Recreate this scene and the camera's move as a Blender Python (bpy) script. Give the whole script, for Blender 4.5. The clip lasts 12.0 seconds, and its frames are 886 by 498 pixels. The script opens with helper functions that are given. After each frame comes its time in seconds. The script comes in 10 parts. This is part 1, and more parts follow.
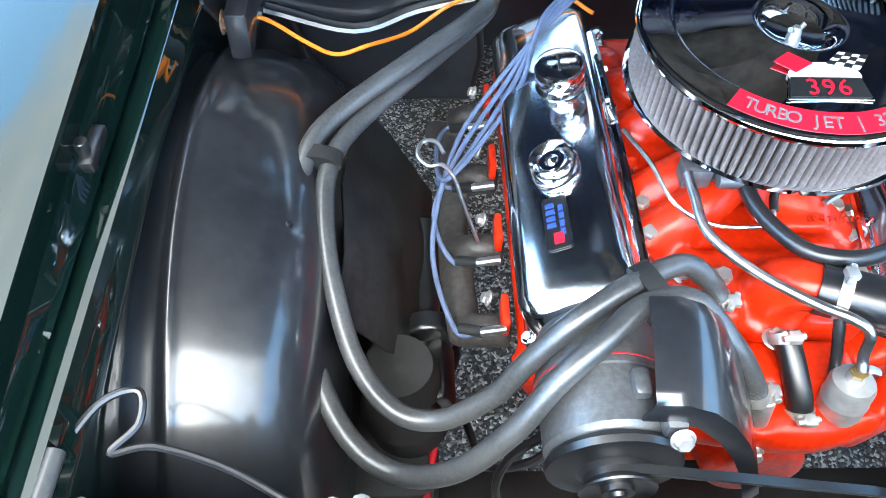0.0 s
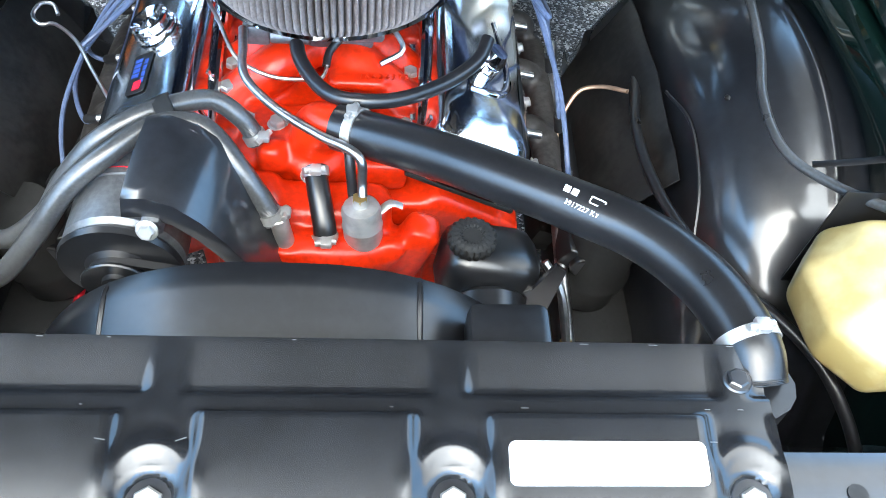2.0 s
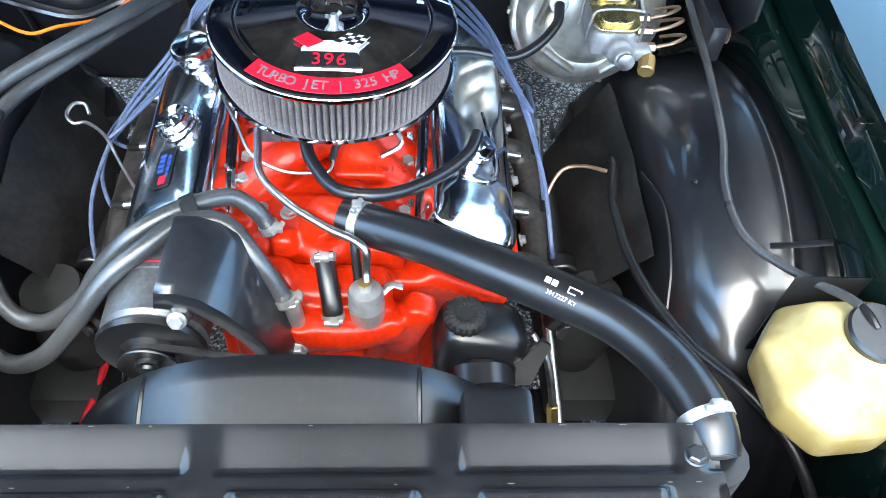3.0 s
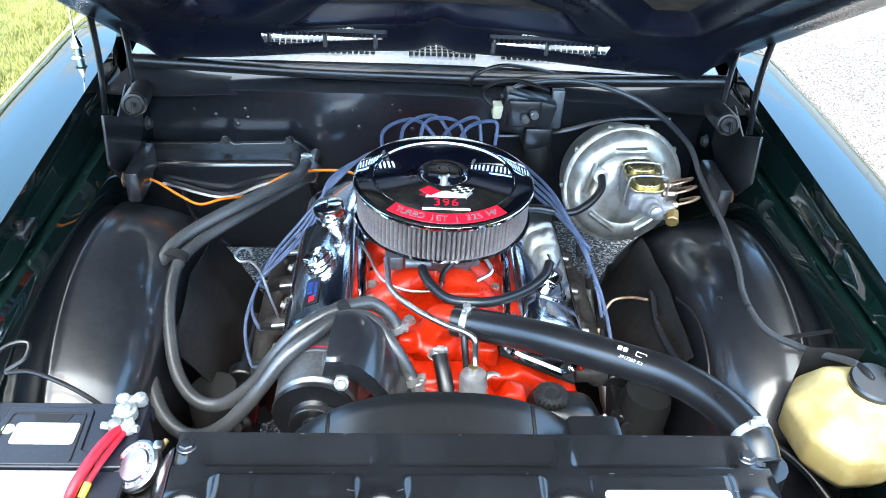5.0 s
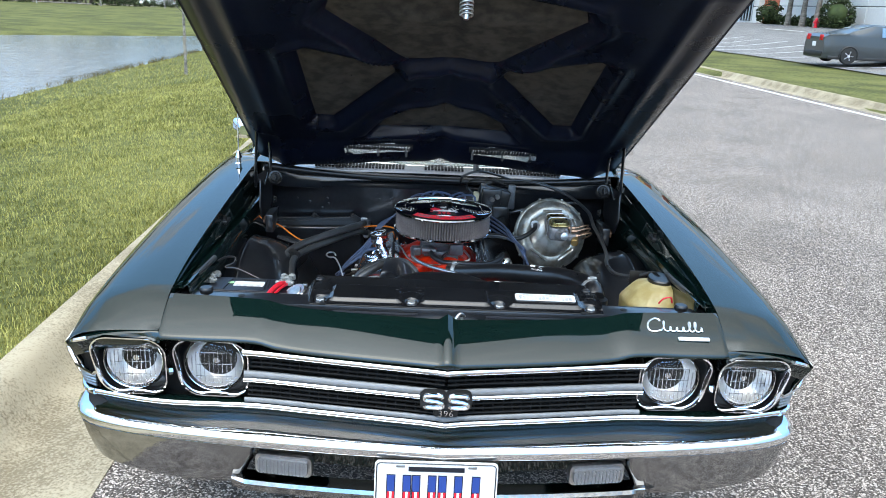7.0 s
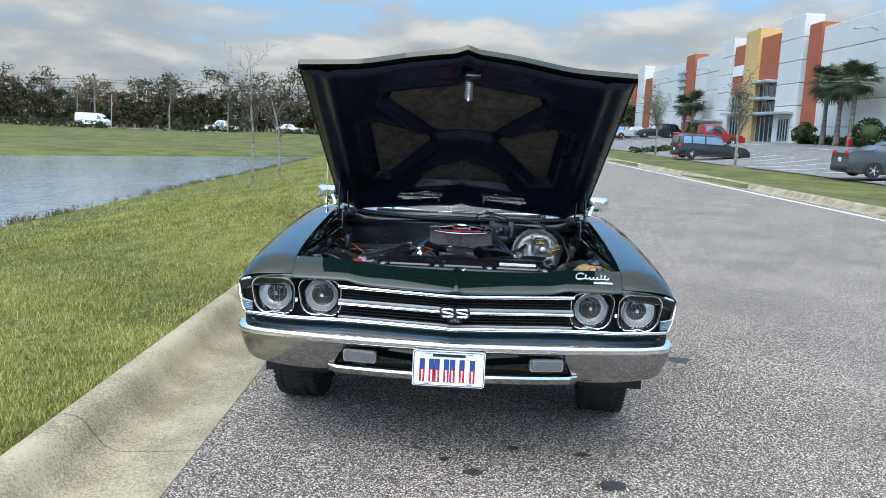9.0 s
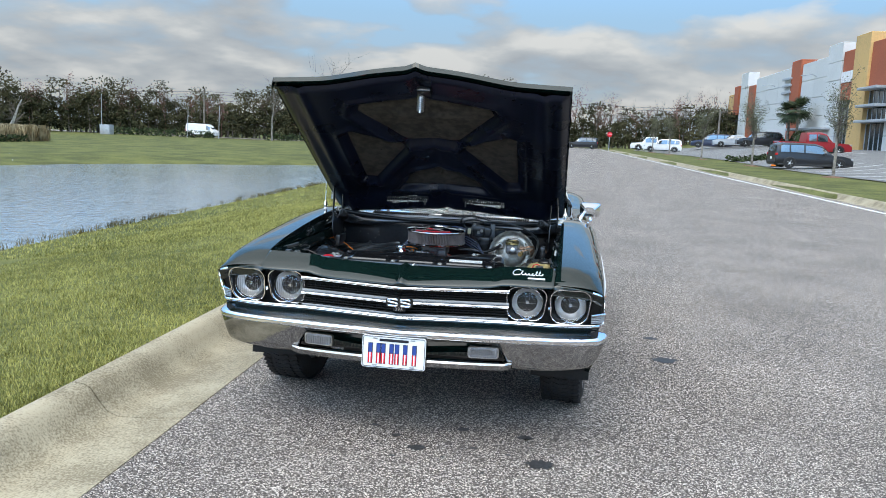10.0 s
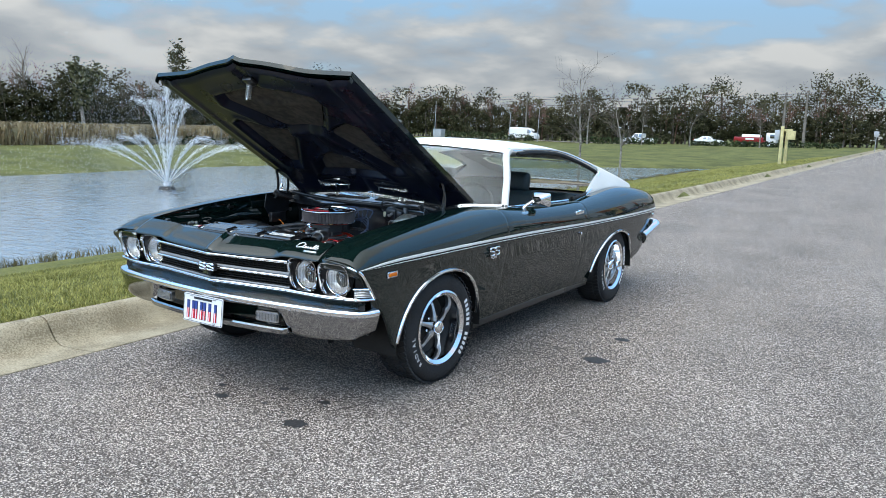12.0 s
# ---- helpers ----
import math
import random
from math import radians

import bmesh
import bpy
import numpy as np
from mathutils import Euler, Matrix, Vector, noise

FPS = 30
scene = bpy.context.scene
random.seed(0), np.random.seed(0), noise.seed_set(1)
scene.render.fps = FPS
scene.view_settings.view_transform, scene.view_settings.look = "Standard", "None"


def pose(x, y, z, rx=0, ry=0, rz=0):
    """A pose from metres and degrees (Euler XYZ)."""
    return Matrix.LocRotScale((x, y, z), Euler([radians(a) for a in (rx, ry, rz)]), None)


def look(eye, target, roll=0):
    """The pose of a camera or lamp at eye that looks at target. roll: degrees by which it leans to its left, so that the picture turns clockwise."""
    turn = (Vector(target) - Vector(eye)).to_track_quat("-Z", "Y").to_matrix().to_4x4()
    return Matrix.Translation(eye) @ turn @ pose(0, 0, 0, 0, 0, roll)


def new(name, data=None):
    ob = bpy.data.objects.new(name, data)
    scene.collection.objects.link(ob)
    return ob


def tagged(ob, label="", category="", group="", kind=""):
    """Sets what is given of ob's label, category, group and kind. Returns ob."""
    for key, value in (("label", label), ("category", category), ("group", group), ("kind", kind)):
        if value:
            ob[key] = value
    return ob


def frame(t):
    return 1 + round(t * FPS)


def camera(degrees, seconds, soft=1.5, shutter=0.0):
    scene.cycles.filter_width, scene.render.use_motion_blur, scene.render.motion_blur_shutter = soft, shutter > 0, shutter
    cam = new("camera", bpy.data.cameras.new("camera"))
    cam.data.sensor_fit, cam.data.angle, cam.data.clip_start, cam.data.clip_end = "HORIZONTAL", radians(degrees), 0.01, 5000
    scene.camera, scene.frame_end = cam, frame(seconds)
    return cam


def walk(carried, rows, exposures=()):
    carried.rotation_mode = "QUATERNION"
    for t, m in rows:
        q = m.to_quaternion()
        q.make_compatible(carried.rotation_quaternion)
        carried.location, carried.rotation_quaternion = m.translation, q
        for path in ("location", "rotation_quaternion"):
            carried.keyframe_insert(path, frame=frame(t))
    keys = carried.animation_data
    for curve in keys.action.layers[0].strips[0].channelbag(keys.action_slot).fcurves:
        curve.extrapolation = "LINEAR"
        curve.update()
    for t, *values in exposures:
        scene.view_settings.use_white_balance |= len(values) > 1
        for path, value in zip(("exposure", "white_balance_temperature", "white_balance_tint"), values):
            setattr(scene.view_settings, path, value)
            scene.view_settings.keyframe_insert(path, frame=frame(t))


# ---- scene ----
cam = camera(58.5, 12.0, soft=0.9)
PATH = [
    (0, (-0.413, 0.25, 1.464), (-0.326, 1.466, -0.122), 3.4),
    (0.5, (-0.408, 0.1, 1.458), (-0.328, 1.298, -0.142), 3.8),
    (1, (-0.322, 0.052, 1.469), (-0.234, 1.243, -0.136), 4.7),
    (1.5, (-0.119, 0.048, 1.488), (0.004, 1.228, -0.122), 6.2),
    (2, (0.081, 0.029, 1.484), (0.241, 1.203, -0.127), 7.7),
    (2.5, (0.178, 0.033, 1.498), (0.355, 1.21, -0.109), 8.0),
    (3, (0.074, 0.02, 1.614), (0.237, 1.248, 0.044), 6.8),
    (3.5, (-0.037, -0.017, 1.717), (0.111, 1.296, 0.216), 5.7),
    (3.7, (-0.063, -0.042, 1.743), (0.081, 1.309, 0.275), 5.3),
    (5.3, (-0.089, -0.513, 1.696), (0.036, 1.173, 0.626), 3.7),
    (5.5, (-0.087, -0.64, 1.696), (0.035, 1.078, 0.68), 3.6),
    (6, (-0.108, -0.994, 1.673), (0.004, 0.799, 0.795), 3.5),
    (6.5, (-0.115, -1.373, 1.673), (-0.019, 0.486, 0.943), 3.2),
    (7, (-0.1, -1.762, 1.628), (-0.02, 0.147, 1.038), 3.0),
    (7.2, (-0.099, -1.919, 1.609), (-0.028, 0.006, 1.071), 3.0),
    (8.8, (-0.036, -3.174, 1.493), (-0.063, -1.199, 1.178), 2.6),
    (9, (0.02, -3.29, 1.477), (-0.03, -1.314, 1.173), 2.6),
    (9.5, (0.316, -3.55, 1.5), (0.171, -1.577, 1.208), 2.5),
    (10, (0.738, -3.61, 1.507), (0.443, -1.653, 1.215), 2.4),
    (10.5, (1.296, -3.55, 1.523), (0.809, -1.634, 1.224), 2.4),
    (11, (1.953, -3.421, 1.529), (1.261, -1.57, 1.225), 2.2),
    (11.5, (2.631, -3.191, 1.506), (1.748, -1.423, 1.197), 2.0),
    (12, (3.31, -2.887, 1.505), (2.254, -1.218, 1.191), 1.9),
]
walk(cam, [(t, look(eye, target, roll)) for t, eye, target, roll in PATH], [(0, 1.27, 7800, 9), (1.0, 1.02, 7800, 9), (2.5, 0.92, 7800, 9), (3.7, 0.95, 7800, 9), (5.4, 0.68, 7600, 9), (7.0, -0.70, 7700, 10), (8.8, -1.02, 7700, 10), (12, -1.15, 7600, 10)])

# ---- world, sun, exposure ----
SUN_AZ, SUN_EL = radians(195), radians(51)
world = bpy.data.worlds.new("sky")
scene.world = world
world.use_nodes = True
wn, wl = world.node_tree.nodes, world.node_tree.links
wn.clear()


def wnode(kind, **kw):
    n = wn.new(kind)
    for k, v in kw.items():
        n.inputs[k].default_value = v
    return n


def wmath(op, a, b=None):
    n = wn.new("ShaderNodeMath")
    n.operation = op
    for i, v in enumerate((a, b)):
        if v is None:
            continue
        if isinstance(v, (int, float)):
            n.inputs[i].default_value = v
        else:
            wl.new(v, n.inputs[i])
    return n.outputs[0]


sky = wn.new("ShaderNodeTexSky")
sky.sky_type, sky.sun_disc = "NISHITA", False
sky.sun_elevation, sky.sun_rotation = SUN_EL, SUN_AZ
sky.air_density, sky.dust_density, sky.ozone_density = 1.0, 0.6, 1.5
tc = wn.new("ShaderNodeTexCoord")
sep = wn.new("ShaderNodeSeparateXYZ")
wl.new(tc.outputs["Generated"], sep.inputs[0])
lift = wmath("ADD", wmath("MAXIMUM", sep.outputs[2], 0.0), 0.26)
cmb = wn.new("ShaderNodeCombineXYZ")
wl.new(wmath("DIVIDE", sep.outputs[0], lift), cmb.inputs[0])
wl.new(wmath("DIVIDE", sep.outputs[1], lift), cmb.inputs[1])
def wnoise(vec, scale, detail, rough):
    n = wnode("ShaderNodeTexNoise", Scale=scale, Detail=detail, Roughness=rough, Distortion=0.1)
    wl.new(vec, n.inputs["Vector"])
    return n.outputs[0]


def wramp(x, *stops):
    """Linear steps of value over x."""
    n = wn.new("ShaderNodeValToRGB")
    e = n.color_ramp.elements
    while len(e) < len(stops):
        e.new(0.5)
    for k, (at, v) in zip(e, stops):
        k.position, k.color = at, (*(v if isinstance(v, tuple) else (v, v, v)), 1)
    wl.new(x, n.inputs[0])
    return n.outputs[0]


def wmix(fac, a, b):
    n = wn.new("ShaderNodeMix")
    n.data_type = "RGBA"
    wl.new(fac, n.inputs[0])
    for i, v in ((6, a), (7, b)):
        if isinstance(v, tuple):
            n.inputs[i].default_value = (*v, 1)
        else:
            wl.new(v, n.inputs[i])
    return n.outputs[2]


def wscale(col, f):
    n = wn.new("ShaderNodeVectorMath")
    n.operation = "SCALE"
    wl.new(col, n.inputs[0])
    wl.new(f, n.inputs["Scale"])
    return n.outputs[0]


up = wmath("MAXIMUM", sep.outputs[2], 0.0)
above = wn.new("ShaderNodeVectorMath")      # the same cloud a little higher up: its tops are lit, its bases grey
above.operation = "SCALE"
above.inputs["Scale"].default_value = 0.93
wl.new(cmb.outputs[0], above.inputs[0])
mass, over = wnoise(cmb.outputs[0], 1.75, 9, 0.50), wnoise(above.outputs[0], 1.75, 9, 0.50)
wisp = wnoise(cmb.outputs[0], 4.2, 8, 0.6)
# nearly closed cloud near the horizon, broken cloud above
bar = wramp(up, (0.0, 0.34), (0.07, 0.37), (0.115, 0.43), (0.15, 0.53), (0.20, 0.60), (0.48, 0.60), (0.65, 0.52), (0.85, 0.37), (1.0, 0.35))
aim = wn.new("ShaderNodeVectorMath")    # thin bright cloud round the sun
aim.operation = "DOT_PRODUCT"
wl.new(tc.outputs["Generated"], aim.inputs[0])
aim.inputs[1].default_value = (math.sin(SUN_AZ) * math.cos(SUN_EL), math.cos(SUN_AZ) * math.cos(SUN_EL), math.sin(SUN_EL))
near = wmath("POWER", wmath("MAXIMUM", aim.outputs["Value"], 0.0), 4.0)
veil = wmath("ADD", mass, wmath("MULTIPLY", near, 0.22))
cover = wramp(wmath("ADD", wmath("MULTIPLY", wmath("SUBTRACT", veil, bar), 8.0), 0.3), (0.0, 0.0), (0.35, 0.55), (1.0, 1.0))
lit = wmath("ADD", wmath("ADD", wmath("MULTIPLY", wmath("SUBTRACT", mass, over), 4.2), wmath("MULTIPLY", wmath("SUBTRACT", wisp, 0.5), 0.8)), 0.46)
cloud = wramp(lit, (0.0, (6.2, 7.6, 9.6)), (0.5, (7.8, 9.3, 11.3)), (1.0, (10.8, 12.2, 14.0)))
clear = wmix(wramp(up, (0.0, 0.9), (0.16, 0.95), (1.0, 0.9)), sky.outputs[0], wramp(up, (0.0, (7.8, 10.6, 13.6)), (0.14, (5.5, 10.2, 16.5)), (0.24, (4.8, 11.3, 22.5)), (1.0, (4.6, 10.0, 19.0))))
glow = wmath("ADD", wmath("MULTIPLY", near, 3.6), 1.0)
dome = wscale(wscale(wmix(cover, clear, cloud), wmath("ADD", wmath("MULTIPLY", up, 1.85), 1.02)), glow)
bg = wn.new("ShaderNodeBackground")
bg.inputs[1].default_value = 0.1
wl.new(dome, bg.inputs[0])
wout = wn.new("ShaderNodeOutputWorld")
wl.new(bg.outputs[0], wout.inputs[0])

sun = new("sun", bpy.data.lights.new("sun", "SUN"))
sun.data.energy, sun.data.angle, sun.data.color = 1.2, radians(34), (1.0, 0.94, 0.85)
sun.matrix_world = look((0, 0, 30), (math.sin(SUN_AZ) * -20 * math.cos(SUN_EL), math.cos(SUN_AZ) * -20 * math.cos(SUN_EL), 30 - 20 * math.sin(SUN_EL)))


# ---- materials ----
def material(name, color, rough=0.5, metal=0.0, vary=0.15, scale=40.0, big=3.0, bump=0.0, coat=0.0, spec=0.5, tint=None, rvary=0.1,
             island=0.0, random_ob=0.0, alpha=1.0, trans=0.0, ior=1.45, stretch=(1, 1, 1), dist=0.002, coat_ior=1.5, coat_rough=0.03):
    """A procedural surface with grain and larger stains."""
    m = bpy.data.materials.new(name)
    m.use_nodes = True
    nt = m.node_tree
    n, l = nt.nodes, nt.links
    p = n["Principled BSDF"]
    p.inputs["Metallic"].default_value = metal
    p.inputs["Specular IOR Level"].default_value = spec
    p.inputs["Coat Weight"].default_value = coat
    p.inputs["Coat Roughness"].default_value = coat_rough
    p.inputs["Coat IOR"].default_value = coat_ior
    p.inputs["Transmission Weight"].default_value = trans
    p.inputs["IOR"].default_value = ior
    co = n.new("ShaderNodeTexCoord")
    mp = n.new("ShaderNodeMapping")
    mp.inputs["Scale"].default_value = stretch
    l.new(co.outputs["Object"], mp.inputs[0])
    fine = n.new("ShaderNodeTexNoise")
    fine.inputs["Scale"].default_value, fine.inputs["Detail"].default_value = scale, 6
    coarse = n.new("ShaderNodeTexNoise")
    coarse.inputs["Scale"].default_value, coarse.inputs["Detail"].default_value = big, 5
    l.new(mp.outputs[0], fine.inputs["Vector"])
    l.new(mp.outputs[0], coarse.inputs["Vector"])
    add = n.new("ShaderNodeMath")
    add.operation = "ADD"
    l.new(fine.outputs[0], add.inputs[0])
    l.new(coarse.outputs[0], add.inputs[1])
    src = add.outputs[0]
    if island or random_ob:
        g = n.new("ShaderNodeNewGeometry" if island else "ShaderNodeObjectInfo")
        mul = n.new("ShaderNodeMath")
        mul.operation = "MULTIPLY_ADD"
        l.new(g.outputs["Random Per Island" if island else "Random"], mul.inputs[0])
        mul.inputs[1].default_value = island or random_ob
        l.new(src, mul.inputs[2])
        src = mul.outputs[0]
    ramp = n.new("ShaderNodeValToRGB")
    ramp.color_ramp.elements[0].position, ramp.color_ramp.elements[1].position = 0.3, 0.7
    mr = n.new("ShaderNodeMapRange")
    mr.inputs["From Min"].default_value, mr.inputs["From Max"].default_value = 0.6, 1.4 + (island or random_ob)
    l.new(src, mr.inputs[0])
    l.new(mr.outputs[0], ramp.inputs[0])
    c = np.array(color, float)
    c2 = np.array(tint, float) if tint else c * (1 + vary)
    ramp.color_ramp.elements[0].color = (*np.clip(c * (1 - vary), 0, 1), 1)
    ramp.color_ramp.elements[1].color = (*np.clip(c2, 0, 1), 1)
    l.new(ramp.outputs[0], p.inputs["Base Color"])
    rr = n.new("ShaderNodeMapRange")
    rr.inputs["To Min"].default_value, rr.inputs["To Max"].default_value = max(rough - rvary * rough * 2, 0.01), min(rough + rvary * rough * 2, 1)
    l.new(coarse.outputs[0], rr.inputs[0])
    l.new(rr.outputs[0], p.inputs["Roughness"])
    if bump:
        b = n.new("ShaderNodeBump")
        b.inputs["Strength"].default_value, b.inputs["Distance"].default_value = bump, dist
        l.new(fine.outputs[0], b.inputs["Height"])
        l.new(b.outputs[0], p.inputs["Normal"])
    return m


M_PAINT = material("green_paint", (0.0026, 0.0105, 0.0088), 0.42, 0.1, 0.12, 900, 2, coat=1.0, coat_ior=1.56, coat_rough=0.02, spec=0.0)
M_UNDER = material("hood_underside_black", (0.0042, 0.0070, 0.0175), 0.28, 0, 0.25, 60, 5, 0.02, spec=0.35)
M_BAY = material("black_bay_paint", (0.0100, 0.0108, 0.0130), 0.36, 0, 0.3, 60, 4, 0.03, spec=0.5, rvary=0.25, coat=1.0, coat_ior=1.5, coat_rough=0.14)
M_PLATE = material("cover_plate_black", (0.007, 0.0075, 0.0086), 0.22, 0, 0.3, 90, 6, 0.03, spec=0.6, coat=1.0, coat_ior=1.3, coat_rough=0.18)
M_SATIN = material("satin_black", (0.0075, 0.0078, 0.0088), 0.30, 0, 0.3, 90, 6, 0.05, spec=0.8)
M_FLAT = material("flat_black", (0.007, 0.007, 0.007), 0.65, 0, 0.3, 120, 8, 0.15)
M_INSUL = material("hood_insulation", (0.048, 0.042, 0.037), 0.95, 0, 0.35, 30, 9, 0.4, tint=(0.074, 0.064, 0.055), dist=0.004)
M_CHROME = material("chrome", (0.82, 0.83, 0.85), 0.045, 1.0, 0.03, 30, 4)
M_COVER = material("polished_cover_chrome", (0.80, 0.82, 0.85), 0.13, 1.0, 0.03, 12, 3, rvary=0.05)
# pitted chrome, its colour darkened to stand in for the shaded road it reflects
M_SHADED_PITCHROME = material("shaded_bumper_chrome", (0.32, 0.325, 0.33), 0.06, 1.0, 0.10, 70, 5, 0.16)
M_STEEL = material("bare_steel", (0.45, 0.45, 0.45), 0.32, 1.0, 0.2, 80, 8, 0.1)
M_ALU = material("cast_aluminium", (0.15, 0.155, 0.16), 0.45, 0.7, 0.15, 160, 9, 0.25)
M_ZINC = material("zinc_plate", (0.46, 0.455, 0.44), 0.45, 0.8, 0.15, 60, 10, 0.05)
M_BOOST = material("cadmium_booster", (0.36, 0.335, 0.28), 0.36, 0.75, 0.15, 40, 9, 0.05, tint=(0.50, 0.485, 0.44))
M_GOLD = material("yellow_zinc", (0.50, 0.40, 0.20), 0.28, 0.9, 0.2, 60, 20)
M_IRON = material("raw_iron", (0.055, 0.050, 0.047), 0.55, 0.5, 0.25, 120, 12, 0.3)
M_ORANGE = material("orange_engine_paint", (0.52, 0.019, 0.0035), 0.34, 0, 0.18, 120, 14, 0.18, coat=0.12, spec=0.35)
M_VINYL = material("white_vinyl_roof", (0.72, 0.72, 0.69), 0.55, 0, 0.06, 400, 3, 0.2, dist=0.001)
M_STRIPE = material("white_stripe", (0.75, 0.75, 0.73), 0.3, 0, 0.04, 60, 3, coat=0.5)
M_RUBBER = material("hose_rubber", (0.009, 0.009, 0.010), 0.30, 0, 0.2, 220, 12, 0.06, spec=0.7)
M_HOSE = material("grey_heater_hose", (0.034, 0.035, 0.036), 0.30, 0, 0.15, 260, 12, 0.06, tint=(0.052, 0.053, 0.054), spec=0.8)
M_TYRE = material("tyre_rubber", (0.018, 0.018, 0.019), 0.75, 0, 0.4, 120, 9, 0.25)
M_GLASS = material("window_glass", (0.93, 0.98, 0.96), 0.01, 0, 0.0, trans=1.0, ior=1.45, rvary=0)
M_LENS = material("lamp_glass", (0.97, 0.98, 0.99), 0.02, 0, 0.0, trans=1.0, ior=1.25, rvary=0)
M_REFL = material("lamp_reflector", (0.62, 0.62, 0.62), 0.40, 0.85, 0.02)
M_WIRE = material("blue_plug_wire", (0.070, 0.098, 0.165), 0.4, 0, 0.15, 90, 30)
M_ORWIRE = material("orange_wire", (0.85, 0.20, 0.015), 0.45, 0, 0.1)
M_RED = material("red_cable", (0.65, 0.015, 0.03), 0.4, 0, 0.15)
M_REDP = material("red_enamel", (0.72, 0.012, 0.03), 0.3, 0, 0.05)
M_BLUEP = material("blue_enamel", (0.02, 0.06, 0.26), 0.3, 0, 0.05)
M_WHITE = material("white_enamel", (0.80, 0.80, 0.80), 0.4, 0, 0.04)
M_LABEL = material("paper_label", (0.62, 0.62, 0.60), 0.6, 0, 0.05)
M_LETTER = material("faded_print", (0.16, 0.15, 0.15), 0.6, 0, 0.05)
M_PRINT = material("grey_print", (0.24, 0.24, 0.25), 0.6, 0, 0.05)
M_BATT = material("battery_case", (0.011, 0.013, 0.020), 0.38, 0, 0.2, 160, 9, 0.08)
M_LEAD = material("corroded_lead", (0.30, 0.31, 0.30), 0.6, 0.6, 0.3, 160, 40, 0.5)
M_TANK = material("yellowed_plastic", (0.36, 0.27, 0.105), 0.36, 0, 0.10, 30, 7, 0.03, tint=(0.44, 0.36, 0.18))
M_RUST = material("rust", (0.19, 0.10, 0.06), 0.85, 0, 0.5, 90, 20, 0.4)
M_FILTER = material("filter_gauze", (0.115, 0.094, 0.092), 0.75, 0, 0.1, 300, 25, 0.05, tint=(0.15, 0.128, 0.124))
M_MUD = material("splash_rubber", (0.0048, 0.0048, 0.0047), 0.45, 0, 0.25, 80, 9, 0.08, tint=(0.015, 0.0147, 0.014))
M_TRIM = material("teal_black_vinyl", (0.010, 0.022, 0.026), 0.5, 0, 0.2, 300, 6, 0.15)
M_BRASS = material("brass", (0.45, 0.30, 0.12), 0.4, 0.9, 0.2)
M_COPPER = material("copper_line", (0.40, 0.25, 0.17), 0.4, 0.8, 0.2)
M_AMBER = material("amber_lens", (0.75, 0.16, 0.01), 0.2, 0, 0.1)
M_YELLOW = material("yellow_plastic", (0.80, 0.62, 0.06), 0.4, 0, 0.1)
M_CREAM = material("cream_connector", (0.70, 0.60, 0.38), 0.5, 0, 0.1)


# ---- mesh helpers ----
def part(name, bm, mat, parent=None, label="", smooth=True, angle=38, solid=0.0, bevel=0.0):
    me = bpy.data.meshes.new(name)
    bmesh.ops.recalc_face_normals(bm, faces=bm.faces)
    bm.to_mesh(me)
    bm.free()
    if smooth:
        me.polygons.foreach_set("use_smooth", [True] * len(me.polygons))
        me.set_sharp_from_angle(angle=radians(angle))
    me.materials.append(mat)
    ob = new(name, me)
    if parent:
        ob.parent = parent
    if label:
        tagged(ob, label)
    if solid:
        s = ob.modifiers.new("thickness", "SOLIDIFY")
        s.thickness, s.offset = solid, 0
        e = ob.modifiers.new("even_shading", "WEIGHTED_NORMAL")
        e.weight, e.keep_sharp = 90, True
    if bevel:
        b = ob.modifiers.new("edges", "BEVEL")
        b.width, b.segments, b.limit_method = bevel, 2, "ANGLE"
    return ob


def thing(name, label, category, group="", kind="", at=(0, 0, 0)):
    e = new(name)
    e.empty_display_size = 0.1
    e.location = at
    return tagged(e, label, category, group, kind)


def quads(bm, rows, close=False, wrap=False):
    """Skin a list of equal rows of points."""
    vs = [[bm.verts.new(p) for p in r] for r in rows]
    n = len(rows[0])
    rng = range(len(vs)) if wrap else range(len(vs) - 1)
    for i in rng:
        a, b = vs[i], vs[(i + 1) % len(vs)]
        for j in range(n if close else n - 1):
            k = (j + 1) % n
            bm.faces.new((a[j], a[k], b[k], b[j]))
    return vs


def cap(bm, ring):
    if len(ring) > 2:
        bm.faces.new(ring)


def box(bm, c, s, bev=0.0, m=None, seg=2):
    """A box with centre c and full sizes s; m turns it about its centre."""
    t = Matrix.Translation(c) @ (m.to_4x4() if m else Matrix.Identity(4)) @ Matrix.Diagonal((*s, 1))
    r = bmesh.ops.create_cube(bm, size=1, matrix=t)
    if bev:
        es = {e for v in r["verts"] for e in v.link_edges}
        bmesh.ops.bevel(bm, geom=list(es), offset=bev, segments=seg, affect="EDGES", profile=0.5)


def basis(d):
    d = Vector(d).normalized()
    up = Vector((0, 0, 1)) if abs(d.z) < 0.9 else Vector((1, 0, 0))
    u = d.cross(up).normalized()
    return u, u.cross(d).normalized(), d


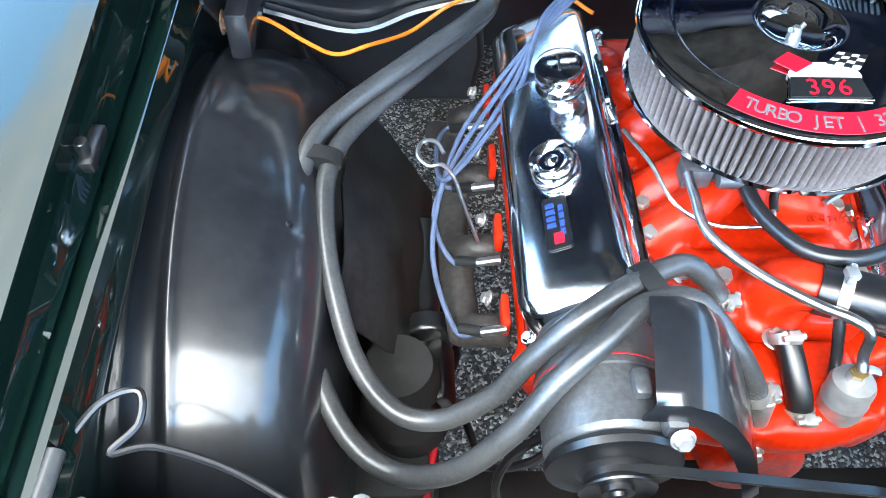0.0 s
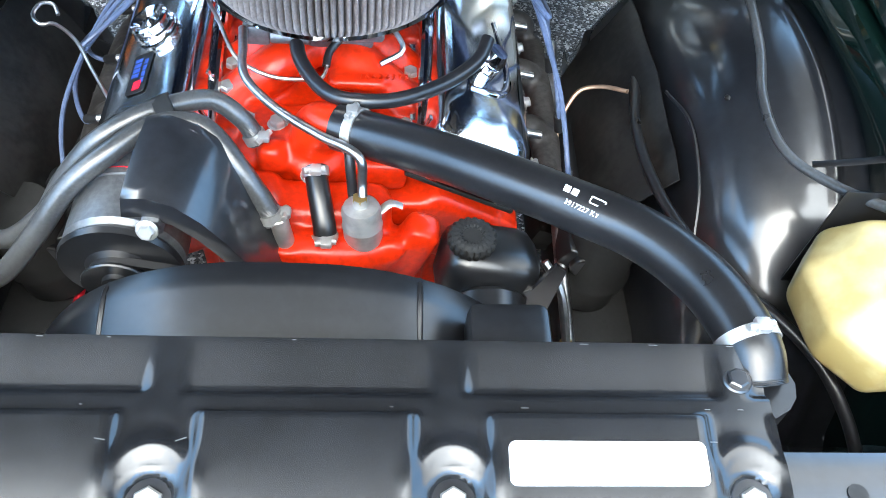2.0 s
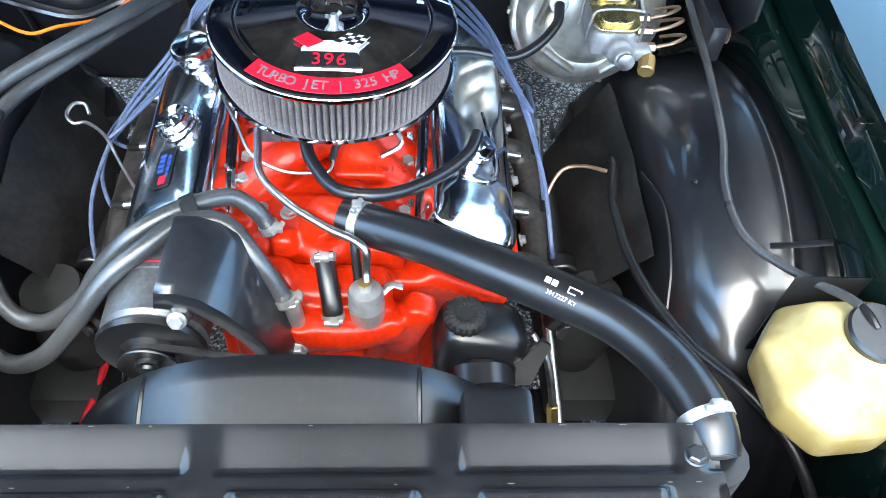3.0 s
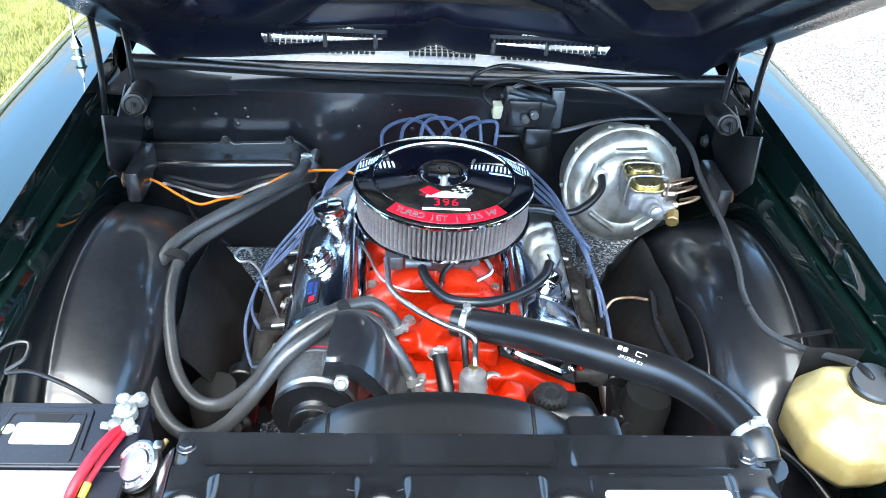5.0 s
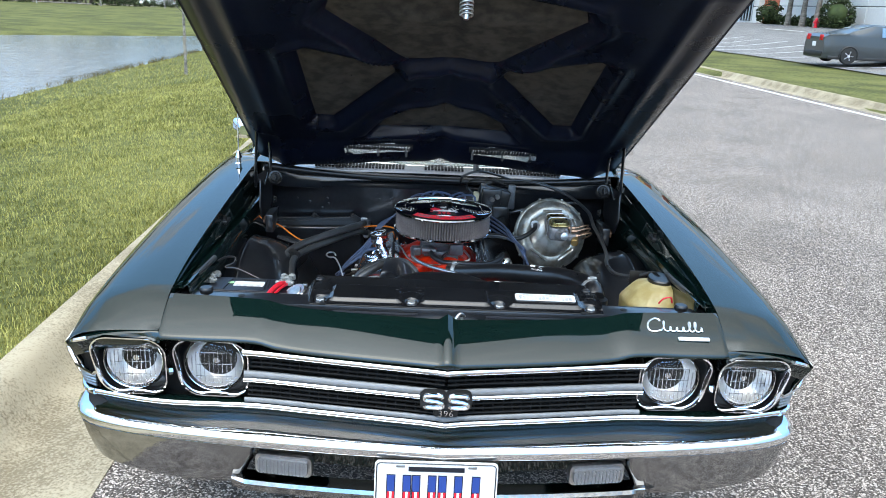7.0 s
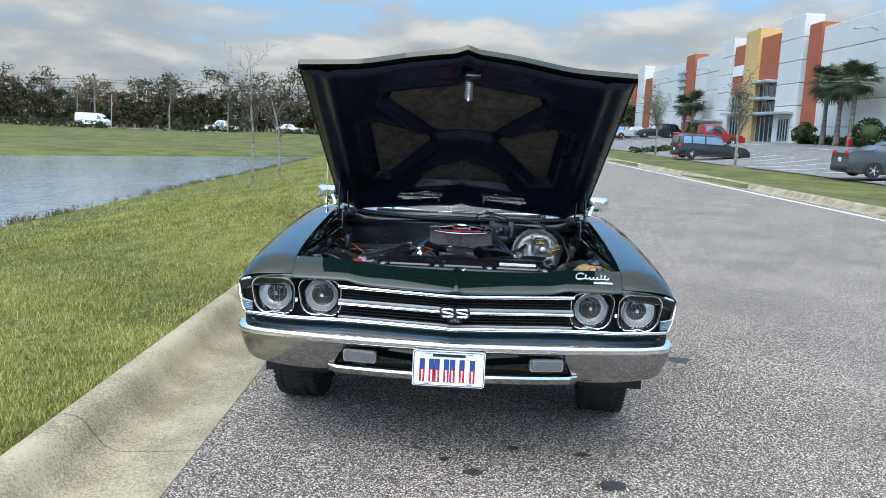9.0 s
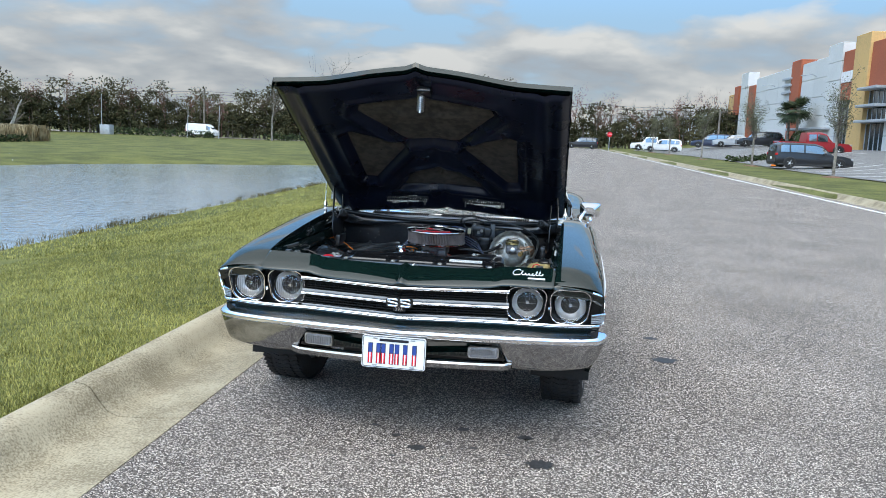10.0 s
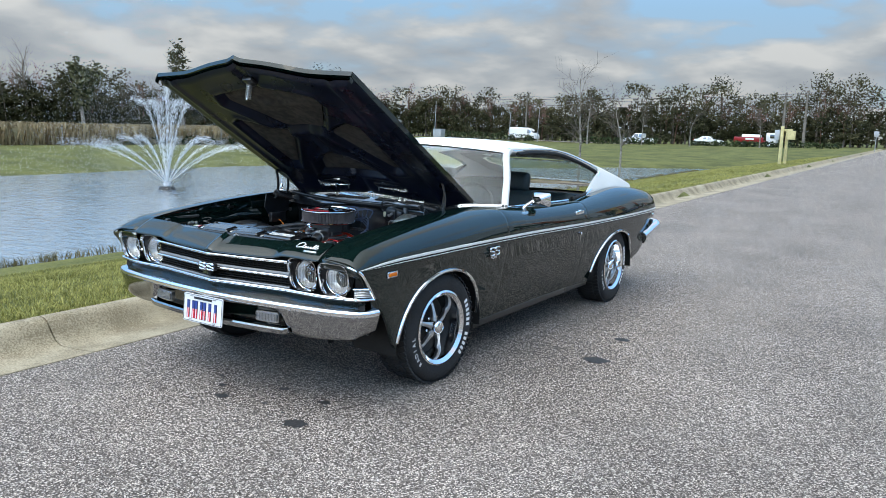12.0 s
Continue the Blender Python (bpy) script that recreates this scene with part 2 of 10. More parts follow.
def lathe(bm, prof, o=(0, 0, 0), axis=(0, 0, 1), n=32, closed=True):
    """Turn a profile of (radius, along) about an axis."""
    u, v, d = basis(axis)
    o = Vector(o)
    rows = []
    for r, h in prof:
        rows.append([o + d * h + u * (r * math.cos(2 * math.pi * k / n)) + v * (r * math.sin(2 * math.pi * k / n)) for k in range(n)])
    vs = quads(bm, rows, close=True)
    if closed and prof[0][0] > 1e-6:
        cap(bm, vs[0])
    if closed and prof[-1][0] > 1e-6:
        cap(bm, vs[-1])
    return vs


def cyl(bm, a, b, r, r2=None, n=20):
    a, b = Vector(a), Vector(b)
    L = (b - a).length
    c = min(r, r2 if r2 is not None else r) * 0.12
    r2 = r if r2 is None else r2
    lathe(bm, [(r - c, 0), (r, c), (r2, L - c), (r2 - c, L)], a, b - a, n)


def smooth_path(pts, per=6):
    """Points of a smooth curve through pts."""
    p = [Vector(q) for q in pts]
    if len(p) < 3:
        return p
    e = [p[0] * 2 - p[1]] + p + [p[-1] * 2 - p[-2]]
    out = []
    for i in range(1, len(e) - 2):
        for k in range(per):
            t = k / per
            a, b, c, d = e[i - 1], e[i], e[i + 1], e[i + 2]
            out.append(0.5 * (2 * b + (c - a) * t + (2 * a - 5 * b + 4 * c - d) * t * t + (3 * b - a - 3 * c + d) * t ** 3))
    return out + [p[-1]]


def tube(bm, pts, r, n=10, per=6, radii=None, flat=1.0):
    path = smooth_path(pts, per)
    t0 = (path[1] - path[0]).normalized()
    u = basis(t0)[0]
    rows = []
    for i, p in enumerate(path):
        t = (path[min(i + 1, len(path) - 1)] - path[max(i - 1, 0)]).normalized()
        u = (u - t * u.dot(t)).normalized()
        v = t.cross(u)
        rr = r if radii is None else np.interp(i / (len(path) - 1), np.linspace(0, 1, len(radii)), radii)
        rows.append([p + u * (rr * math.cos(2 * math.pi * k / n)) + v * (rr * flat * math.sin(2 * math.pi * k / n)) for k in range(n)])
    vs = quads(bm, rows, close=True)
    cap(bm, vs[0])
    cap(bm, vs[-1])


def prism(bm, poly, depth, m=None):
    """A flat outline in (x, y) extruded from 0 to depth along z, moved by m."""
    m = m or Matrix.Identity(4)
    lo = [bm.verts.new(m @ Vector((x, y, 0))) for x, y in poly]
    hi = [bm.verts.new(m @ Vector((x, y, depth))) for x, y in poly]
    bm.faces.new(lo)
    bm.faces.new(hi)
    for i in range(len(poly)):
        j = (i + 1) % len(poly)
        bm.faces.new((lo[i], lo[j], hi[j], hi[i]))


def rounded(w, h, r, n=5, cx=0, cy=0):
    out = []
    for sx, sy, a0 in ((1, 1, 0), (-1, 1, 90), (-1, -1, 180), (1, -1, 270)):
        for k in range(n + 1):
            a = radians(a0 + 90 * k / n)
            out.append((cx + sx * (w / 2 - r) + r * math.cos(a), cy + sy * (h / 2 - r) + r * math.sin(a)))
    return out


def cv(t, *knots):
    """A smooth curve of value over t through (t, value) knots."""
    ks = [k[0] for k in knots]
    vs = [k[1] for k in knots]
    if t <= ks[0]:
        return vs[0]
    if t >= ks[-1]:
        return vs[-1]
    i = max(j for j in range(len(ks) - 1) if ks[j] <= t)

    def slope(j):
        if j == 0 or j == len(ks) - 1:
            a, b = (0, 1) if j == 0 else (-2, -1)
            return (vs[b] - vs[a]) / (ks[b] - ks[a])
        return (vs[j + 1] - vs[j - 1]) / (ks[j + 1] - ks[j - 1])

    h = ks[i + 1] - ks[i]
    s = (t - ks[i]) / h
    return ((2 * s ** 3 - 3 * s * s + 1) * vs[i] + (s ** 3 - 2 * s * s + s) * h * slope(i)
            + (3 * s * s - 2 * s ** 3) * vs[i + 1] + (s ** 3 - s * s) * h * slope(i + 1))


def text_mesh(body, size, m, depth=0.001, align="CENTER", spacing=1.0):
    """Lettering as a bmesh, its baseline at m."""
    cu = bpy.data.curves.new("lettering", "FONT")
    cu.body, cu.size, cu.extrude, cu.align_x, cu.space_character = body, size, depth, align, spacing
    cu.resolution_u = 3
    ob = bpy.data.objects.new("lettering", cu)
    scene.collection.objects.link(ob)
    me = ob.evaluated_get(bpy.context.evaluated_depsgraph_get()).to_mesh()
    bm = bmesh.new()
    bm.from_mesh(me)
    bm.transform(m)
    bpy.data.objects.remove(ob)
    bpy.data.curves.remove(cu)
    return bm


def axes(o, x, y):
    """A frame at o with x along x and z along x cross y."""
    x = Vector(x).normalized()
    z = x.cross(Vector(y)).normalized()
    y = z.cross(x)
    return Matrix.Translation(o) @ Matrix((x, y, z)).transposed().to_4x4()


# ---- ground, road, kerbs, pond ----
SKEW = 0.022          # the road runs slightly askew to the car
WATER = -1.2


def far_shore(y):
    return cv(y, (-80, -36), (-10, -30), (14, -28.5), (29, -29), (40, -26), (50, -17), (57, -11), (63, -4), (80, 30))


def land(x, y):
    """Height of the natural ground."""
    u = x + SKEW * y
    right = 9.35 - 0.012 * y
    if u > -1.64 and u < right + 0.4:
        return -0.12
    if u >= right + 0.4:
        d = u - right
        return 0.10 + cv(d, (0, 0), (4.5, 0.03), (8, 0.16), (17, 1.3), (60, 1.6))
    near = 0.12 + cv(-1.69 - u, (0, 0), (2, -0.22), (5, -0.78), (8.2, -1.28), (11, -1.9), (14, -2.2))
    s2 = far_shore(y) - x
    far = -1.25 + cv(s2, (-6, -0.9), (0, 0), (3, 0.18), (9, 0.36), (40, 0.42), (120, 0.5)) + 0.9 * min(max((y - 62) / 35, 0), 1) * min(max((x + 45) / 40, 0), 1)
    return max(near, far)


M_GRASSG = material("turf", (0.085, 0.095, 0.022), 0.9, 0, 0.35, 14, 0.6, 0.6, tint=(0.15, 0.15, 0.046), dist=0.02, spec=0.2)
M_BLADE = material("grass_blade", (0.165, 0.168, 0.034), 0.6, 0, 0.35, 3, 0.5, tint=(0.46, 0.425, 0.14), island=0.8, spec=0.25)
M_CONC = material("kerb_concrete", (0.25, 0.200, 0.125), 0.85, 0, 0.22, 90, 2.6, 0.5, tint=(0.41, 0.345, 0.24), dist=0.003)


def asphalt(name, dark, light, scale=150.0):
    m = material(name, dark, 0.85, 0, 0.2, 300, 1.2, 0.0, spec=0.3)
    n, l = m.node_tree.nodes, m.node_tree.links
    p = n["Principled BSDF"]
    co = n.new("ShaderNodeTexCoord")
    vo = n.new("ShaderNodeTexVoronoi")
    vo.inputs["Scale"].default_value = scale
    l.new(co.outputs["Object"], vo.inputs["Vector"])
    se = n.new("ShaderNodeSeparateColor")
    l.new(vo.outputs["Color"], se.inputs[0])
    rp = n.new("ShaderNodeValToRGB")
    e = rp.color_ramp.elements
    e[0].position, e[0].color = 0.1, (*[c * 0.45 for c in dark], 1)
    e[1].position, e[1].color = 1.0, (*light, 1)
    k = e.new(0.62)
    k.color = (*[c * 1.25 for c in dark], 1)
    l.new(se.outputs[0], rp.inputs[0])
    big = n.new("ShaderNodeTexNoise")
    big.inputs["Scale"].default_value, big.inputs["Detail"].default_value = 0.9, 6
    l.new(co.outputs["Object"], big.inputs["Vector"])
    mr = n.new("ShaderNodeMapRange")
    mr.inputs["From Min"].default_value, mr.inputs["From Max"].default_value = 0.3, 0.7
    mr.inputs["To Min"].default_value, mr.inputs["To Max"].default_value = 0.82, 1.14
    l.new(big.outputs[0], mr.inputs[0])
    mx = n.new("ShaderNodeVectorMath")
    mx.operation = "SCALE"
    l.new(rp.outputs[0], mx.inputs[0])
    l.new(mr.outputs[0], mx.inputs["Scale"])
    l.new(mx.outputs[0], p.inputs["Base Color"])
    b = n.new("ShaderNodeBump")
    b.inputs["Strength"].default_value, b.inputs["Distance"].default_value = 0.7, 0.004
    l.new(vo.outputs["Distance"], b.inputs["Height"])
    b.invert = True
    l.new(b.outputs[0], p.inputs["Normal"])
    return m


M_ROAD = asphalt("road_asphalt", (0.116, 0.096, 0.083), (0.715, 0.62, 0.545), 175)
M_LOT = asphalt("lot_asphalt", (0.17, 0.165, 0.16), (0.35, 0.34, 0.33), 60)

bm = bmesh.new()
xs = sorted(set(np.concatenate([np.linspace(-420, -60, 19), np.linspace(-60, -30, 16), np.linspace(-30, -12, 19), np.linspace(-12, -1, 45),
                                np.linspace(-1, 24, 51), np.linspace(24, 80, 15), np.linspace(80, 420, 18)]).round(3)))
ys = sorted(set(np.concatenate([np.linspace(-150, -10, 24), np.linspace(-10, 30, 81), np.linspace(30, 70, 41), np.linspace(70, 130, 21), np.linspace(130, 600, 20)]).round(3)))
quads(bm, [[(x, y, land(x, y)) for x in xs] for y in ys])
tagged(part("ground", bm, M_GRASSG), "mown green and yellowish grass verge sloping to a pond", "ground", kind="structure")

bm = bmesh.new()
quads(bm, [[(-140, -90, WATER), (-5, -90, WATER)], [(-140, 64, WATER), (-5, 64, WATER)]])
M_WATER = material("pond_water", (0.21, 0.24, 0.26), 0.05, 0, 0.15, 2.4, 0.25, 0.40, spec=1.0, stretch=(1, 2.0, 1), dist=0.05, rvary=0.3)
tagged(part("water", bm, M_WATER), "grey rippled pond water reflecting the cloudy sky", "water", kind="structure")


def road_x(u, y):
    return u - SKEW * y


def right_kerb(y):
    return 9.35 - 0.012 * y


def far_road(x):
    return cv(x, (-160, -0.7), (-45, -0.72), (-5, -0.02), (5, 0.0), (160, 0.05))


ry = list(np.linspace(-60, 110, 35))
bm = bmesh.new()
quads(bm, [[(road_x(-1.12 + (right_kerb(y) + 1.12) * k / 10, y), y, 0) for k in range(11)] for y in ry])
quads(bm, [[(x, y, far_road(x)) for x in (-160, -60, -45, -30, -15, -5, 5, 60, 160)] for y in (110, 119)])
road = tagged(part("road", bm, M_ROAD, smooth=False), "worn grey asphalt road with pale aggregate and small oil spots", "road", kind="structure")


def kerb_run(name, profile, cuts, at, label):
    """A run of cast kerb pieces with open joints; profile in (across, up)."""
    top = tagged(new(name), label, "kerb", kind="structure")
    for y0, y1 in zip(cuts[:-1], cuts[1:]):
        bm = bmesh.new()
        vs = quads(bm, [[(at(y) + a, y, h) for a, h in profile] for y in np.linspace(y0 + 0.006, y1 - 0.006, 5)], close=True)
        cap(bm, vs[0])
        cap(bm, vs[-1])
        part("kerb_stone", bm, M_CONC, top)
    return top


PROFILE = [(0, 0.004), (-0.20, -0.016), (-0.36, -0.022), (-0.42, 0.0), (-0.47, 0.06), (-0.51, 0.115), (-0.55, 0.136), (-0.60, 0.141), (-0.635, 0.13), (-0.645, -0.15), (0, -0.15)]
cuts = [0.03 + 3.05 * k for k in range(-8, 37)]
kerb_run("kerb_pond_side", PROFILE, cuts, lambda y: road_x(-1.12, y), "pale weathered concrete kerb and gutter with open joints")
kerb_run("kerb_lot_side", [(-a, h) for a, h in PROFILE], [0.5 + 6.1 * k for k in range(-6, 18)], lambda y: road_x(right_kerb(y), y), "pale concrete kerb along the planted strip")

# stains on the road: oil drips below and before the car
M_OIL = material("oil_stain", (0.035, 0.034, 0.034), 0.6, 0, 0.3, 60, 20)
rs = random.Random(5)
for sx, sy, sr in ((0.112, -0.04, 0.034), (0.70, -0.09, 0.052), (-0.02, 0.09, 0.022), (0.38, 0.02, 0.014), (0.25, -0.12, 0.010), (0.02, -0.16, 0.012),
                   (0.55, -0.02, 0.012), (0.62, 0.22, 0.03), (0.30, 0.25, 0.025), (2.05, -1.05, 0.05), (1.5, 1.9, 0.07), (1.45, 2.5, 0.05), (0.45, -0.25, 0.009), (-0.15, 0.2, 0.016)):
    bm = bmesh.new()
    ring = []
    for k in range(18):
        a = 2 * math.pi * k / 18
        r = sr * rs.uniform(0.7, 1.15)
        ring.append(bm.verts.new((sx + r * math.cos(a) * 1.3, sy + r * math.sin(a), 0.004)))
    bm.faces.new(ring)
    part("oil_spot", bm, M_OIL, road, smooth=False)

# grass blades near the kerb
rs = np.random.RandomState(3)


def blades(name, n, ulo, uhi, ylo, yhi, hlo, hhi, w, label, mat=M_BLADE, bare=-9.0):
    verts, faces = [], []
    us = ulo + (uhi - ulo) * rs.rand(n) ** 1.3
    yy = ylo + (yhi - ylo) * rs.rand(n) ** 1.35
    for u, y in zip(us, yy):
        x = road_x(u, y)
        z = land(x, y)
        clump = noise.noise((x * 1.1, y * 1.1, 0)) * 0.5 + noise.noise((x * 4, y * 4, 2)) * 0.4
        if clump < bare:
            continue
        h = (hlo + (hhi - hlo) * rs.rand()) * (1 + clump)
        a = rs.rand() * 6.283
        bend = h * (0.35 + 0.75 * rs.rand())
        b = rs.rand() * 6.283
        dx, dy = math.cos(a) * w, math.sin(a) * w
        bx, by = math.cos(b) * bend, math.sin(b) * bend
        i = len(verts)
        verts += [(x - dx, y - dy, z - 0.01), (x + dx, y + dy, z - 0.01), (x + dx * 0.6 + bx * 0.35, y + dy * 0.6 + by * 0.35, z + h * 0.6), (x - dx * 0.6 + bx * 0.35, y - dy * 0.6 + by * 0.35, z + h * 0.6), (x + bx, y + by, z + h)]
        faces += [(i, i + 1, i + 2, i + 3), (i + 3, i + 2, i + 4)]
    me = bpy.data.meshes.new(name)
    me.from_pydata(verts, [], faces)
    me.materials.append(mat)
    tagged(new(name, me), label, "grass", kind="stuff")


blades("verge_grass", 190000, -1.765, -7.5, -1.2, 16, 0.014, 0.042, 0.0028, "short green and straw-coloured lawn grass beside the kerb")
blades("bank_grass", 60000, -1.9, -10.4, 8, 60, 0.02, 0.055, 0.009, "longer grass on the bank down to the pond")
M_SEDGE = material("shore_sedge", (0.085, 0.080, 0.032), 0.8, 0, 0.35, 3, 0.5, tint=(0.20, 0.165, 0.085), island=0.6, spec=0.15)
blades("shore_grass", 11000, -9.85, -10.55, 0, 52, 0.06, 0.20, 0.008, "sparse brownish sedge along the pond's edge", M_SEDGE, 0.05)


# ---- the car ----
car = thing("car", "dark green vintage muscle coupe with white vinyl roof and open hood", "car")


def crease(y):
    return cv(y, (0.05, 0.778), (0.4, 0.796), (1.7, 0.794), (2.9, 0.768), (4.7, 0.752), (4.95, 0.75))


def widest(y):
    return cv(y, (0.05, 0.948), (0.35, 0.964), (1.4, 0.978), (2.6, 0.975), (3.6, 0.978), (4.5, 0.955), (4.9, 0.90))


def top_in(y):
    """Inner top edge of the body side."""
    x = cv(y, (0.05, 0.7195), (0.3, 0.725), (1.4, 0.742), (1.65, 0.79), (2.0, 0.80), (2.9, 0.80), (3.4, 0.76), (4.2, 0.735), (4.9, 0.72))
    z = cv(y, (0.05, 0.798), (0.085, 0.826), (0.13, 0.853), (0.2, 0.883), (0.5, 0.926), (1.0, 0.968), (1.45, 0.982), (1.75, 0.962), (2.0, 0.945), (2.9, 0.932), (3.3, 0.955), (3.9, 0.985), (4.3, 0.968), (4.7, 0.915), (4.95, 0.84))
    return x, z


def arch(y):
    """Lower edge of the body side, with both wheel openings."""
    low = cv(y, (0.05, 0.58), (0.2, 0.55), (0.32, 0.45), (0.40, 0.36), (0.5, 0.26), (1.4, 0.245), (3.2, 0.235), (4.1, 0.30), (4.9, 0.42))
    for c, a, b in ((0.90, 0.455, 0.392), (3.68, 0.47, 0.352)):
        k = 1 - ((y - c) / a) ** 2
        if k > 0:
            low = max(low, 0.30 + b * math.sqrt(k) - 0.02)
    return low


def tuck(y, d):
    """How far the body side draws in at d below its crease."""
    return cv(d, (0, 0), (0.05, 0.013), (0.2, 0.036), (0.4, 0.070), (0.56, 0.11)) * cv(y, (0.05, 0.4), (0.4, 0.45), (0.75, 1.0), (4.3, 1.0), (4.8, 0.6))


def side_section(y):
    """The body side from the inner top edge down to its lower edge."""
    xi, zi = top_in(y)
    zc, xw = crease(y), widest(y)
    sh = zi - zc
    pts = [(xi, zi - 0.035), (xi, zi), (xi + (xw - xi) * 0.22, zi + sh * 0.01), (xi + (xw - xi) * 0.45, zi - sh * 0.035), (xi + (xw - xi) * 0.66, zi - sh * 0.135),
           (xi + (xw - xi) * 0.82, zi - sh * 0.32), (xi + (xw - xi) * 0.94, zi - sh * 0.64), (xw, zc)]
    low = min(arch(y), zc - 0.06)

    def xat(z):
        return xw - tuck(y, zc - z)

    for k in range(1, 9):
        z = zc + (low - zc) * k / 8
        pts.append((xat(z), z))
    pts.append((xat(low) - 0.022, low + 0.004))
    return pts


def slant(y, z):
    """The raked front and rear edges of the body side."""
    d = min(max(crease(y) - z, 0), 0.19)
    return 0.72 * d * max(0, 1 - (y - 0.075) / 0.33) - 0.85 * max(crease(y) - z, 0) * max(0, (y - 4.3) / 0.6)


def body_side(name, y0, y1, n, s, label):
    bm = bmesh.new()
    ys = sorted(set(np.linspace(y0, y1, n).round(4)) | {round(v, 4) for v in (0.446, 0.45, 1.354, 1.352, 3.21, 3.214, 4.146, 4.15) if y0 < v < y1})
    quads(bm, [[(s * x, y + slant(y, z), z) for x, z in side_section(y)] for y in ys])
    return part(name, bm, M_PAINT, car, label, solid=0.004, angle=50)


for s in (1, -1):
    body_side("fender", 0.075, 1.5975, 62, s, "dark green front fender")
    body_side("door_skin", 1.60, 2.9175, 20, s, "dark green door")
    body_side("quarter_panel", 2.92, 4.74, 60, s, "dark green rear quarter panel")
    # white stripe with bright edging on the crease
    for dz, w0, m, nm in ((0.004, 0.0095, M_STRIPE, "stripe"), (-0.0145, 0.0022, M_STRIPE, "pinstripe")):
        bm = bmesh.new()
        rows = []
        for y in np.linspace(0.085, 4.72, 70):
            w = w0 * cv(y, (0.085, 0.1), (0.3, 0.75), (0.6, 1.0))
            z, x = crease(y) + dz * cv(y, (0.085, 0.15), (0.3, 0.75), (0.6, 1.0)), widest(y) + 0.003
            if dz < 0:
                x -= 0.001
            rows.append([(s * (x - 0.008), y, z + w), (s * x, y, z + w * 0.7), (s * (x + 0.001), y, z), (s * x, y, z - w * 0.7), (s * (x - 0.008), y, z - w)])
        quads(bm, rows)
        part(nm, bm, m, car)
    # bright lips round the wheel openings
    for c, a, b in ((0.90, 0.455, 0.392), (3.68, 0.47, 0.352)):
        bm = bmesh.new()
        pts = []
        for k in range(25):
            t = radians(8 + 164 * k / 24)
            y, z = c + a * math.cos(t), 0.28 + b * math.sin(t)
            pts.append((s * (widest(y) - tuck(y, max(crease(y) - z, 0)) + 0.003), y, z))
        tube(bm, pts, 0.011, 8, 2)
        part("wheel_arch_moulding", bm, M_CHROME, car)
    # rocker moulding and sill
    bm = bmesh.new()
    box(bm, (s * 0.842, 2.28, 0.245), (0.06, 1.86, 0.05), 0.01)
    part("rocker_moulding", bm, M_SATIN, car)
    # inner wheel wells
    for c in (0.90, 3.68):
        bm = bmesh.new()
        rows = []
        for k in range(15):
            t = radians(-5 + 190 * k / 14)
            rows.append([(s * 0.92, c + 0.45 * math.cos(t), 0.29 + 0.375 * math.sin(t)), (s * 0.62, c + 0.44 * math.cos(t), 0.29 + 0.37 * math.sin(t)), (s * 0.60, c + 0.2 * math.cos(t), 0.29 + 0.2 * math.sin(t))])
        quads(bm, rows)
        part("wheel_well", bm, M_FLAT, car)

# tail panel, rear bumper, deck, underbody
bm = bmesh.new()
quads(bm, [[(x, 4.78 - 0.06 * abs(x) - 0.5 * max(0, 0.75 - z), z) for x in np.linspace(-0.90, 0.90, 9)] for z in (0.42, 0.6, 0.75, 0.86)])
part("tail_panel", bm, M_PAINT, car, solid=0.004)
bm = bmesh.new()
quads(bm, [[(x, y, top_in(y)[1] + 0.02 * (1 - (x / 0.74) ** 2)) for x in np.linspace(-top_in(y)[0], top_in(y)[0], 13)] for y in np.linspace(4.22, 4.78, 10)])
part("deck_lid", bm, M_PAINT, car, solid=0.004)
bm = bmesh.new()
tube(bm, [(-0.93, 4.42, 0.50), (-0.945, 4.62, 0.56), (-0.93, 4.74, 0.60), (-0.6, 4.80, 0.60), (0, 4.82, 0.60), (0.6, 4.80, 0.60), (0.93, 4.74, 0.60), (0.945, 4.62, 0.56), (0.93, 4.42, 0.50)], 0.035, 12, 5, flat=1.4)
part("rear_bumper", bm, M_CHROME, car)
bm = bmesh.new()
box(bm, (0, 3.3, 0.30), (1.5, 2.7, 0.06))
part("floor_pan", bm, M_FLAT, car)

# roof, pillars, glass
def roof_z(y):
    return cv(y, (2.02, 1.335), (2.15, 1.362), (2.4, 1.388), (2.9, 1.374), (3.19, 1.348), (3.5, 1.298), (3.86, 1.21), (4.2, 1.11), (4.5, 1.0))


def roof_x(y):
    return cv(y, (2.02, 0.585), (2.3, 0.60), (3.0, 0.61), (3.5, 0.625), (4.0, 0.665), (4.45, 0.72))


def rail_z(y):
    return cv(y, (2.02, 1.295), (2.15, 1.318), (2.5, 1.334), (2.9, 1.326), (3.2, 1.300), (3.45, 1.255), (3.8, 1.175), (4.18, 1.08), (4.5, 0.985))


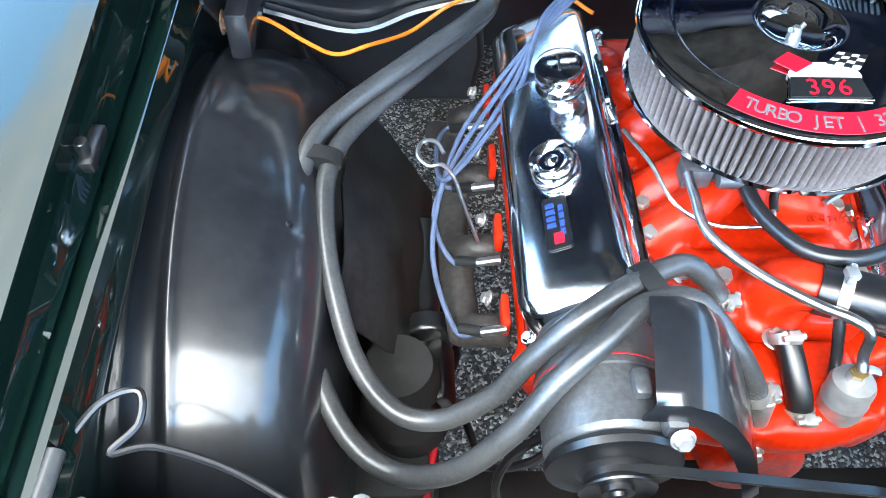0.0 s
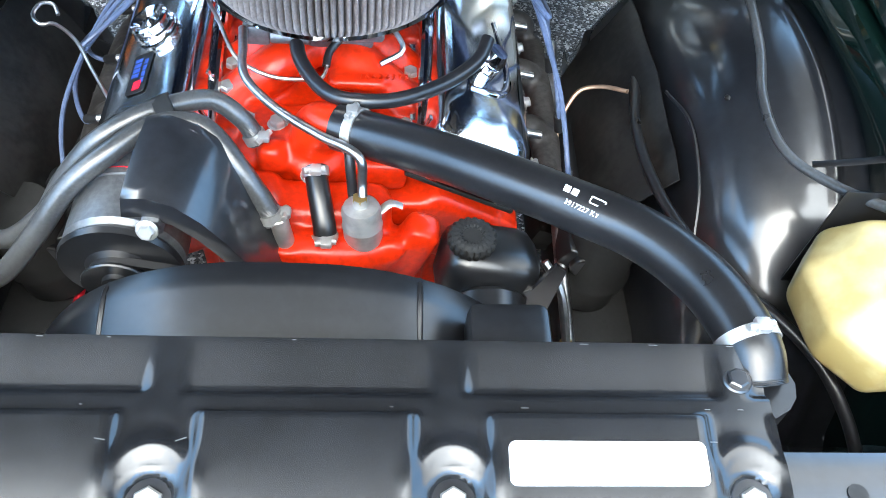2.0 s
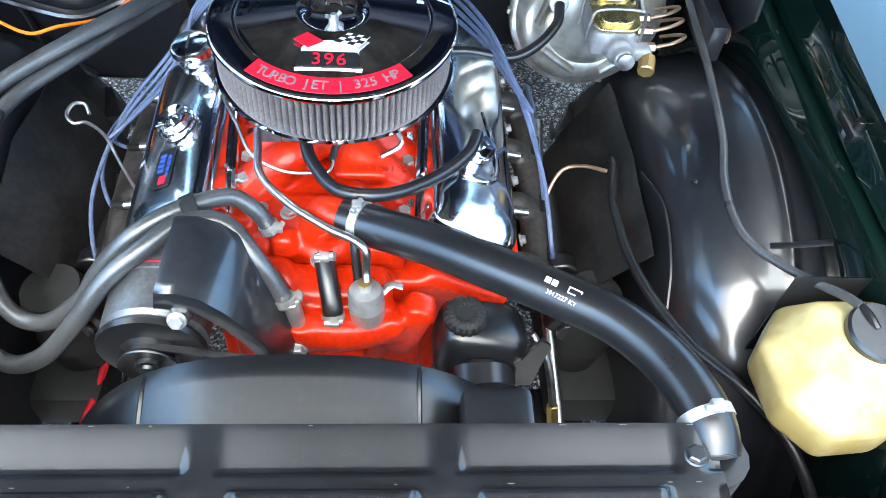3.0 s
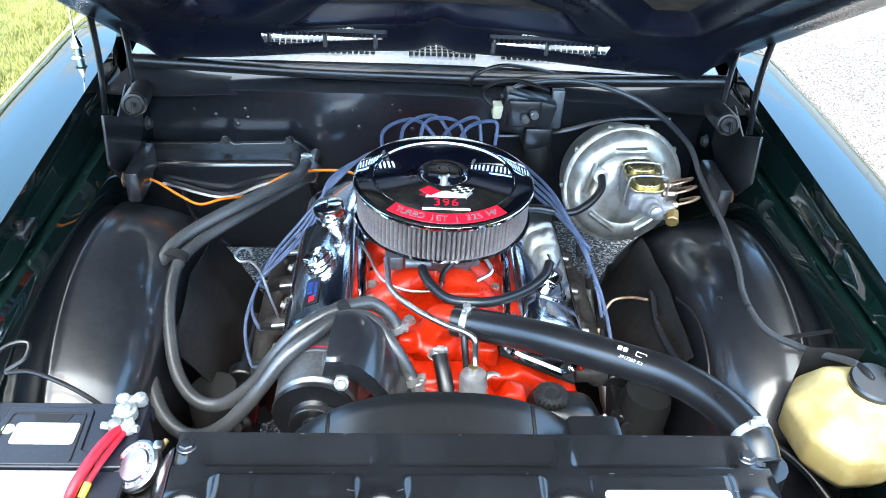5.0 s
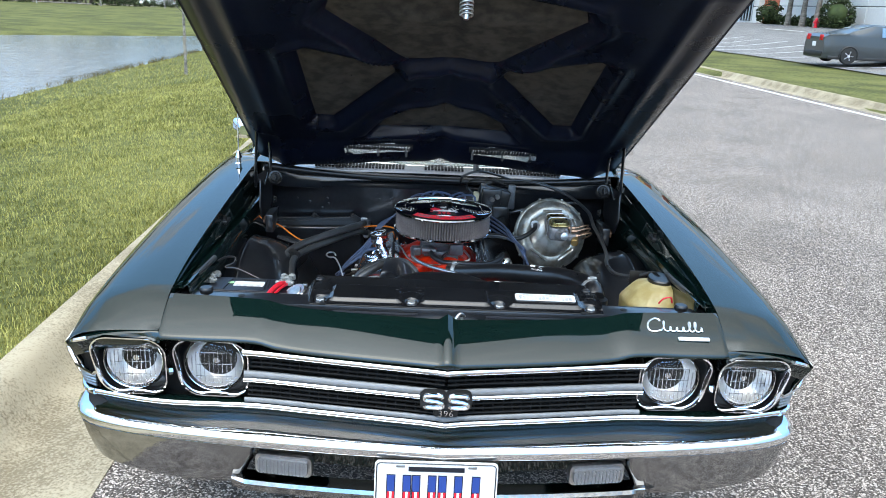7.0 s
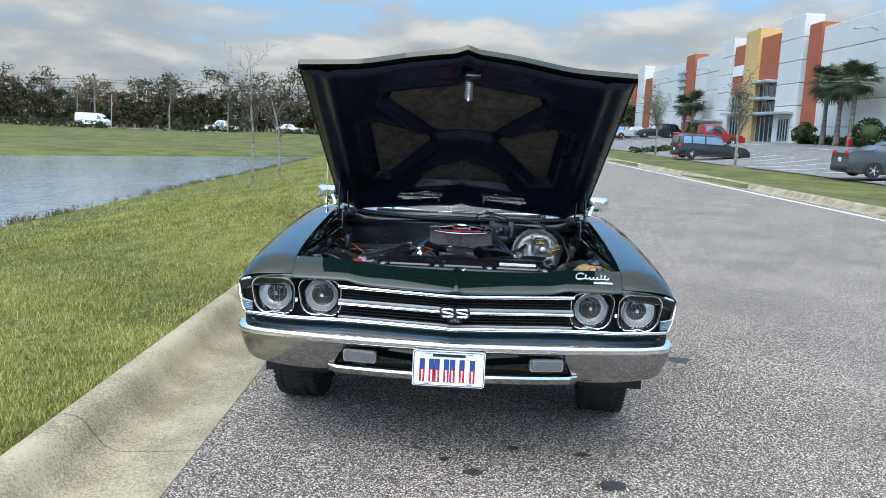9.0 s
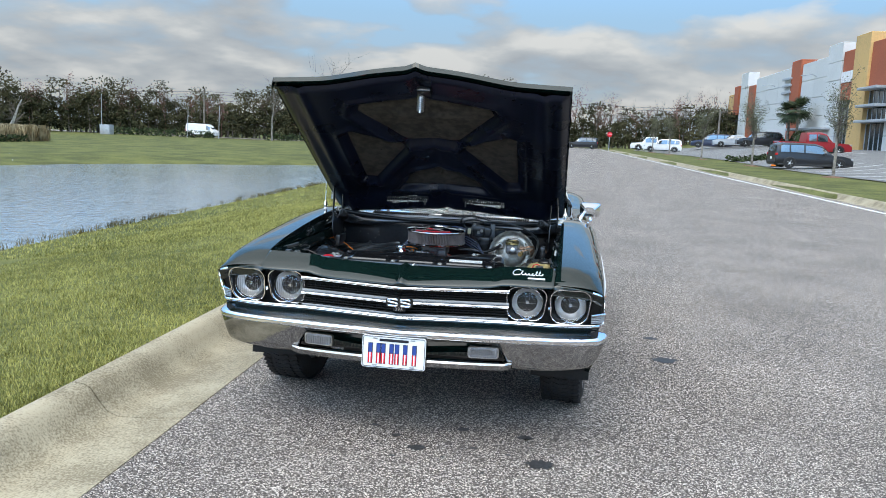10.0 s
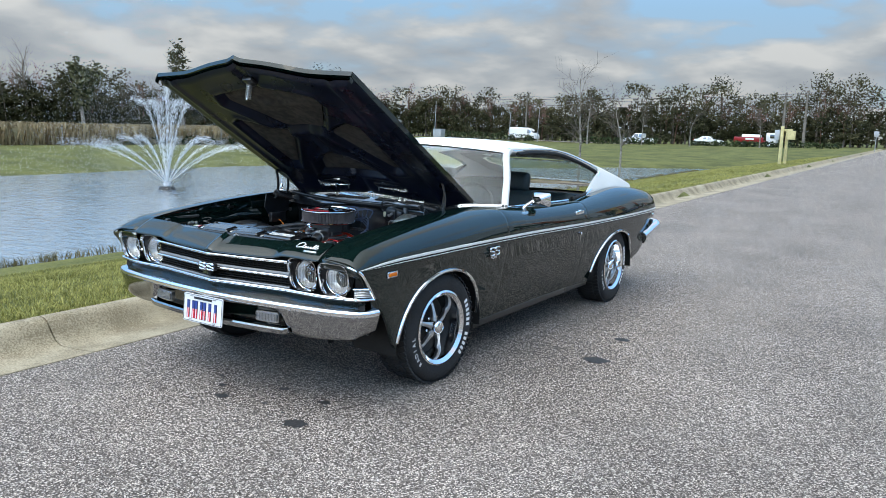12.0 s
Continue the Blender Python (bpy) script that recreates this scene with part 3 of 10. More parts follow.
bm = bmesh.new()
rows = []
for y in np.linspace(2.04, 3.82, 30):
    xr, zc, zr = roof_x(y), roof_z(y), rail_z(y)
    rows.append([(xr * t, y - 0.05 * (1 - t * t) * max(0, 1 - (y - 2.04) / 0.4) + 0.17 * t * t * max(0, 1 - (y - 2.04) / 0.5), zc - (zc - zr) * abs(t) ** 2.6) for t in np.linspace(-1, 1, 17)])
quads(bm, rows)
part("roof", bm, M_VINYL, car, "white vinyl roof", solid=0.012)
for s in (1, -1):
    # sail panel
    bm = bmesh.new()
    rows = []
    for k in range(13):         # from the rail down to the belt; the front edge leans forward below
        t = k / 12
        row = []
        for q in np.linspace(0, 1, 14):
            z_edge = 1.135 - 0.19 * t
            yf = cv(t, (0, 3.80), (0.25, 3.79), (0.6, 3.60), (1.0, 3.27))
            y = yf + (4.50 - yf) * q
            zr, zb = rail_z(y), top_in(y)[1] - 0.004
            z = zr + (zb - zr) * t
            row.append((s * (roof_x(y) + 0.004 + (top_in(y)[0] + 0.012 - roof_x(y)) * t ** 0.9), y, z))
        rows.append(row)
    quads(bm, rows)
    rows = []
    for y in np.linspace(2.3, 3.81, 16):      # the roof's edge above the side window
        rows.append([(s * (roof_x(y) + 0.004 + d * 0.3), y, rail_z(y) - d * cv(y, (2.2, 0.4), (2.9, 0.6), (3.3, 1.0), (3.8, 1.3))) for d in (0, 0.024, 0.045)])
    quads(bm, rows)
    # inner half of the sail towards the rear glass
    rows = [[(s * roof_x(y), y, rail_z(y)), (s * (roof_x(y) - 0.12), y, roof_z(y) - 0.03)] for y in np.linspace(3.8, 4.5, 12)]
    quads(bm, rows)
    part("sail_panel", bm, M_VINYL, car, "white vinyl sail panel", solid=0.01)
    # windscreen pillar and roof rail
    bm = bmesh.new()
    a, b = Vector((s * 0.745, 1.945, 0.95)), Vector((s * 0.592, 2.235, 1.306))
    tube(bm, [a, a.lerp(b, 0.5) + Vector((s * 0.008, 0, 0.006)), b, (s * 0.602, 2.42, 1.322)], 0.026, 8, 5)
    part("windscreen_pillar", bm, M_VINYL, car, "white painted windscreen pillar")
    bm = bmesh.new()
    tube(bm, [a + Vector((s * 0.012, -0.022, 0)), b + Vector((s * 0.008, -0.03, 0.0)), (s * 0.616, 2.33, 1.322), (s * 0.625, 2.6, 1.330), (s * 0.63, 3.0, 1.315), (s * 0.64, 3.3, 1.272), (s * 0.655, 3.6, 1.205), (s * 0.668, 3.8, 1.155)], 0.006, 6, 6)
    part("drip_rail", bm, M_CHROME, car)
    bm = bmesh.new()
    tube(bm, [(s * 0.625, 2.34, 1.298), (s * 0.628, 2.6, 1.305), (s * 0.632, 3.0, 1.288), (s * 0.642, 3.3, 1.240), (s * 0.66, 3.6, 1.170), (s * 0.678, 3.76, 1.115), (s * 0.70, 3.70, 1.06), (s * 0.735, 3.52, 1.0), (s * 0.775, 3.27, 0.955), (s * 0.79, 3.0, 0.944)], 0.016, 8, 6)
    part("window_seal", bm, M_FLAT, car, "black rubber window seal")
    bm = bmesh.new()
    tube(bm, [(s * 0.79, 1.9, 0.953), (s * 0.80, 2.4, 0.945), (s * 0.80, 2.9, 0.938)], 0.008, 6, 6)
    tube(bm, [(s * 0.69, 3.80, 1.12), (s * 0.73, 3.62, 1.03), (s * 0.785, 3.29, 0.955)], 0.008, 6, 6)
    part("window_moulding", bm, M_CHROME, car)
bm = bmesh.new()
rows = []
for k in range(9):
    t = k / 8
    rows.append([((0.73 - 0.145 * t) * q, 1.60 + 0.335 * q * q + t * (0.36 - 0.065 * q * q), 0.955 + 0.395 * t - 0.03 * t * q * q) for q in np.linspace(-1, 1, 15)])
quads(bm, rows)
windscreen = part("windscreen", bm, M_GLASS, car, "clear windscreen", solid=0.005)
windscreen.visible_shadow = False
bm = bmesh.new()
tube(bm, [(q * 0.735, 1.585 + 0.335 * q * q, 0.954) for q in np.linspace(-1, 1, 9)], 0.012, 6, 3)
part("windscreen_moulding", bm, M_CHROME, car)
bm = bmesh.new()
tube(bm, [(q * 0.59, 1.955 + 0.27 * q * q, 1.352 - 0.045 * q * q) for q in np.linspace(-1, 1, 9)], 0.014, 6, 3)
part("windscreen_moulding", bm, M_CHROME, car)
bm = bmesh.new()
quads(bm, [[((0.56 - 0.03 * 0) * q, y, roof_z(y) - 0.025) for q in np.linspace(-1, 1, 9)] for y in np.linspace(3.8, 4.45, 7)])
g = part("rear_window", bm, M_GLASS, car, solid=0.005)
g.visible_shadow = False

# painted panel between the hood and the foot of the windscreen
bm = bmesh.new()
quads(bm, [[(0.785 * q, 1.60 + (0.06 + 0.345 * q * q) * k, 0.948 + 0.004 * k) for q in np.linspace(-1, 1, 25)] for k in (0, 0.5, 1)])
part("cowl_top", bm, M_PAINT, car, solid=0.003)

# cabin
bm = bmesh.new()
tube(bm, [(-0.66, 2.02, 0.87), (-0.4, 1.83, 0.89), (0, 1.74, 0.90), (0.4, 1.83, 0.89), (0.66, 2.02, 0.87)], 0.08, 10, 6, flat=0.7)
box(bm, (0, 1.85, 0.80), (1.4, 0.14, 0.16), 0.03)
part("dashboard", bm, M_TRIM, car)
for sx in (-0.34, 0.36):
    bm = bmesh.new()
    box(bm, (sx, 2.42, 0.48), (0.52, 0.52, 0.2), 0.06, seg=3)
    box(bm, (sx, 2.74, 0.72), (0.52, 0.15, 0.56), 0.06, Euler((radians(-14), 0, 0)).to_matrix(), 3)
    seat = part("front_seat", bm, M_TRIM, car)
    bm = bmesh.new()
    box(bm, (sx, 2.82, 1.06), (0.27, 0.09, 0.16), 0.04, Euler((radians(-12), 0, 0)).to_matrix(), 3)
    part("headrest", bm, M_TRIM, seat)
bm = bmesh.new()
box(bm, (0, 3.40, 0.70), (1.25, 0.2, 0.5), 0.07, Euler((radians(-18), 0, 0)).to_matrix(), 3)
box(bm, (0, 3.15, 0.45), (1.25, 0.5, 0.2), 0.06, seg=3)
part("rear_seat", bm, M_TRIM, car)
bm = bmesh.new()
c = Vector((0.36, 2.10, 0.90))
ax = Vector((0, -0.9, 0.42)).normalized()
u, v, w = basis(ax)
tube(bm, [c + u * (0.19 * math.cos(k * math.pi / 12)) + v * (0.19 * math.sin(k * math.pi / 12)) for k in range(25)], 0.011, 8, 2)
for a in (0.1, math.pi - 0.1, -math.pi / 2):
    tube(bm, [c, c + u * (0.19 * math.cos(a)) + v * (0.19 * math.sin(a))], 0.012, 6, 1)
cyl(bm, c - ax * 0.02, c + ax * 0.025, 0.045)
cyl(bm, c, c + Vector((0, -0.3, -0.14)), 0.025)
part("steering_wheel", bm, M_SATIN, car)
for s in (1, -1):
    bm = bmesh.new()
    quads(bm, [[(s * 0.775, y, z) for y in np.linspace(1.65, 3.6, 6)] for z in (0.3, 0.6, 0.94)])
    part("door_card", bm, M_TRIM, car, solid=0.02)

# door mirrors, handles, badges, lamps on the sides
for s in (1, -1):
    bm = bmesh.new()
    tube(bm, [(s * 0.845, 2.0, 0.905), (s * 0.86, 2.02, 0.95), (s * 0.885, 2.08, 0.985)], 0.012, 8, 5)
    lathe(bm, [(0.0, -0.004), (0.03, 0), (0.034, 0.006), (0.0, 0.012)], (s * 0.84, 1.99, 0.90), (s * 0.4, 0, 0.9), 14)
    mir = part("door_mirror", bm, M_CHROME, car, "chrome door mirror")
    bm = bmesh.new()
    for w, h, yy, xx in ((0.14, 0.092, 2.157, 0.925), (0.146, 0.098, 2.15, 0.925), (0.14, 0.092, 2.135, 0.925), (0.07, 0.045, 2.085, 0.918)):
        for a, b in rounded(w, h, 0.02, 4):
            bm.verts.new((s * (xx + a), yy, 1.0 + b))
    bmesh.ops.convex_hull(bm, input=bm.verts)
    part("mirror_head", bm, M_CHROME, mir)
    bm = bmesh.new()
    box(bm, (s * 0.955, 2.78, 0.862), (0.016, 0.15, 0.028), 0.006)
    box(bm, (s * 0.945, 2.80, 0.862), (0.03, 0.05, 0.04), 0.008)
    part("door_handle", bm, M_CHROME, car, "chrome door handle")
    bm = bmesh.new()
    cyl(bm, (s * 0.955, 2.80, 0.70), (s * 0.975, 2.80, 0.70), 0.012)
    part("door_lock", bm, M_CHROME, car)
    bm = bmesh.new()
    box(bm, (s * 0.962, 0.345, 0.730), (0.012, 0.085, 0.032), 0.004)
    mk = part("side_marker", bm, M_CHROME, car, "amber side marker lamp with chrome frame")
    bm = bmesh.new()
    box(bm, (s * 0.967, 0.345, 0.730), (0.008, 0.066, 0.018), 0.003)
    part("lens", bm, M_AMBER, mk)
    bm = bmesh.new()
    box(bm, (s * 0.952, 4.60, 0.70), (0.012, 0.05, 0.035), 0.004)
    part("rear_side_marker", bm, M_CHROME, car)


def s_shape(bm, o, ux, uz, w, h, r):
    """An S-shaped bar from a smooth curve."""
    o, ux, uz = Vector(o), Vector(ux), Vector(uz)
    pts = [(0.48, 0.30), (0.40, 0.46), (0, 0.5), (-0.42, 0.46), (-0.5, 0.26), (-0.36, 0.08), (0.36, -0.08), (0.5, -0.26), (0.42, -0.46), (0, -0.5), (-0.40, -0.46), (-0.48, -0.30)]
    tube(bm, [o + ux * (a * w) + uz * (b * h) for a, b in pts], r, 8, 4)


for s in (1, -1):
    bm = bmesh.new()
    for k in (-1, 1):
        s_shape(bm, (s * 0.980, 1.405 + k * 0.032, 0.728), (0, 1, 0), (0, 0, 1), 0.048, 0.048, 0.006)
    for k in (-1, 0, 1):
        box(bm, (s * 0.974, 1.405 + k * 0.024, 0.688), (0.006, 0.018, 0.016), 0.002)
    part("side_badge", bm, M_CHROME, car, "chrome double-S side badge")

# radio aerial on the pond-side fender
ant = thing("radio_antenna", "thin chrome radio antenna with stepped base on the fender", "antenna", at=(-0.80, 1.37, 0.975))
bm = bmesh.new()
lathe(bm, [(0.016, -0.005), (0.016, 0.008), (0.010, 0.014), (0.010, 0.03), (0.014, 0.034), (0.010, 0.045), (0.004, 0.06)], (0, 0, 0), (0, 0, 1), 16)
part("base", bm, M_CHROME, ant)
bm = bmesh.new()
cyl(bm, (0, 0, 0.06), (-0.01, 0.05, 0.42), 0.0025, 0.0015, 8)
part("mast", bm, M_CHROME, ant)


# wheels
def wheel(s, y, front):
    w = new("wheel")
    w.parent = car
    w.location = (s * 0.80, y, 0.325)
    if front:
        w.rotation_euler = (0, 0, radians(-4))
    bm = bmesh.new()
    prof = [(0.20, -0.105), (0.235, -0.118), (0.285, -0.118), (0.312, -0.105), (0.325, -0.08), (0.327, 0.0), (0.325, 0.08), (0.312, 0.105), (0.285, 0.118), (0.235, 0.118), (0.20, 0.105)]
    lathe(bm, prof, (0, 0, 0), (s, 0, 0), 56, closed=False)
    t = part("tyre", bm, M_TYRE, w, "black tyre with white raised lettering")
    bm = bmesh.new()
    for k in range(60):
        a = 2 * math.pi * k / 60
        for off in (-0.085, -0.03, 0.03, 0.085):
            m = Matrix.Rotation(a, 3, "X") @ Matrix.Rotation(radians(25 if off > 0 else -25), 3, "Z")
            p = Matrix.Rotation(a, 3, "X") @ Vector((off, 0, 0.327))
            box(bm, p, (0.04, 0.026, 0.010), 0, m)
    part("tread", bm, M_TYRE, t, smooth=False)
    for k, ch in enumerate("RADIAL"):
        a = radians((132 - 7.5 * k) * s if s > 0 else 132 + 7.5 * k - 37)
        m = Matrix.Rotation(a, 4, "X") @ axes((s * 0.1175, 0, 0.25), (0, s, 0), (0, 0, 1))
        part("sidewall_letter", text_mesh(ch, 0.038, m, 0.0012), M_WHITE, t)
    for k in range(12):         # the maker's name as plain bars
        if k == 6:
            continue
        bm = bmesh.new()
        m = Matrix.Rotation(radians(-62 - 6.6 * k), 3, "X")
        box(bm, m @ Vector((s * 0.1185, 0, 0.262)), (0.003, 0.018, 0.030), 0.0, m)
        part("sidewall_bar", bm, M_WHITE, t, smooth=False)
    bm = bmesh.new()
    lathe(bm, [(0.205, 0.112), (0.222, 0.118), (0.212, 0.124), (0.192, 0.108), (0.184, 0.05), (0.176, 0.015), (0.172, -0.05), (0.18, -0.1), (0.21, -0.11)], (0, 0, 0), (s, 0, 0), 48, closed=False)
    rim = part("rim", bm, M_CHROME, w, "chrome trim ring")
    bm = bmesh.new()
    lathe(bm, [(0.0, 0.022), (0.10, 0.018), (0.17, -0.005), (0.178, -0.012), (0.0, -0.03)], (0, 0, 0), (s, 0, 0), 32)
    part("brake_disc", bm, M_FLAT, rim)
    for k in range(5):
        bm = bmesh.new()
        m = Matrix.Rotation(2 * math.pi * k / 5, 3, "X")
        rows = []
        for r, wd, x in ((0.03, 0.020, 0.070), (0.07, 0.013, 0.062), (0.12, 0.010, 0.045), (0.16, 0.012, 0.026), (0.180, 0.024, 0.015)):
            rows.append([m @ Vector((s * (x - 0.02), -wd, r)), m @ Vector((s * x, -wd, r)), m @ Vector((s * (x + 0.008), -wd * 0.3, r)), m @ Vector((s * (x + 0.008), wd * 0.3, r)), m @ Vector((s * x, wd, r)), m @ Vector((s * (x - 0.02), wd, r))])
        quads(bm, rows, close=True)
        part("spoke", bm, M_STEEL, rim)
    bm = bmesh.new()
    lathe(bm, [(0.04, 0.07), (0.042, 0.09), (0.036, 0.102), (0.03, 0.106), (0.0, 0.108)], (0, 0, 0), (s, 0, 0), 24)
    part("centre_cap", bm, M_CHROME, rim)
    for k in range(5):
        bm = bmesh.new()
        p = Matrix.Rotation(2 * math.pi * (k + 0.5) / 5, 3, "X") @ Vector((s * 0.02, 0, 0.06))
        cyl(bm, p, p + Vector((s * 0.03, 0, 0)), 0.010, n=6)
        part("lug_nut", bm, M_CHROME, rim)


for y in (0.92, 3.70):
    for s in (1, -1):
        wheel(s, y, y < 2)


# ---- nose: header panel, grille, headlamps, bumper ----
def nose_y(x):
    """Front line of the nose in plan."""
    return cv(abs(x), (0, -0.018), (0.02, -0.012), (0.3, 0.028), (0.46, 0.052), (0.52, 0.056), (0.74, 0.064), (0.95, 0.12))


def nose_z(x):
    return cv(abs(x), (0, 0.796), (0.3, 0.798), (0.42, 0.803), (0.475, 0.814), (0.6, 0.815), (0.74, 0.815))


bm = bmesh.new()
rows = []
for x in np.linspace(-0.7165, 0.7165, 131):
    yf, zf = nose_y(x), nose_z(x)
    yb = cv(abs(x), (0, 0.108), (0.2, 0.124), (0.3, 0.135), (0.42, 0.154), (0.48, 0.162), (0.74, 0.176))
    zb = cv(abs(x), (0, 0.860), (0.3, 0.862), (0.41, 0.865), (0.475, 0.876), (0.74, 0.880))
    ridge = 0.016 * math.exp(-(x / 0.013) ** 2)
    row = [(x, yb, zb - 0.06), (x, yb, zb + ridge)]
    for t in (0.15, 0.35, 0.55, 0.72, 0.86, 0.95, 1.0):
        row.append((x, yb + (yf - yb) * t, zb + (zf - zb) * (0.78 * t + 0.22 * t ** 3) + ridge * (1 - 0.5 * t)))
    row += [(x, yf - 0.004, zf - 0.005 + ridge * 0.4), (x, yf - 0.005, zf - 0.010 + ridge * 0.3), (x, yf + 0.003, zf - 0.016), (x, yf + 0.010, zf - 0.018), (x, yf + 0.05, zf - 0.018)]
    rows.append(row)
quads(bm, rows)
part("header_panel", bm, M_PAINT, car, "dark green header panel above the grille", solid=0.003, angle=60)
for s in (1, -1):
    # front end cap of the fender above the lamps
    bm = bmesh.new()
    rows = []
    for t in np.linspace(0, 1, 9):
        x = 0.716 + (0.945 - 0.716) * t
        zt = 0.817 + (0.778 - 0.817) * t ** 2.6
        rows.append([(s * x, 0.084, zt + 0.004), (s * x, 0.074, zt - 0.006), (s * x, 0.066 + 0.03 * t, zt - 0.03), (s * x, 0.08 + 0.03 * t, zt - 0.05)])
    quads(bm, rows)
    part("fender_lip", bm, M_PAINT, car, solid=0.004)


# script and small nameplate on the header: plain chrome shapes
M_SCRIPT = material("bright_script_chrome", (0.92, 0.92, 0.93), 0.38, 0.9, 0.03)


def on_header(x, v):
    return (x, 0.118 + 0.91 * v, 0.8585 + 0.42 * v)


bm = bmesh.new()
pts = []
x0 = 0.548
for h, w in ((0.034, 0.019), (0.014, 0.017), (0.013, 0.017), (0.014, 0.017), (0.034, 0.015), (0.034, 0.015), (0.014, 0.018)):
    for k in range(10):
        a = 2 * math.pi * k / 10
        pts.append(on_header(x0 + w * k / 10 + 0.0055 * math.sin(a) + 0.2 * h * (1 - math.cos(a)) / 2, -0.012 + h * (1 - math.cos(a)) / 2))
    x0 += w
tube(bm, pts, 0.0022, 6, 2)
tube(bm, [on_header(x, v) for x, v in ((0.555, 0.022), (0.551, 0.029), (0.540, 0.030), (0.526, 0.020), (0.519, 0.004), (0.521, -0.010), (0.532, -0.015), (0.545, -0.012), (0.549, -0.011))], 0.0026, 6, 4)
part("script_badge", bm, M_SCRIPT, car, "bright chrome script emblem drawn as a wavy line")
bm = bmesh.new()
box(bm, (0.632, 0.087, 0.8415), (0.082, 0.005, 0.012), 0.002, Euler((radians(-62), 0, 0)).to_matrix())
part("name_plate", bm, M_SCRIPT, car)

# grille
M_GRID = material("grille_black", (0.010, 0.010, 0.010), 0.6, 0, 0.2, 80, 6, spec=0.2)
M_GREYBAR = material("argent_grille_paint", (0.22, 0.225, 0.23), 0.5, 0.3, 0.08, 80, 6)
bm = bmesh.new()
quads(bm, [[(x, nose_y(x) + 0.075, z) for x in np.linspace(-0.52, 0.52, 21)] for z in (0.56, 0.66, 0.79)])
grille = part("grille", bm, M_FLAT, car, "black egg-crate grille with chrome bars", smooth=False)
for zz in (0.645, 0.658, 0.671, 0.684, 0.7255, 0.7375, 0.7495, 0.7615):
    for s in (-1, 1):
        bm = bmesh.new()
        quads(bm, [[(s * x, nose_y(x) + o, zz + h) for o, h in ((0.028, -0.003), (0.026, 0), (0.028, 0.003), (0.07, 0.003), (0.07, -0.003))] for x in np.linspace(0.004, 0.505, 9)], close=True)
        part("grille_bar", bm, M_GRID, grille)
for k in range(-20, 21):
    if k:
        x = k * 0.0247
        for zc, zh in ((0.664, 0.049), (0.744, 0.050)):
            bm = bmesh.new()
            box(bm, (x, nose_y(x) + 0.048, zc), (0.003, 0.036, zh))
            part("grille_upright", bm, M_GRID, grille, smooth=False)


def bar_along(name, mat, z, r, x1=0.51, off=0.0, flat=1.0, dz=0.0, parent=None):
    bm = bmesh.new()
    rows = []
    for x in np.linspace(-x1, x1, 41):
        y, zz = nose_y(x) + off, z + dz * abs(x)
        rows.append([(x, y + r * 0.8 * math.cos(a), zz + r * flat * math.sin(a)) for a in np.linspace(0, 2 * math.pi, 11)[:-1]])
    vs = quads(bm, rows, close=True)
    cap(bm, vs[0])
    cap(bm, vs[-1])
    return part(name, bm, mat, parent or grille)


bar_along("grille_moulding_top", M_CHROME, 0.770, 0.0075, off=0.001, dz=0.010)
bar_along("grille_bar_middle_plate", M_GREYBAR, 0.7095, 0.010, off=0.016)
bar_along("grille_bar_lower_plate", M_GREYBAR, 0.639, 0.007, off=0.014)
bar_along("grille_bar_middle", M_CHROME, 0.699, 0.0055, off=0.004)
bar_along("grille_moulding_bottom", M_CHROME, 0.629, 0.0065, off=0.002, x1=0.92)

badge = new("grille_badge")
badge.parent = car
badge.location, badge.scale = (0, -0.0032, 0.0765), (0.9, 0.9, 0.9)
tagged(badge, "chrome double-S badge on black with three digits below")
bm = bmesh.new()
for k in (-1, 1):
    s_shape(bm, (k * 0.034, -0.032, 0.697), (1, 0, 0), (0, 0, 1), 0.050, 0.036, 0.0068)
part("letter_shape", bm, M_CHROME, badge)
bm = bmesh.new()
prism(bm, rounded(0.075, 0.054, 0.02, 5, -0.034, 0.697) , 0.02, Matrix(((1, 0, 0, 0), (0, 0, 1, -0.030), (0, 1, 0, 0), (0, 0, 0, 1))))
prism(bm, rounded(0.075, 0.054, 0.02, 5, 0.034, 0.697), 0.02, Matrix(((1, 0, 0, 0), (0, 0, 1, -0.0295), (0, 1, 0, 0), (0, 0, 0, 1))))
prism(bm, rounded(0.066, 0.026, 0.006, 3, 0, 0.663), 0.02, Matrix(((1, 0, 0, 0), (0, 0, 1, -0.029), (0, 1, 0, 0), (0, 0, 0, 1))))
part("badge_plate", bm, M_FLAT, badge)
part("badge_digits", text_mesh("396", 0.026, axes((0, -0.0335, 0.6545), (1, 0, 0), (0, 0, 1)), 0.003, spacing=1.15), M_CHROME, badge)


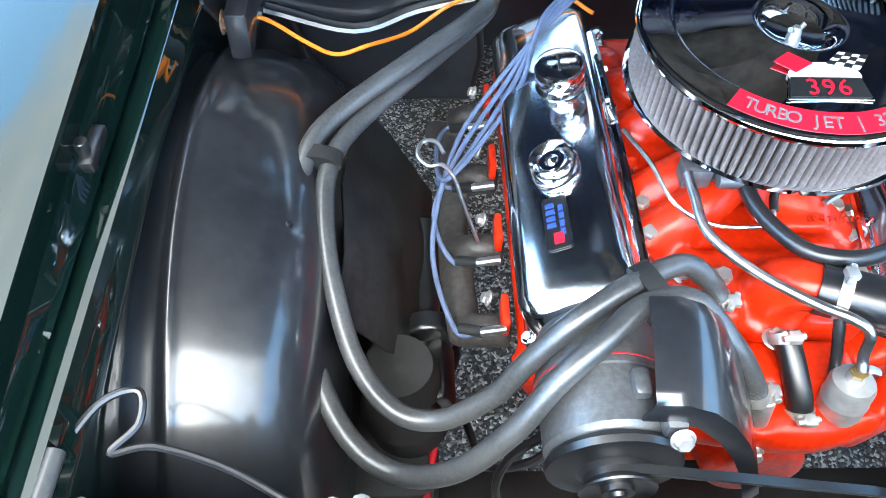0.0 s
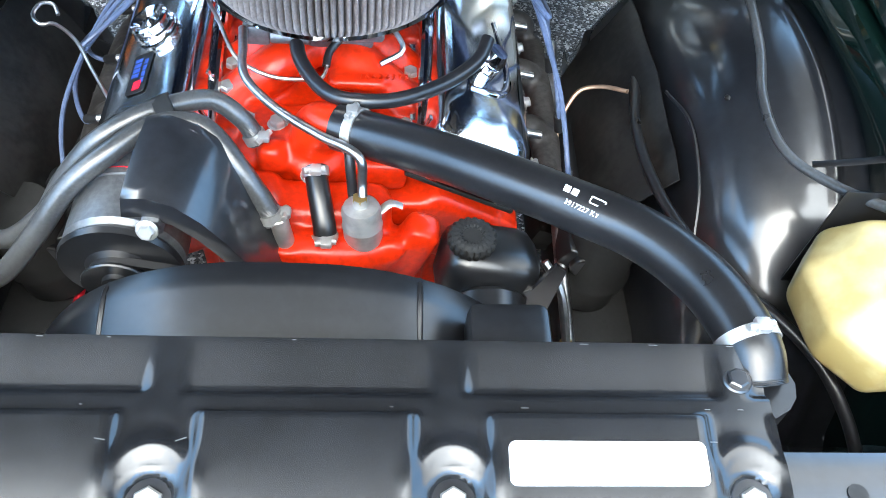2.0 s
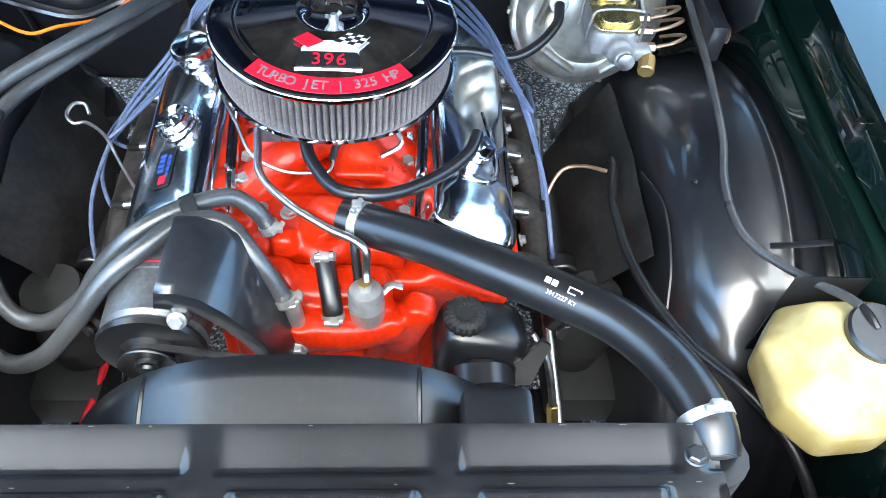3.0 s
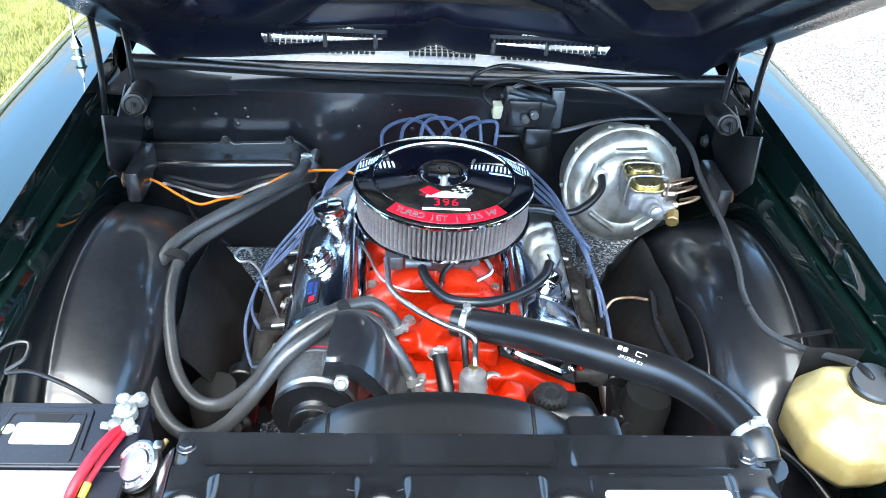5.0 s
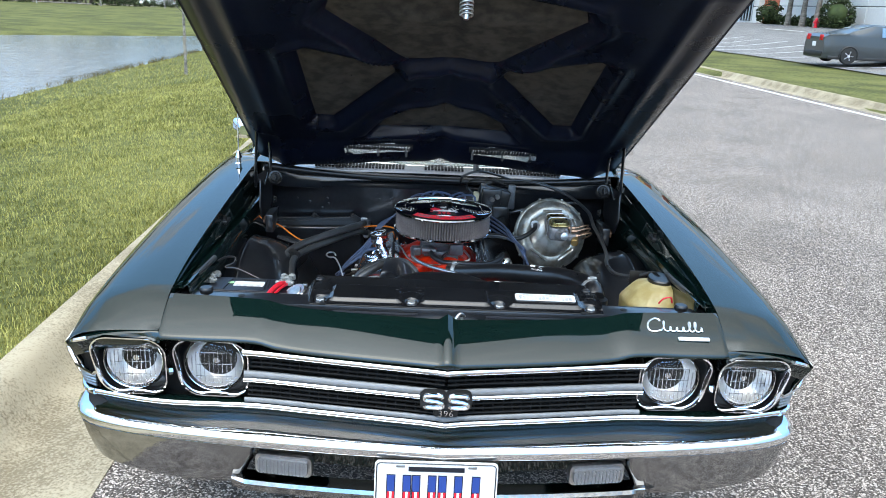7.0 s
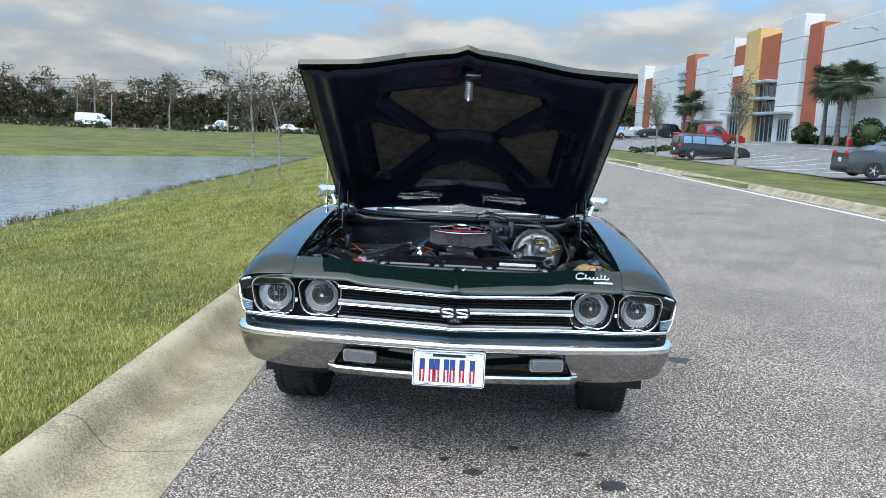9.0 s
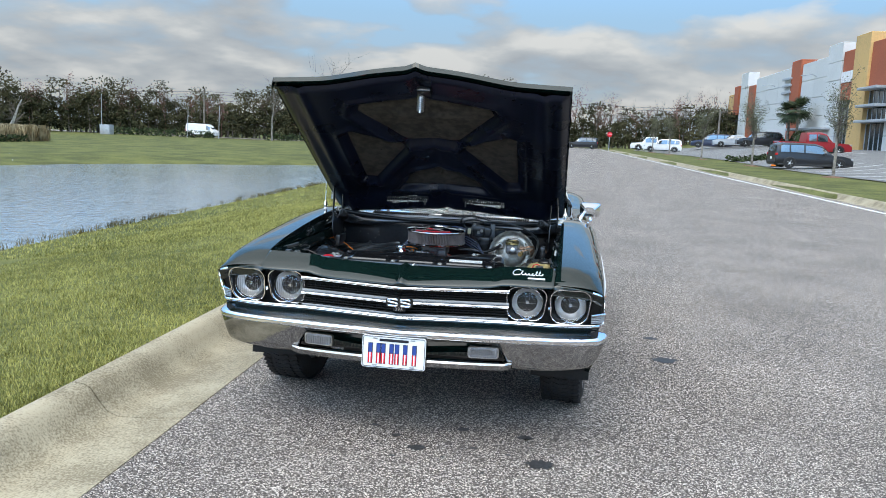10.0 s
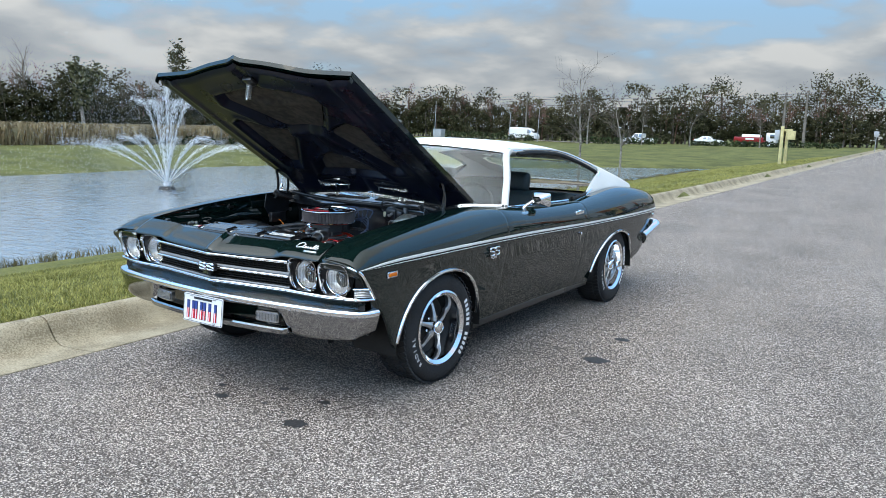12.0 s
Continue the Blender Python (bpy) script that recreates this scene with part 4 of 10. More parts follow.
# headlamps
def headlamp(x, y, z):
    h = new("headlamp")
    h.parent = car
    h.location = (x, y, z)
    tagged(h, "round sealed-beam headlamp in a squared chrome bezel")
    sq = rounded(0.196, 0.172, 0.052, 8)
    out = 1 if x > 0 else -1
    sq = [(a * (1 + 0.55 * (b - 0.03)) - (out * 0.012 * (0.086 - b) / 0.172 if a * out > 0 else 0), b) for a, b in sq]

    def ring(k, yy, dz=0.0):
        return [(a * k, yy + 0.035 * (abs(x + a) - abs(x)) - 0.20 * b * k, b * k + dz) for a, b in sq]

    bm = bmesh.new()
    quads(bm, [ring(1.0, 0.03), ring(1.0, -0.034), ring(0.985, -0.041), ring(0.95, -0.041), ring(0.93, -0.034), ring(0.925, -0.02)], close=True)
    part("bezel_rim", bm, M_CHROME, h, "chrome rim")
    bm = bmesh.new()
    n = len(sq)
    circ = [(0.079 * math.cos(math.atan2(b, a)), 0.012, 0.079 * math.sin(math.atan2(b, a))) for a, b in sq]
    quads(bm, [ring(0.93, -0.022), ring(0.92, -0.004), circ], close=True)
    part("bezel", bm, M_SATIN, h, "dark grey bezel")
    bm = bmesh.new()
    lathe(bm, [(0.080, 0.016), (0.080, -0.004), (0.076, -0.009), (0.072, -0.006), (0.072, 0.012)], (0, 0, 0), (0, 1, 0), 40, closed=False)
    part("retaining_ring", bm, M_CHROME, h)
    bm = bmesh.new()
    lathe(bm, [(0.072, -0.006), (0.068, -0.013), (0.055, -0.020), (0.035, -0.025), (0.0, -0.027)], (0, 0, 0), (0, 1, 0), 40, closed=False)
    lens = part("lens", bm, M_LENS, h, "clear ribbed glass lens", solid=0.003)
    lens.visible_shadow = False
    bm = bmesh.new()
    for k in range(-5, 6):
        w = math.sqrt(max(0.068 ** 2 - (k * 0.011) ** 2, 0)) * 0.9
        box(bm, (k * 0.011, -0.010 - 0.008 * (1 - (k / 6) ** 2), -0.004), (0.0016, 0.003, w * 1.5))
    for k in (-2, 0, 2):
        box(bm, (0, -0.012, k * 0.016), (0.09, 0.003, 0.0016))
    part("lens_ribs", bm, M_LENS, lens).visible_shadow = False
    bm = bmesh.new()
    lathe(bm, [(0.070, 0.0), (0.06, 0.02), (0.045, 0.035), (0.025, 0.045), (0.0, 0.048)], (0, 0, 0), (0, 1, 0), 32, closed=False)
    part("reflector", bm, M_REFL, h)
    bm = bmesh.new()
    cyl(bm, (0, 0.04, 0), (0, 0.012, 0), 0.008)
    part("bulb", bm, M_CHROME, h)


for x in (-0.799, -0.594, 0.594, 0.799):
    headlamp(x, 0.116, 0.717)
# panel behind and between the lamps, slats at the corners
for s in (1, -1):
    bm = bmesh.new()
    quads(bm, [[(s * x, 0.135 + 0.02 * abs(x), z) for x in np.linspace(0.50, 0.94, 6)] for z in (0.56, 0.68, 0.80)])
    part("lamp_panel", bm, M_FLAT, car)
    bm = bmesh.new()
    quads(bm, [[(s * 0.895, 0.13, z), (s * 0.955, 0.10 + 0.70 * (0.775 - z), z)] for z in (0.628, 0.70, 0.775)])
    part("corner_panel", bm, M_FLAT, car, solid=0.004)
    bm = bmesh.new()
    tube(bm, [(s * 0.895, 0.072, 0.795), (s * 0.935, 0.080, 0.782), (s * 0.958, 0.105, 0.758), (s * 0.964, 0.165, 0.672), (s * 0.963, 0.198, 0.626)], 0.007, 8, 4)
    tube(bm, [(s * 0.963, 0.198, 0.626), (s * 0.935, 0.135, 0.626), (s * 0.90, 0.105, 0.628)], 0.0075, 8, 4)
    tube(bm, [(s * 0.90, 0.105, 0.680), (s * 0.962, 0.152, 0.682)], 0.006, 8, 4)
    part("corner_moulding", bm, M_CHROME, car, "chrome wedge moulding at the fender's front corner")
    for k in range(5):
        z = 0.640 + k * 0.0085
        bm = bmesh.new()
        tube(bm, [(s * 0.90, 0.118, z), (s * 0.94, 0.135 + 0.25 * (0.68 - z), z), (s * 0.960, 0.10 + 0.70 * (0.768 - z), z)], 0.0035, 6, 3)
        part("corner_slat", bm, M_STEEL, car)
    bm = bmesh.new()
    tube(bm, [(s * 0.70, 0.10, 0.70), (s * 0.708, 0.095, 0.70)], 0.012, 8, 2)
    part("lamp_bridge", bm, M_CHROME, car)
# valance behind the bumper
bm = bmesh.new()
quads(bm, [[(x, nose_y(x) + o, z) for x in np.linspace(-0.93, 0.93, 41)] for o, z in ((0.09, 0.43), (0.07, 0.54), (0.045, 0.592), (0.030, 0.606), (0.012, 0.615), (0.014, 0.622), (0.05, 0.624))])
part("front_valance", bm, M_PAINT, car, solid=0.004)


# bumper
def bump_y(x):
    return cv(abs(x), (0, -0.034), (0.3, -0.014), (0.6, 0.02), (0.8, 0.055), (0.90, 0.088), (0.955, 0.125), (0.985, 0.19))


bm = bmesh.new()
rows = []
path = [(x, bump_y(x)) for x in np.linspace(-0.97, 0.97, 75)]
path = [(-0.984, 0.215)] + path + [(0.984, 0.215)]
for i, (x, y) in enumerate(path):
    a, b = Vector(path[max(i - 1, 0)]), Vector(path[min(i + 1, len(path) - 1)])
    t = (b - a).normalized()
    nx, ny = t.y, -t.x
    lo = cv(abs(x), (0, 0.516), (0.46, 0.516), (0.50, 0.47), (0.54, 0.412), (0.9, 0.418), (0.985, 0.452))
    zt = 0.572
    h = zt - lo
    prof = [(-0.105, zt + 0.006), (-0.05, zt + 0.004), (-0.012, zt), (0.002, zt - 0.008), (0.004, zt - 0.018), (-0.003, zt - 0.034), (-0.014, zt - h * 0.55), (-0.025, zt - h * 0.8), (-0.033, lo + 0.008), (-0.040, lo), (-0.058, lo + 0.004)]
    rows.append([(x + nx * d, y + ny * d, z) for d, z in prof])
# face in the chrome with reflected shade in its colour; shelf in plain chrome
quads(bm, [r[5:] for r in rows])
bumper = part("front_bumper", bm, M_SHADED_PITCHROME, car, "chrome front bumper with light pitting, its face coloured darker for reflected shade", solid=0.004, angle=60)
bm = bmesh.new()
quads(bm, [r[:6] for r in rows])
part("bumper_shelf", bm, M_CHROME, bumper, "mirror-bright upper edge without the face's painted shade", angle=60)
bm = bmesh.new()
rows = []
for x in np.linspace(-0.54, 0.54, 31):
    y = bump_y(x) + 0.012
    zl = cv(abs(x), (0, 0.398), (0.5, 0.402), (0.54, 0.41))
    rows.append([(x, y + 0.05, zl + 0.03), (x, y + 0.004, zl + 0.03), (x, y, zl + 0.022), (x, y + 0.006, zl), (x, y + 0.05, zl - 0.004)])
quads(bm, rows)
part("bumper_lower_bar", bm, M_SHADED_PITCHROME, car, "chrome lower bumper bar", solid=0.004)
for s in (1, -1):
    lamp = new("turn_lamp")
    lamp.parent = car
    lamp.location = (s * 0.405, 0.016, 0.482)
    lamp.rotation_euler = (0, 0, s * radians(8))
    tagged(lamp, "clear rectangular turn signal lamp in the bumper")
    bm = bmesh.new()
    prism(bm, rounded(0.148, 0.056, 0.014, 4), 0.02, Matrix(((1, 0, 0, 0), (0, 0, 1, 0.0), (0, 1, 0, 0), (0, 0, 0, 1))))
    part("housing", bm, M_STEEL, lamp)
    bm = bmesh.new()
    prism(bm, rounded(0.13, 0.042, 0.010, 4), 0.012, Matrix(((1, 0, 0, 0), (0, 0, 1, -0.010), (0, 1, 0, 0), (0, 0, 0, 1))))
    part("lens", bm, material("turn_lens", (0.16, 0.16, 0.165), 0.12, 0, 0.1, 200, 20, 0.5), lamp)
    bm = bmesh.new()
    for k in range(-6, 7):
        box(bm, (k * 0.0095, -0.0125, 0), (0.003, 0.004, 0.036))
    part("lens_rib", bm, M_LENS, lamp)

# show plate: bars in its colours
plate = thing("front_plate", "white show plate with four large blue and red striped characters", "license plate", at=(-0.015, -0.044, 0.464))
plate.rotation_euler = (radians(-5), 0, 0)
bm = bmesh.new()
prism(bm, rounded(0.308, 0.154, 0.012, 4), 0.004, Matrix(((1, 0, 0, 0), (0, 0, 1, -0.003), (0, 1, 0, 0), (0, 0, 0, 1))))
part("panel", bm, M_WHITE, plate)
bm = bmesh.new()
pts = [(a, -0.005, b) for a, b in rounded(0.298, 0.144, 0.010, 4)]
tube(bm, pts + [pts[0]], 0.0014, 4, 1)
part("border", bm, M_BATT, plate)
bm = bmesh.new()
box(bm, (0, -0.005, 0.057), (0.14, 0.002, 0.012))
part("maker_bar", bm, M_BATT, plate, smooth=False)
for cx in (-0.113, -0.073, -0.050, -0.010, 0.016, 0.056, 0.100):     # two uprights to a character, one for the last
    bm = bmesh.new()
    box(bm, (cx, -0.0046, -0.008), (0.022, 0.0016, 0.098))
    part("outline_bar", bm, M_BATT, plate, smooth=False)
    bm = bmesh.new()
    box(bm, (cx, -0.0054, 0.018), (0.018, 0.0026, 0.042))
    part("blue_bar", bm, M_BLUEP, plate, smooth=False)
    for k, mat in ((-1, M_REDP), (0, M_WHITE), (1, M_REDP)):
        bm = bmesh.new()
        box(bm, (cx + k * 0.006, -0.0054, -0.030), (0.006, 0.0026, 0.050))
        part("red_bar" if k else "white_bar", bm, mat, plate, smooth=False)
for sx in (-0.09, 0.09):
    for sz in (-0.064, 0.064):
        bm = bmesh.new()
        box(bm, (sx, -0.005, sz), (0.022, 0.003, 0.006), 0.001)
        part("bolt_slot", bm, M_STEEL, plate)

# ---- open hood ----
HOOD = Matrix(((1, 0, 0, 0), (0, -0.8654, 0.5011, 1.452), (0, 0.5011, 0.8654, 1.094), (0, 0, 0, 1)))  # x, along, up
hood = new("hood")
hood.location = (0, 1.45, 1.06)
hood.parent = car
tagged(hood, "open hood, green above and black below")
HOODI = Matrix.Translation((0, -1.45, -1.06)) @ HOOD


def cut_vents(bm, lo=0.094):
    """Open the sheet where the two vents sit."""
    gone = [f for f in bm.faces if any(abs(f.calc_center_median().x - c) < 0.128 and lo < f.calc_center_median().y < 0.148 for c in (-0.245, 0.245))]
    bmesh.ops.delete(bm, geom=gone, context="FACES")


def hood_front(x):
    return cv(abs(x), (0, 1.478), (0.02, 1.470), (0.25, 1.425), (0.42, 1.386), (0.50, 1.372), (0.745, 1.352))


def hood_rear(x):
    return cv(abs(x), (0, -0.03), (0.5, -0.05), (0.745, -0.10))


def hood_top(x, s):
    return cv(abs(x), (0, 0), (0.2, -0.008), (0.40, -0.024), (0.48, -0.028), (0.745, -0.030)) + 0.014 * math.exp(-(x / 0.03) ** 2) - 0.02 * max(0, (s - 1.3) / 0.18) ** 2


bm = bmesh.new()
rows = []
for x in np.linspace(-0.745, 0.745, 61):
    a, b = hood_rear(x), hood_front(x)
    row = [(x, a + (b - a) * t, hood_top(x, a + (b - a) * t)) for t in np.linspace(0, 1, 56)]
    row.append((x, b - 0.004, row[-1][2] - 0.022))
    row.append((x, b - 0.03, row[-1][2] - 0.004))
    rows.append(row)
ext = [[(x, s, z - 0.03) for x, s, z in rows[0]]]
rows = ext + rows + [[(x, s, z - 0.03) for x, s, z in rows[-1]]]
quads(bm, rows)
cut_vents(bm, -0.06)
bm.transform(HOODI)
part("outer_skin", bm, M_PAINT, hood, "dark green outer skin")


def tri_in(px, py, tri, r=0.03):
    """Distance inside a convex outline, less r."""
    d = 9.0
    for i in range(len(tri)):
        (ax, ay), (bx, by) = tri[i], tri[(i + 1) % len(tri)]
        ex, ey = bx - ax, by - ay
        d = min(d, (ex * (py - ay) - ey * (px - ax)) / math.hypot(ex, ey))
    return d


PADS = {
    "centre": [(-0.15, 0.79), (0.15, 0.79), (0.37, 1.10), (0.35, 1.17), (0.0, 1.225), (-0.35, 1.17), (-0.37, 1.10)],
    "a": [(-0.465, 0.36), (-0.40, 0.345), (-0.17, 0.70), (-0.17, 0.76), (-0.43, 0.905), (-0.47, 0.88)],
    "b": [(0.465, 0.36), (0.47, 0.88), (0.43, 0.905), (0.17, 0.76), (0.17, 0.70), (0.40, 0.345)],
    "rear": [(-0.25, 0.245), (0.25, 0.245), (0.20, 0.36), (0.10, 0.455), (0.0, 0.475), (-0.10, 0.455), (-0.20, 0.36)],
}


def hood_under(x, s):
    z = hood_top(x, s) - 0.058
    edge = min(0.745 - abs(x), s - hood_rear(x), hood_front(x) - s)
    k = min(1.0, max(0.0, (0.215 - s) / 0.2))
    z -= 0.036 * k * k * (3 - 2 * k) * min(1.0, max(0.0, (0.70 - abs(x)) / 0.08))
    z += 0.03 * max(0.0, 1 - edge / 0.045)
    z -= 0.012 * math.exp(-((0.745 - abs(x) - 0.135) / 0.022) ** 2)
    for p in PADS.values():
        d = tri_in(x, s, p)
        z += 0.034 * min(1, max(0, (d + 0.03) / 0.035))
        z -= 0.010 * math.exp(-((d + 0.045) / 0.016) ** 2)
    return z


bm = bmesh.new()
rows = []
for x in np.linspace(-0.735, 0.735, 99):
    a, b = hood_rear(x) + 0.006, hood_front(x) - 0.02
    rows.append([(x, a + (b - a) * t, hood_under(x, a + (b - a) * t)) for t in np.linspace(0, 1, 95)])
quads(bm, rows)
cut_vents(bm)
bm.transform(HOODI)
part("inner_frame", bm, M_UNDER, hood, "black pressed inner frame", angle=80)
for k, p in PADS.items():
    bm = bmesh.new()
    c = (sum(q[0] for q in p) / len(p), sum(q[1] for q in p) / len(p))
    ring = [(c[0] + (q[0] - c[0]) * 0.97, c[1] + (q[1] - c[1]) * 0.97) for q in p]
    rows = []
    fine = [(a[0] + (b[0] - a[0]) * t, a[1] + (b[1] - a[1]) * t) for a, b in zip(ring, ring[1:] + ring[:1]) for t in (0, 0.2, 0.4, 0.6, 0.8)]
    for f in (1.0, 0.9, 0.7, 0.45, 0.2):
        rows.append([(c[0] + (q[0] - c[0]) * f, c[1] + (q[1] - c[1]) * f, hood_top(q[0], q[1]) - 0.0285 - (0.006 if f < 1 else 0) + 0.003 * noise.noise((q[0] * 9 * f, q[1] * 9 * f, 1))) for q in fine])
    vs = quads(bm, rows, close=True)
    cap(bm, vs[-1])
    bm.transform(HOODI)
    part("insulation_pad", bm, M_INSUL, hood, "grey worn insulation pad")
# cowl vents, with daylight showing through their slots
for s in (-1, 1):
    v = new("hood_vent")
    v.parent = hood
    VENT = HOODI @ Matrix.Translation((0, -0.018, -0.020))
    bm = bmesh.new()
    box(bm, (s * 0.245, 0.162, -0.058), (0.27, 0.006, 0.008))
    box(bm, (s * 0.245, 0.114, -0.058), (0.27, 0.006, 0.008))
    for k in (-1, 1):
        box(bm, (s * 0.245 + k * 0.132, 0.138, -0.058), (0.006, 0.054, 0.008))
    bm.transform(VENT)
    part("vent_frame", bm, M_SATIN, v)
    bm = bmesh.new()
    for k in range(23):
        box(bm, (s * 0.245 - 0.125 + k * 0.0114, 0.138, -0.060), (0.0056, 0.046, 0.007))
    bm.transform(VENT)
    tagged(part("vent_slats", bm, M_UNDER, v, smooth=False), kind="stuff")
    for k in (-0.12, 0, 0.11):
        bm = bmesh.new()
        cyl(bm, (s * 0.245 + k, 0.122, -0.06), (s * 0.245 + k, 0.103, -0.083), 0.005, n=8)
        bm.transform(VENT)
        part("vent_stud", bm, M_ALU, v)
# latch striker with its spring at the front of the hood
bm = bmesh.new()
box(bm, (0.03, 1.33, -0.07), (0.07, 0.06, 0.03), 0.006)
bm.transform(HOODI)
lt = part("latch_plate", bm, M_SATIN, hood)
bm = bmesh.new()
tube(bm, [(0.012 + 0.016 * math.cos(k * 0.9), 1.31 - 0.03 * k / 60 + 0.016 * math.sin(k * 0.9), -0.08 - 0.075 * k / 60) for k in range(60)], 0.003, 6, 2)
cyl(bm, (0.012, 1.31, -0.07), (0.012, 1.285, -0.165), 0.007, n=10)
bm.transform(HOODI)
part("latch_spring", bm, M_STEEL, lt)
for s in (-1, 1):
    bm = bmesh.new()
    box(bm, (s * 0.735, 0.62, -0.05), (0.01, 1.4, 0.03), 0.003)
    bm.transform(HOODI)
    part("edge_flange", bm, M_UNDER, hood)
    bm = bmesh.new()
    for k in range(7):
        cyl(bm, (s * 0.715, 0.15 + 0.18 * k, -0.07), (s * 0.715, 0.15 + 0.18 * k, -0.05), 0.006, n=8)
    bm.transform(HOODI)
    part("rubber_bumper", bm, M_RUBBER, hood)


# ---- engine bay: sheet metal ----
def cast(ob, voxel=0.006, rounds=6):
    """Melt joined solids into one rounded casting."""
    r = ob.modifiers.new("melt", "REMESH")
    r.mode, r.voxel_size, r.use_smooth_shade = "VOXEL", voxel, True
    s = ob.modifiers.new("soften", "SMOOTH")
    s.factor, s.iterations = 0.6, rounds
    return ob


def hex_bolt(p, axis=(0, 0, 1), r=0.011, h=0.010, mat=None, parent=None, washer=True, name="bolt"):
    bm = bmesh.new()
    p, d = Vector(p), Vector(axis).normalized()
    if washer:
        cyl(bm, p, p + d * 0.003, r * 1.35, n=18)
    lathe(bm, [(r * 0.95, 0.002), (r, h * 0.2), (r, h * 0.8), (r * 0.82, h), (0.0, h)], p, d, 6)
    return part(name, bm, mat or M_ZINC, parent, angle=25)


def clamp(p, axis, r, parent, name="hose_clamp"):
    """A worm-drive clamp round a hose."""
    bm = bmesh.new()
    d = Vector(axis).normalized()
    p = Vector(p)
    lathe(bm, [(r, -0.006), (r + 0.0018, -0.006), (r + 0.0018, 0.006), (r, 0.006)], p, d, 28)
    u, v, w = basis(d)
    box(bm, p + v * (r + 0.005), (0.014, 0.014, 0.009), 0.002)
    cyl(bm, p + v * (r + 0.005) - u * 0.012, p + v * (r + 0.005) + u * 0.014, 0.004, n=8)
    return part(name, bm, M_ZINC, parent)


def hose(name, pts, r, mat, label, category="hose", n=14, per=7, ribs=0.0):
    bm = bmesh.new()
    count = (len(pts) - 1) * per + 1
    tube(bm, pts, r, n, per, [r * (1 + (ribs if k % 2 else -ribs)) for k in range(count)])
    return tagged(part(name, bm, mat), label, category)


bay = new("engine_bay")
bay.parent = car
tagged(bay, "black painted engine compartment panels")


def dome_drop(y):
    """How far the wheelhouse falls below its crown."""
    r = 0.42 if y < 0.86 else 0.62
    k = r * r - (y - 0.86) ** 2
    return max(math.sqrt(max(k, 0.0)) - r, -0.34)


def inner_section(y):
    """Inner fender from the fender ledge down to the frame."""
    drop = dome_drop(y)
    base = [(0.720, 0.808), (0.680, 0.806), (0.650, 0.802), (0.615, 0.794), (0.585, 0.784), (0.560, 0.771), (0.538, 0.750), (0.520, 0.720), (0.507, 0.68), (0.497, 0.63), (0.490, 0.57), (0.485, 0.46), (0.482, 0.34)]
    run = [0.0]
    for (x0, z0), (x1, z1) in zip(base[:-1], base[1:]):
        run.append(run[-1] + math.hypot(x1 - x0, z1 - z0))
    out = []
    for t in np.concatenate([np.linspace(0, 0.10, 26), np.linspace(0.11, run[-1], 28)]):
        x, z = np.interp(t, run, [p[0] for p in base]), np.interp(t, run, [p[1] for p in base])
        fall = drop * (1 if z > 0.6 else max(0, (z - 0.34) / 0.26))
        crease_x = 0.664 + 0.03 * (y - 0.69)
        z += 0.006 / (1 + math.exp((x - crease_x) / 0.0025)) + 0.004 * math.exp(-((x - crease_x + 0.006) / 0.006) ** 2)
        out.append((x, z + fall))
    return out


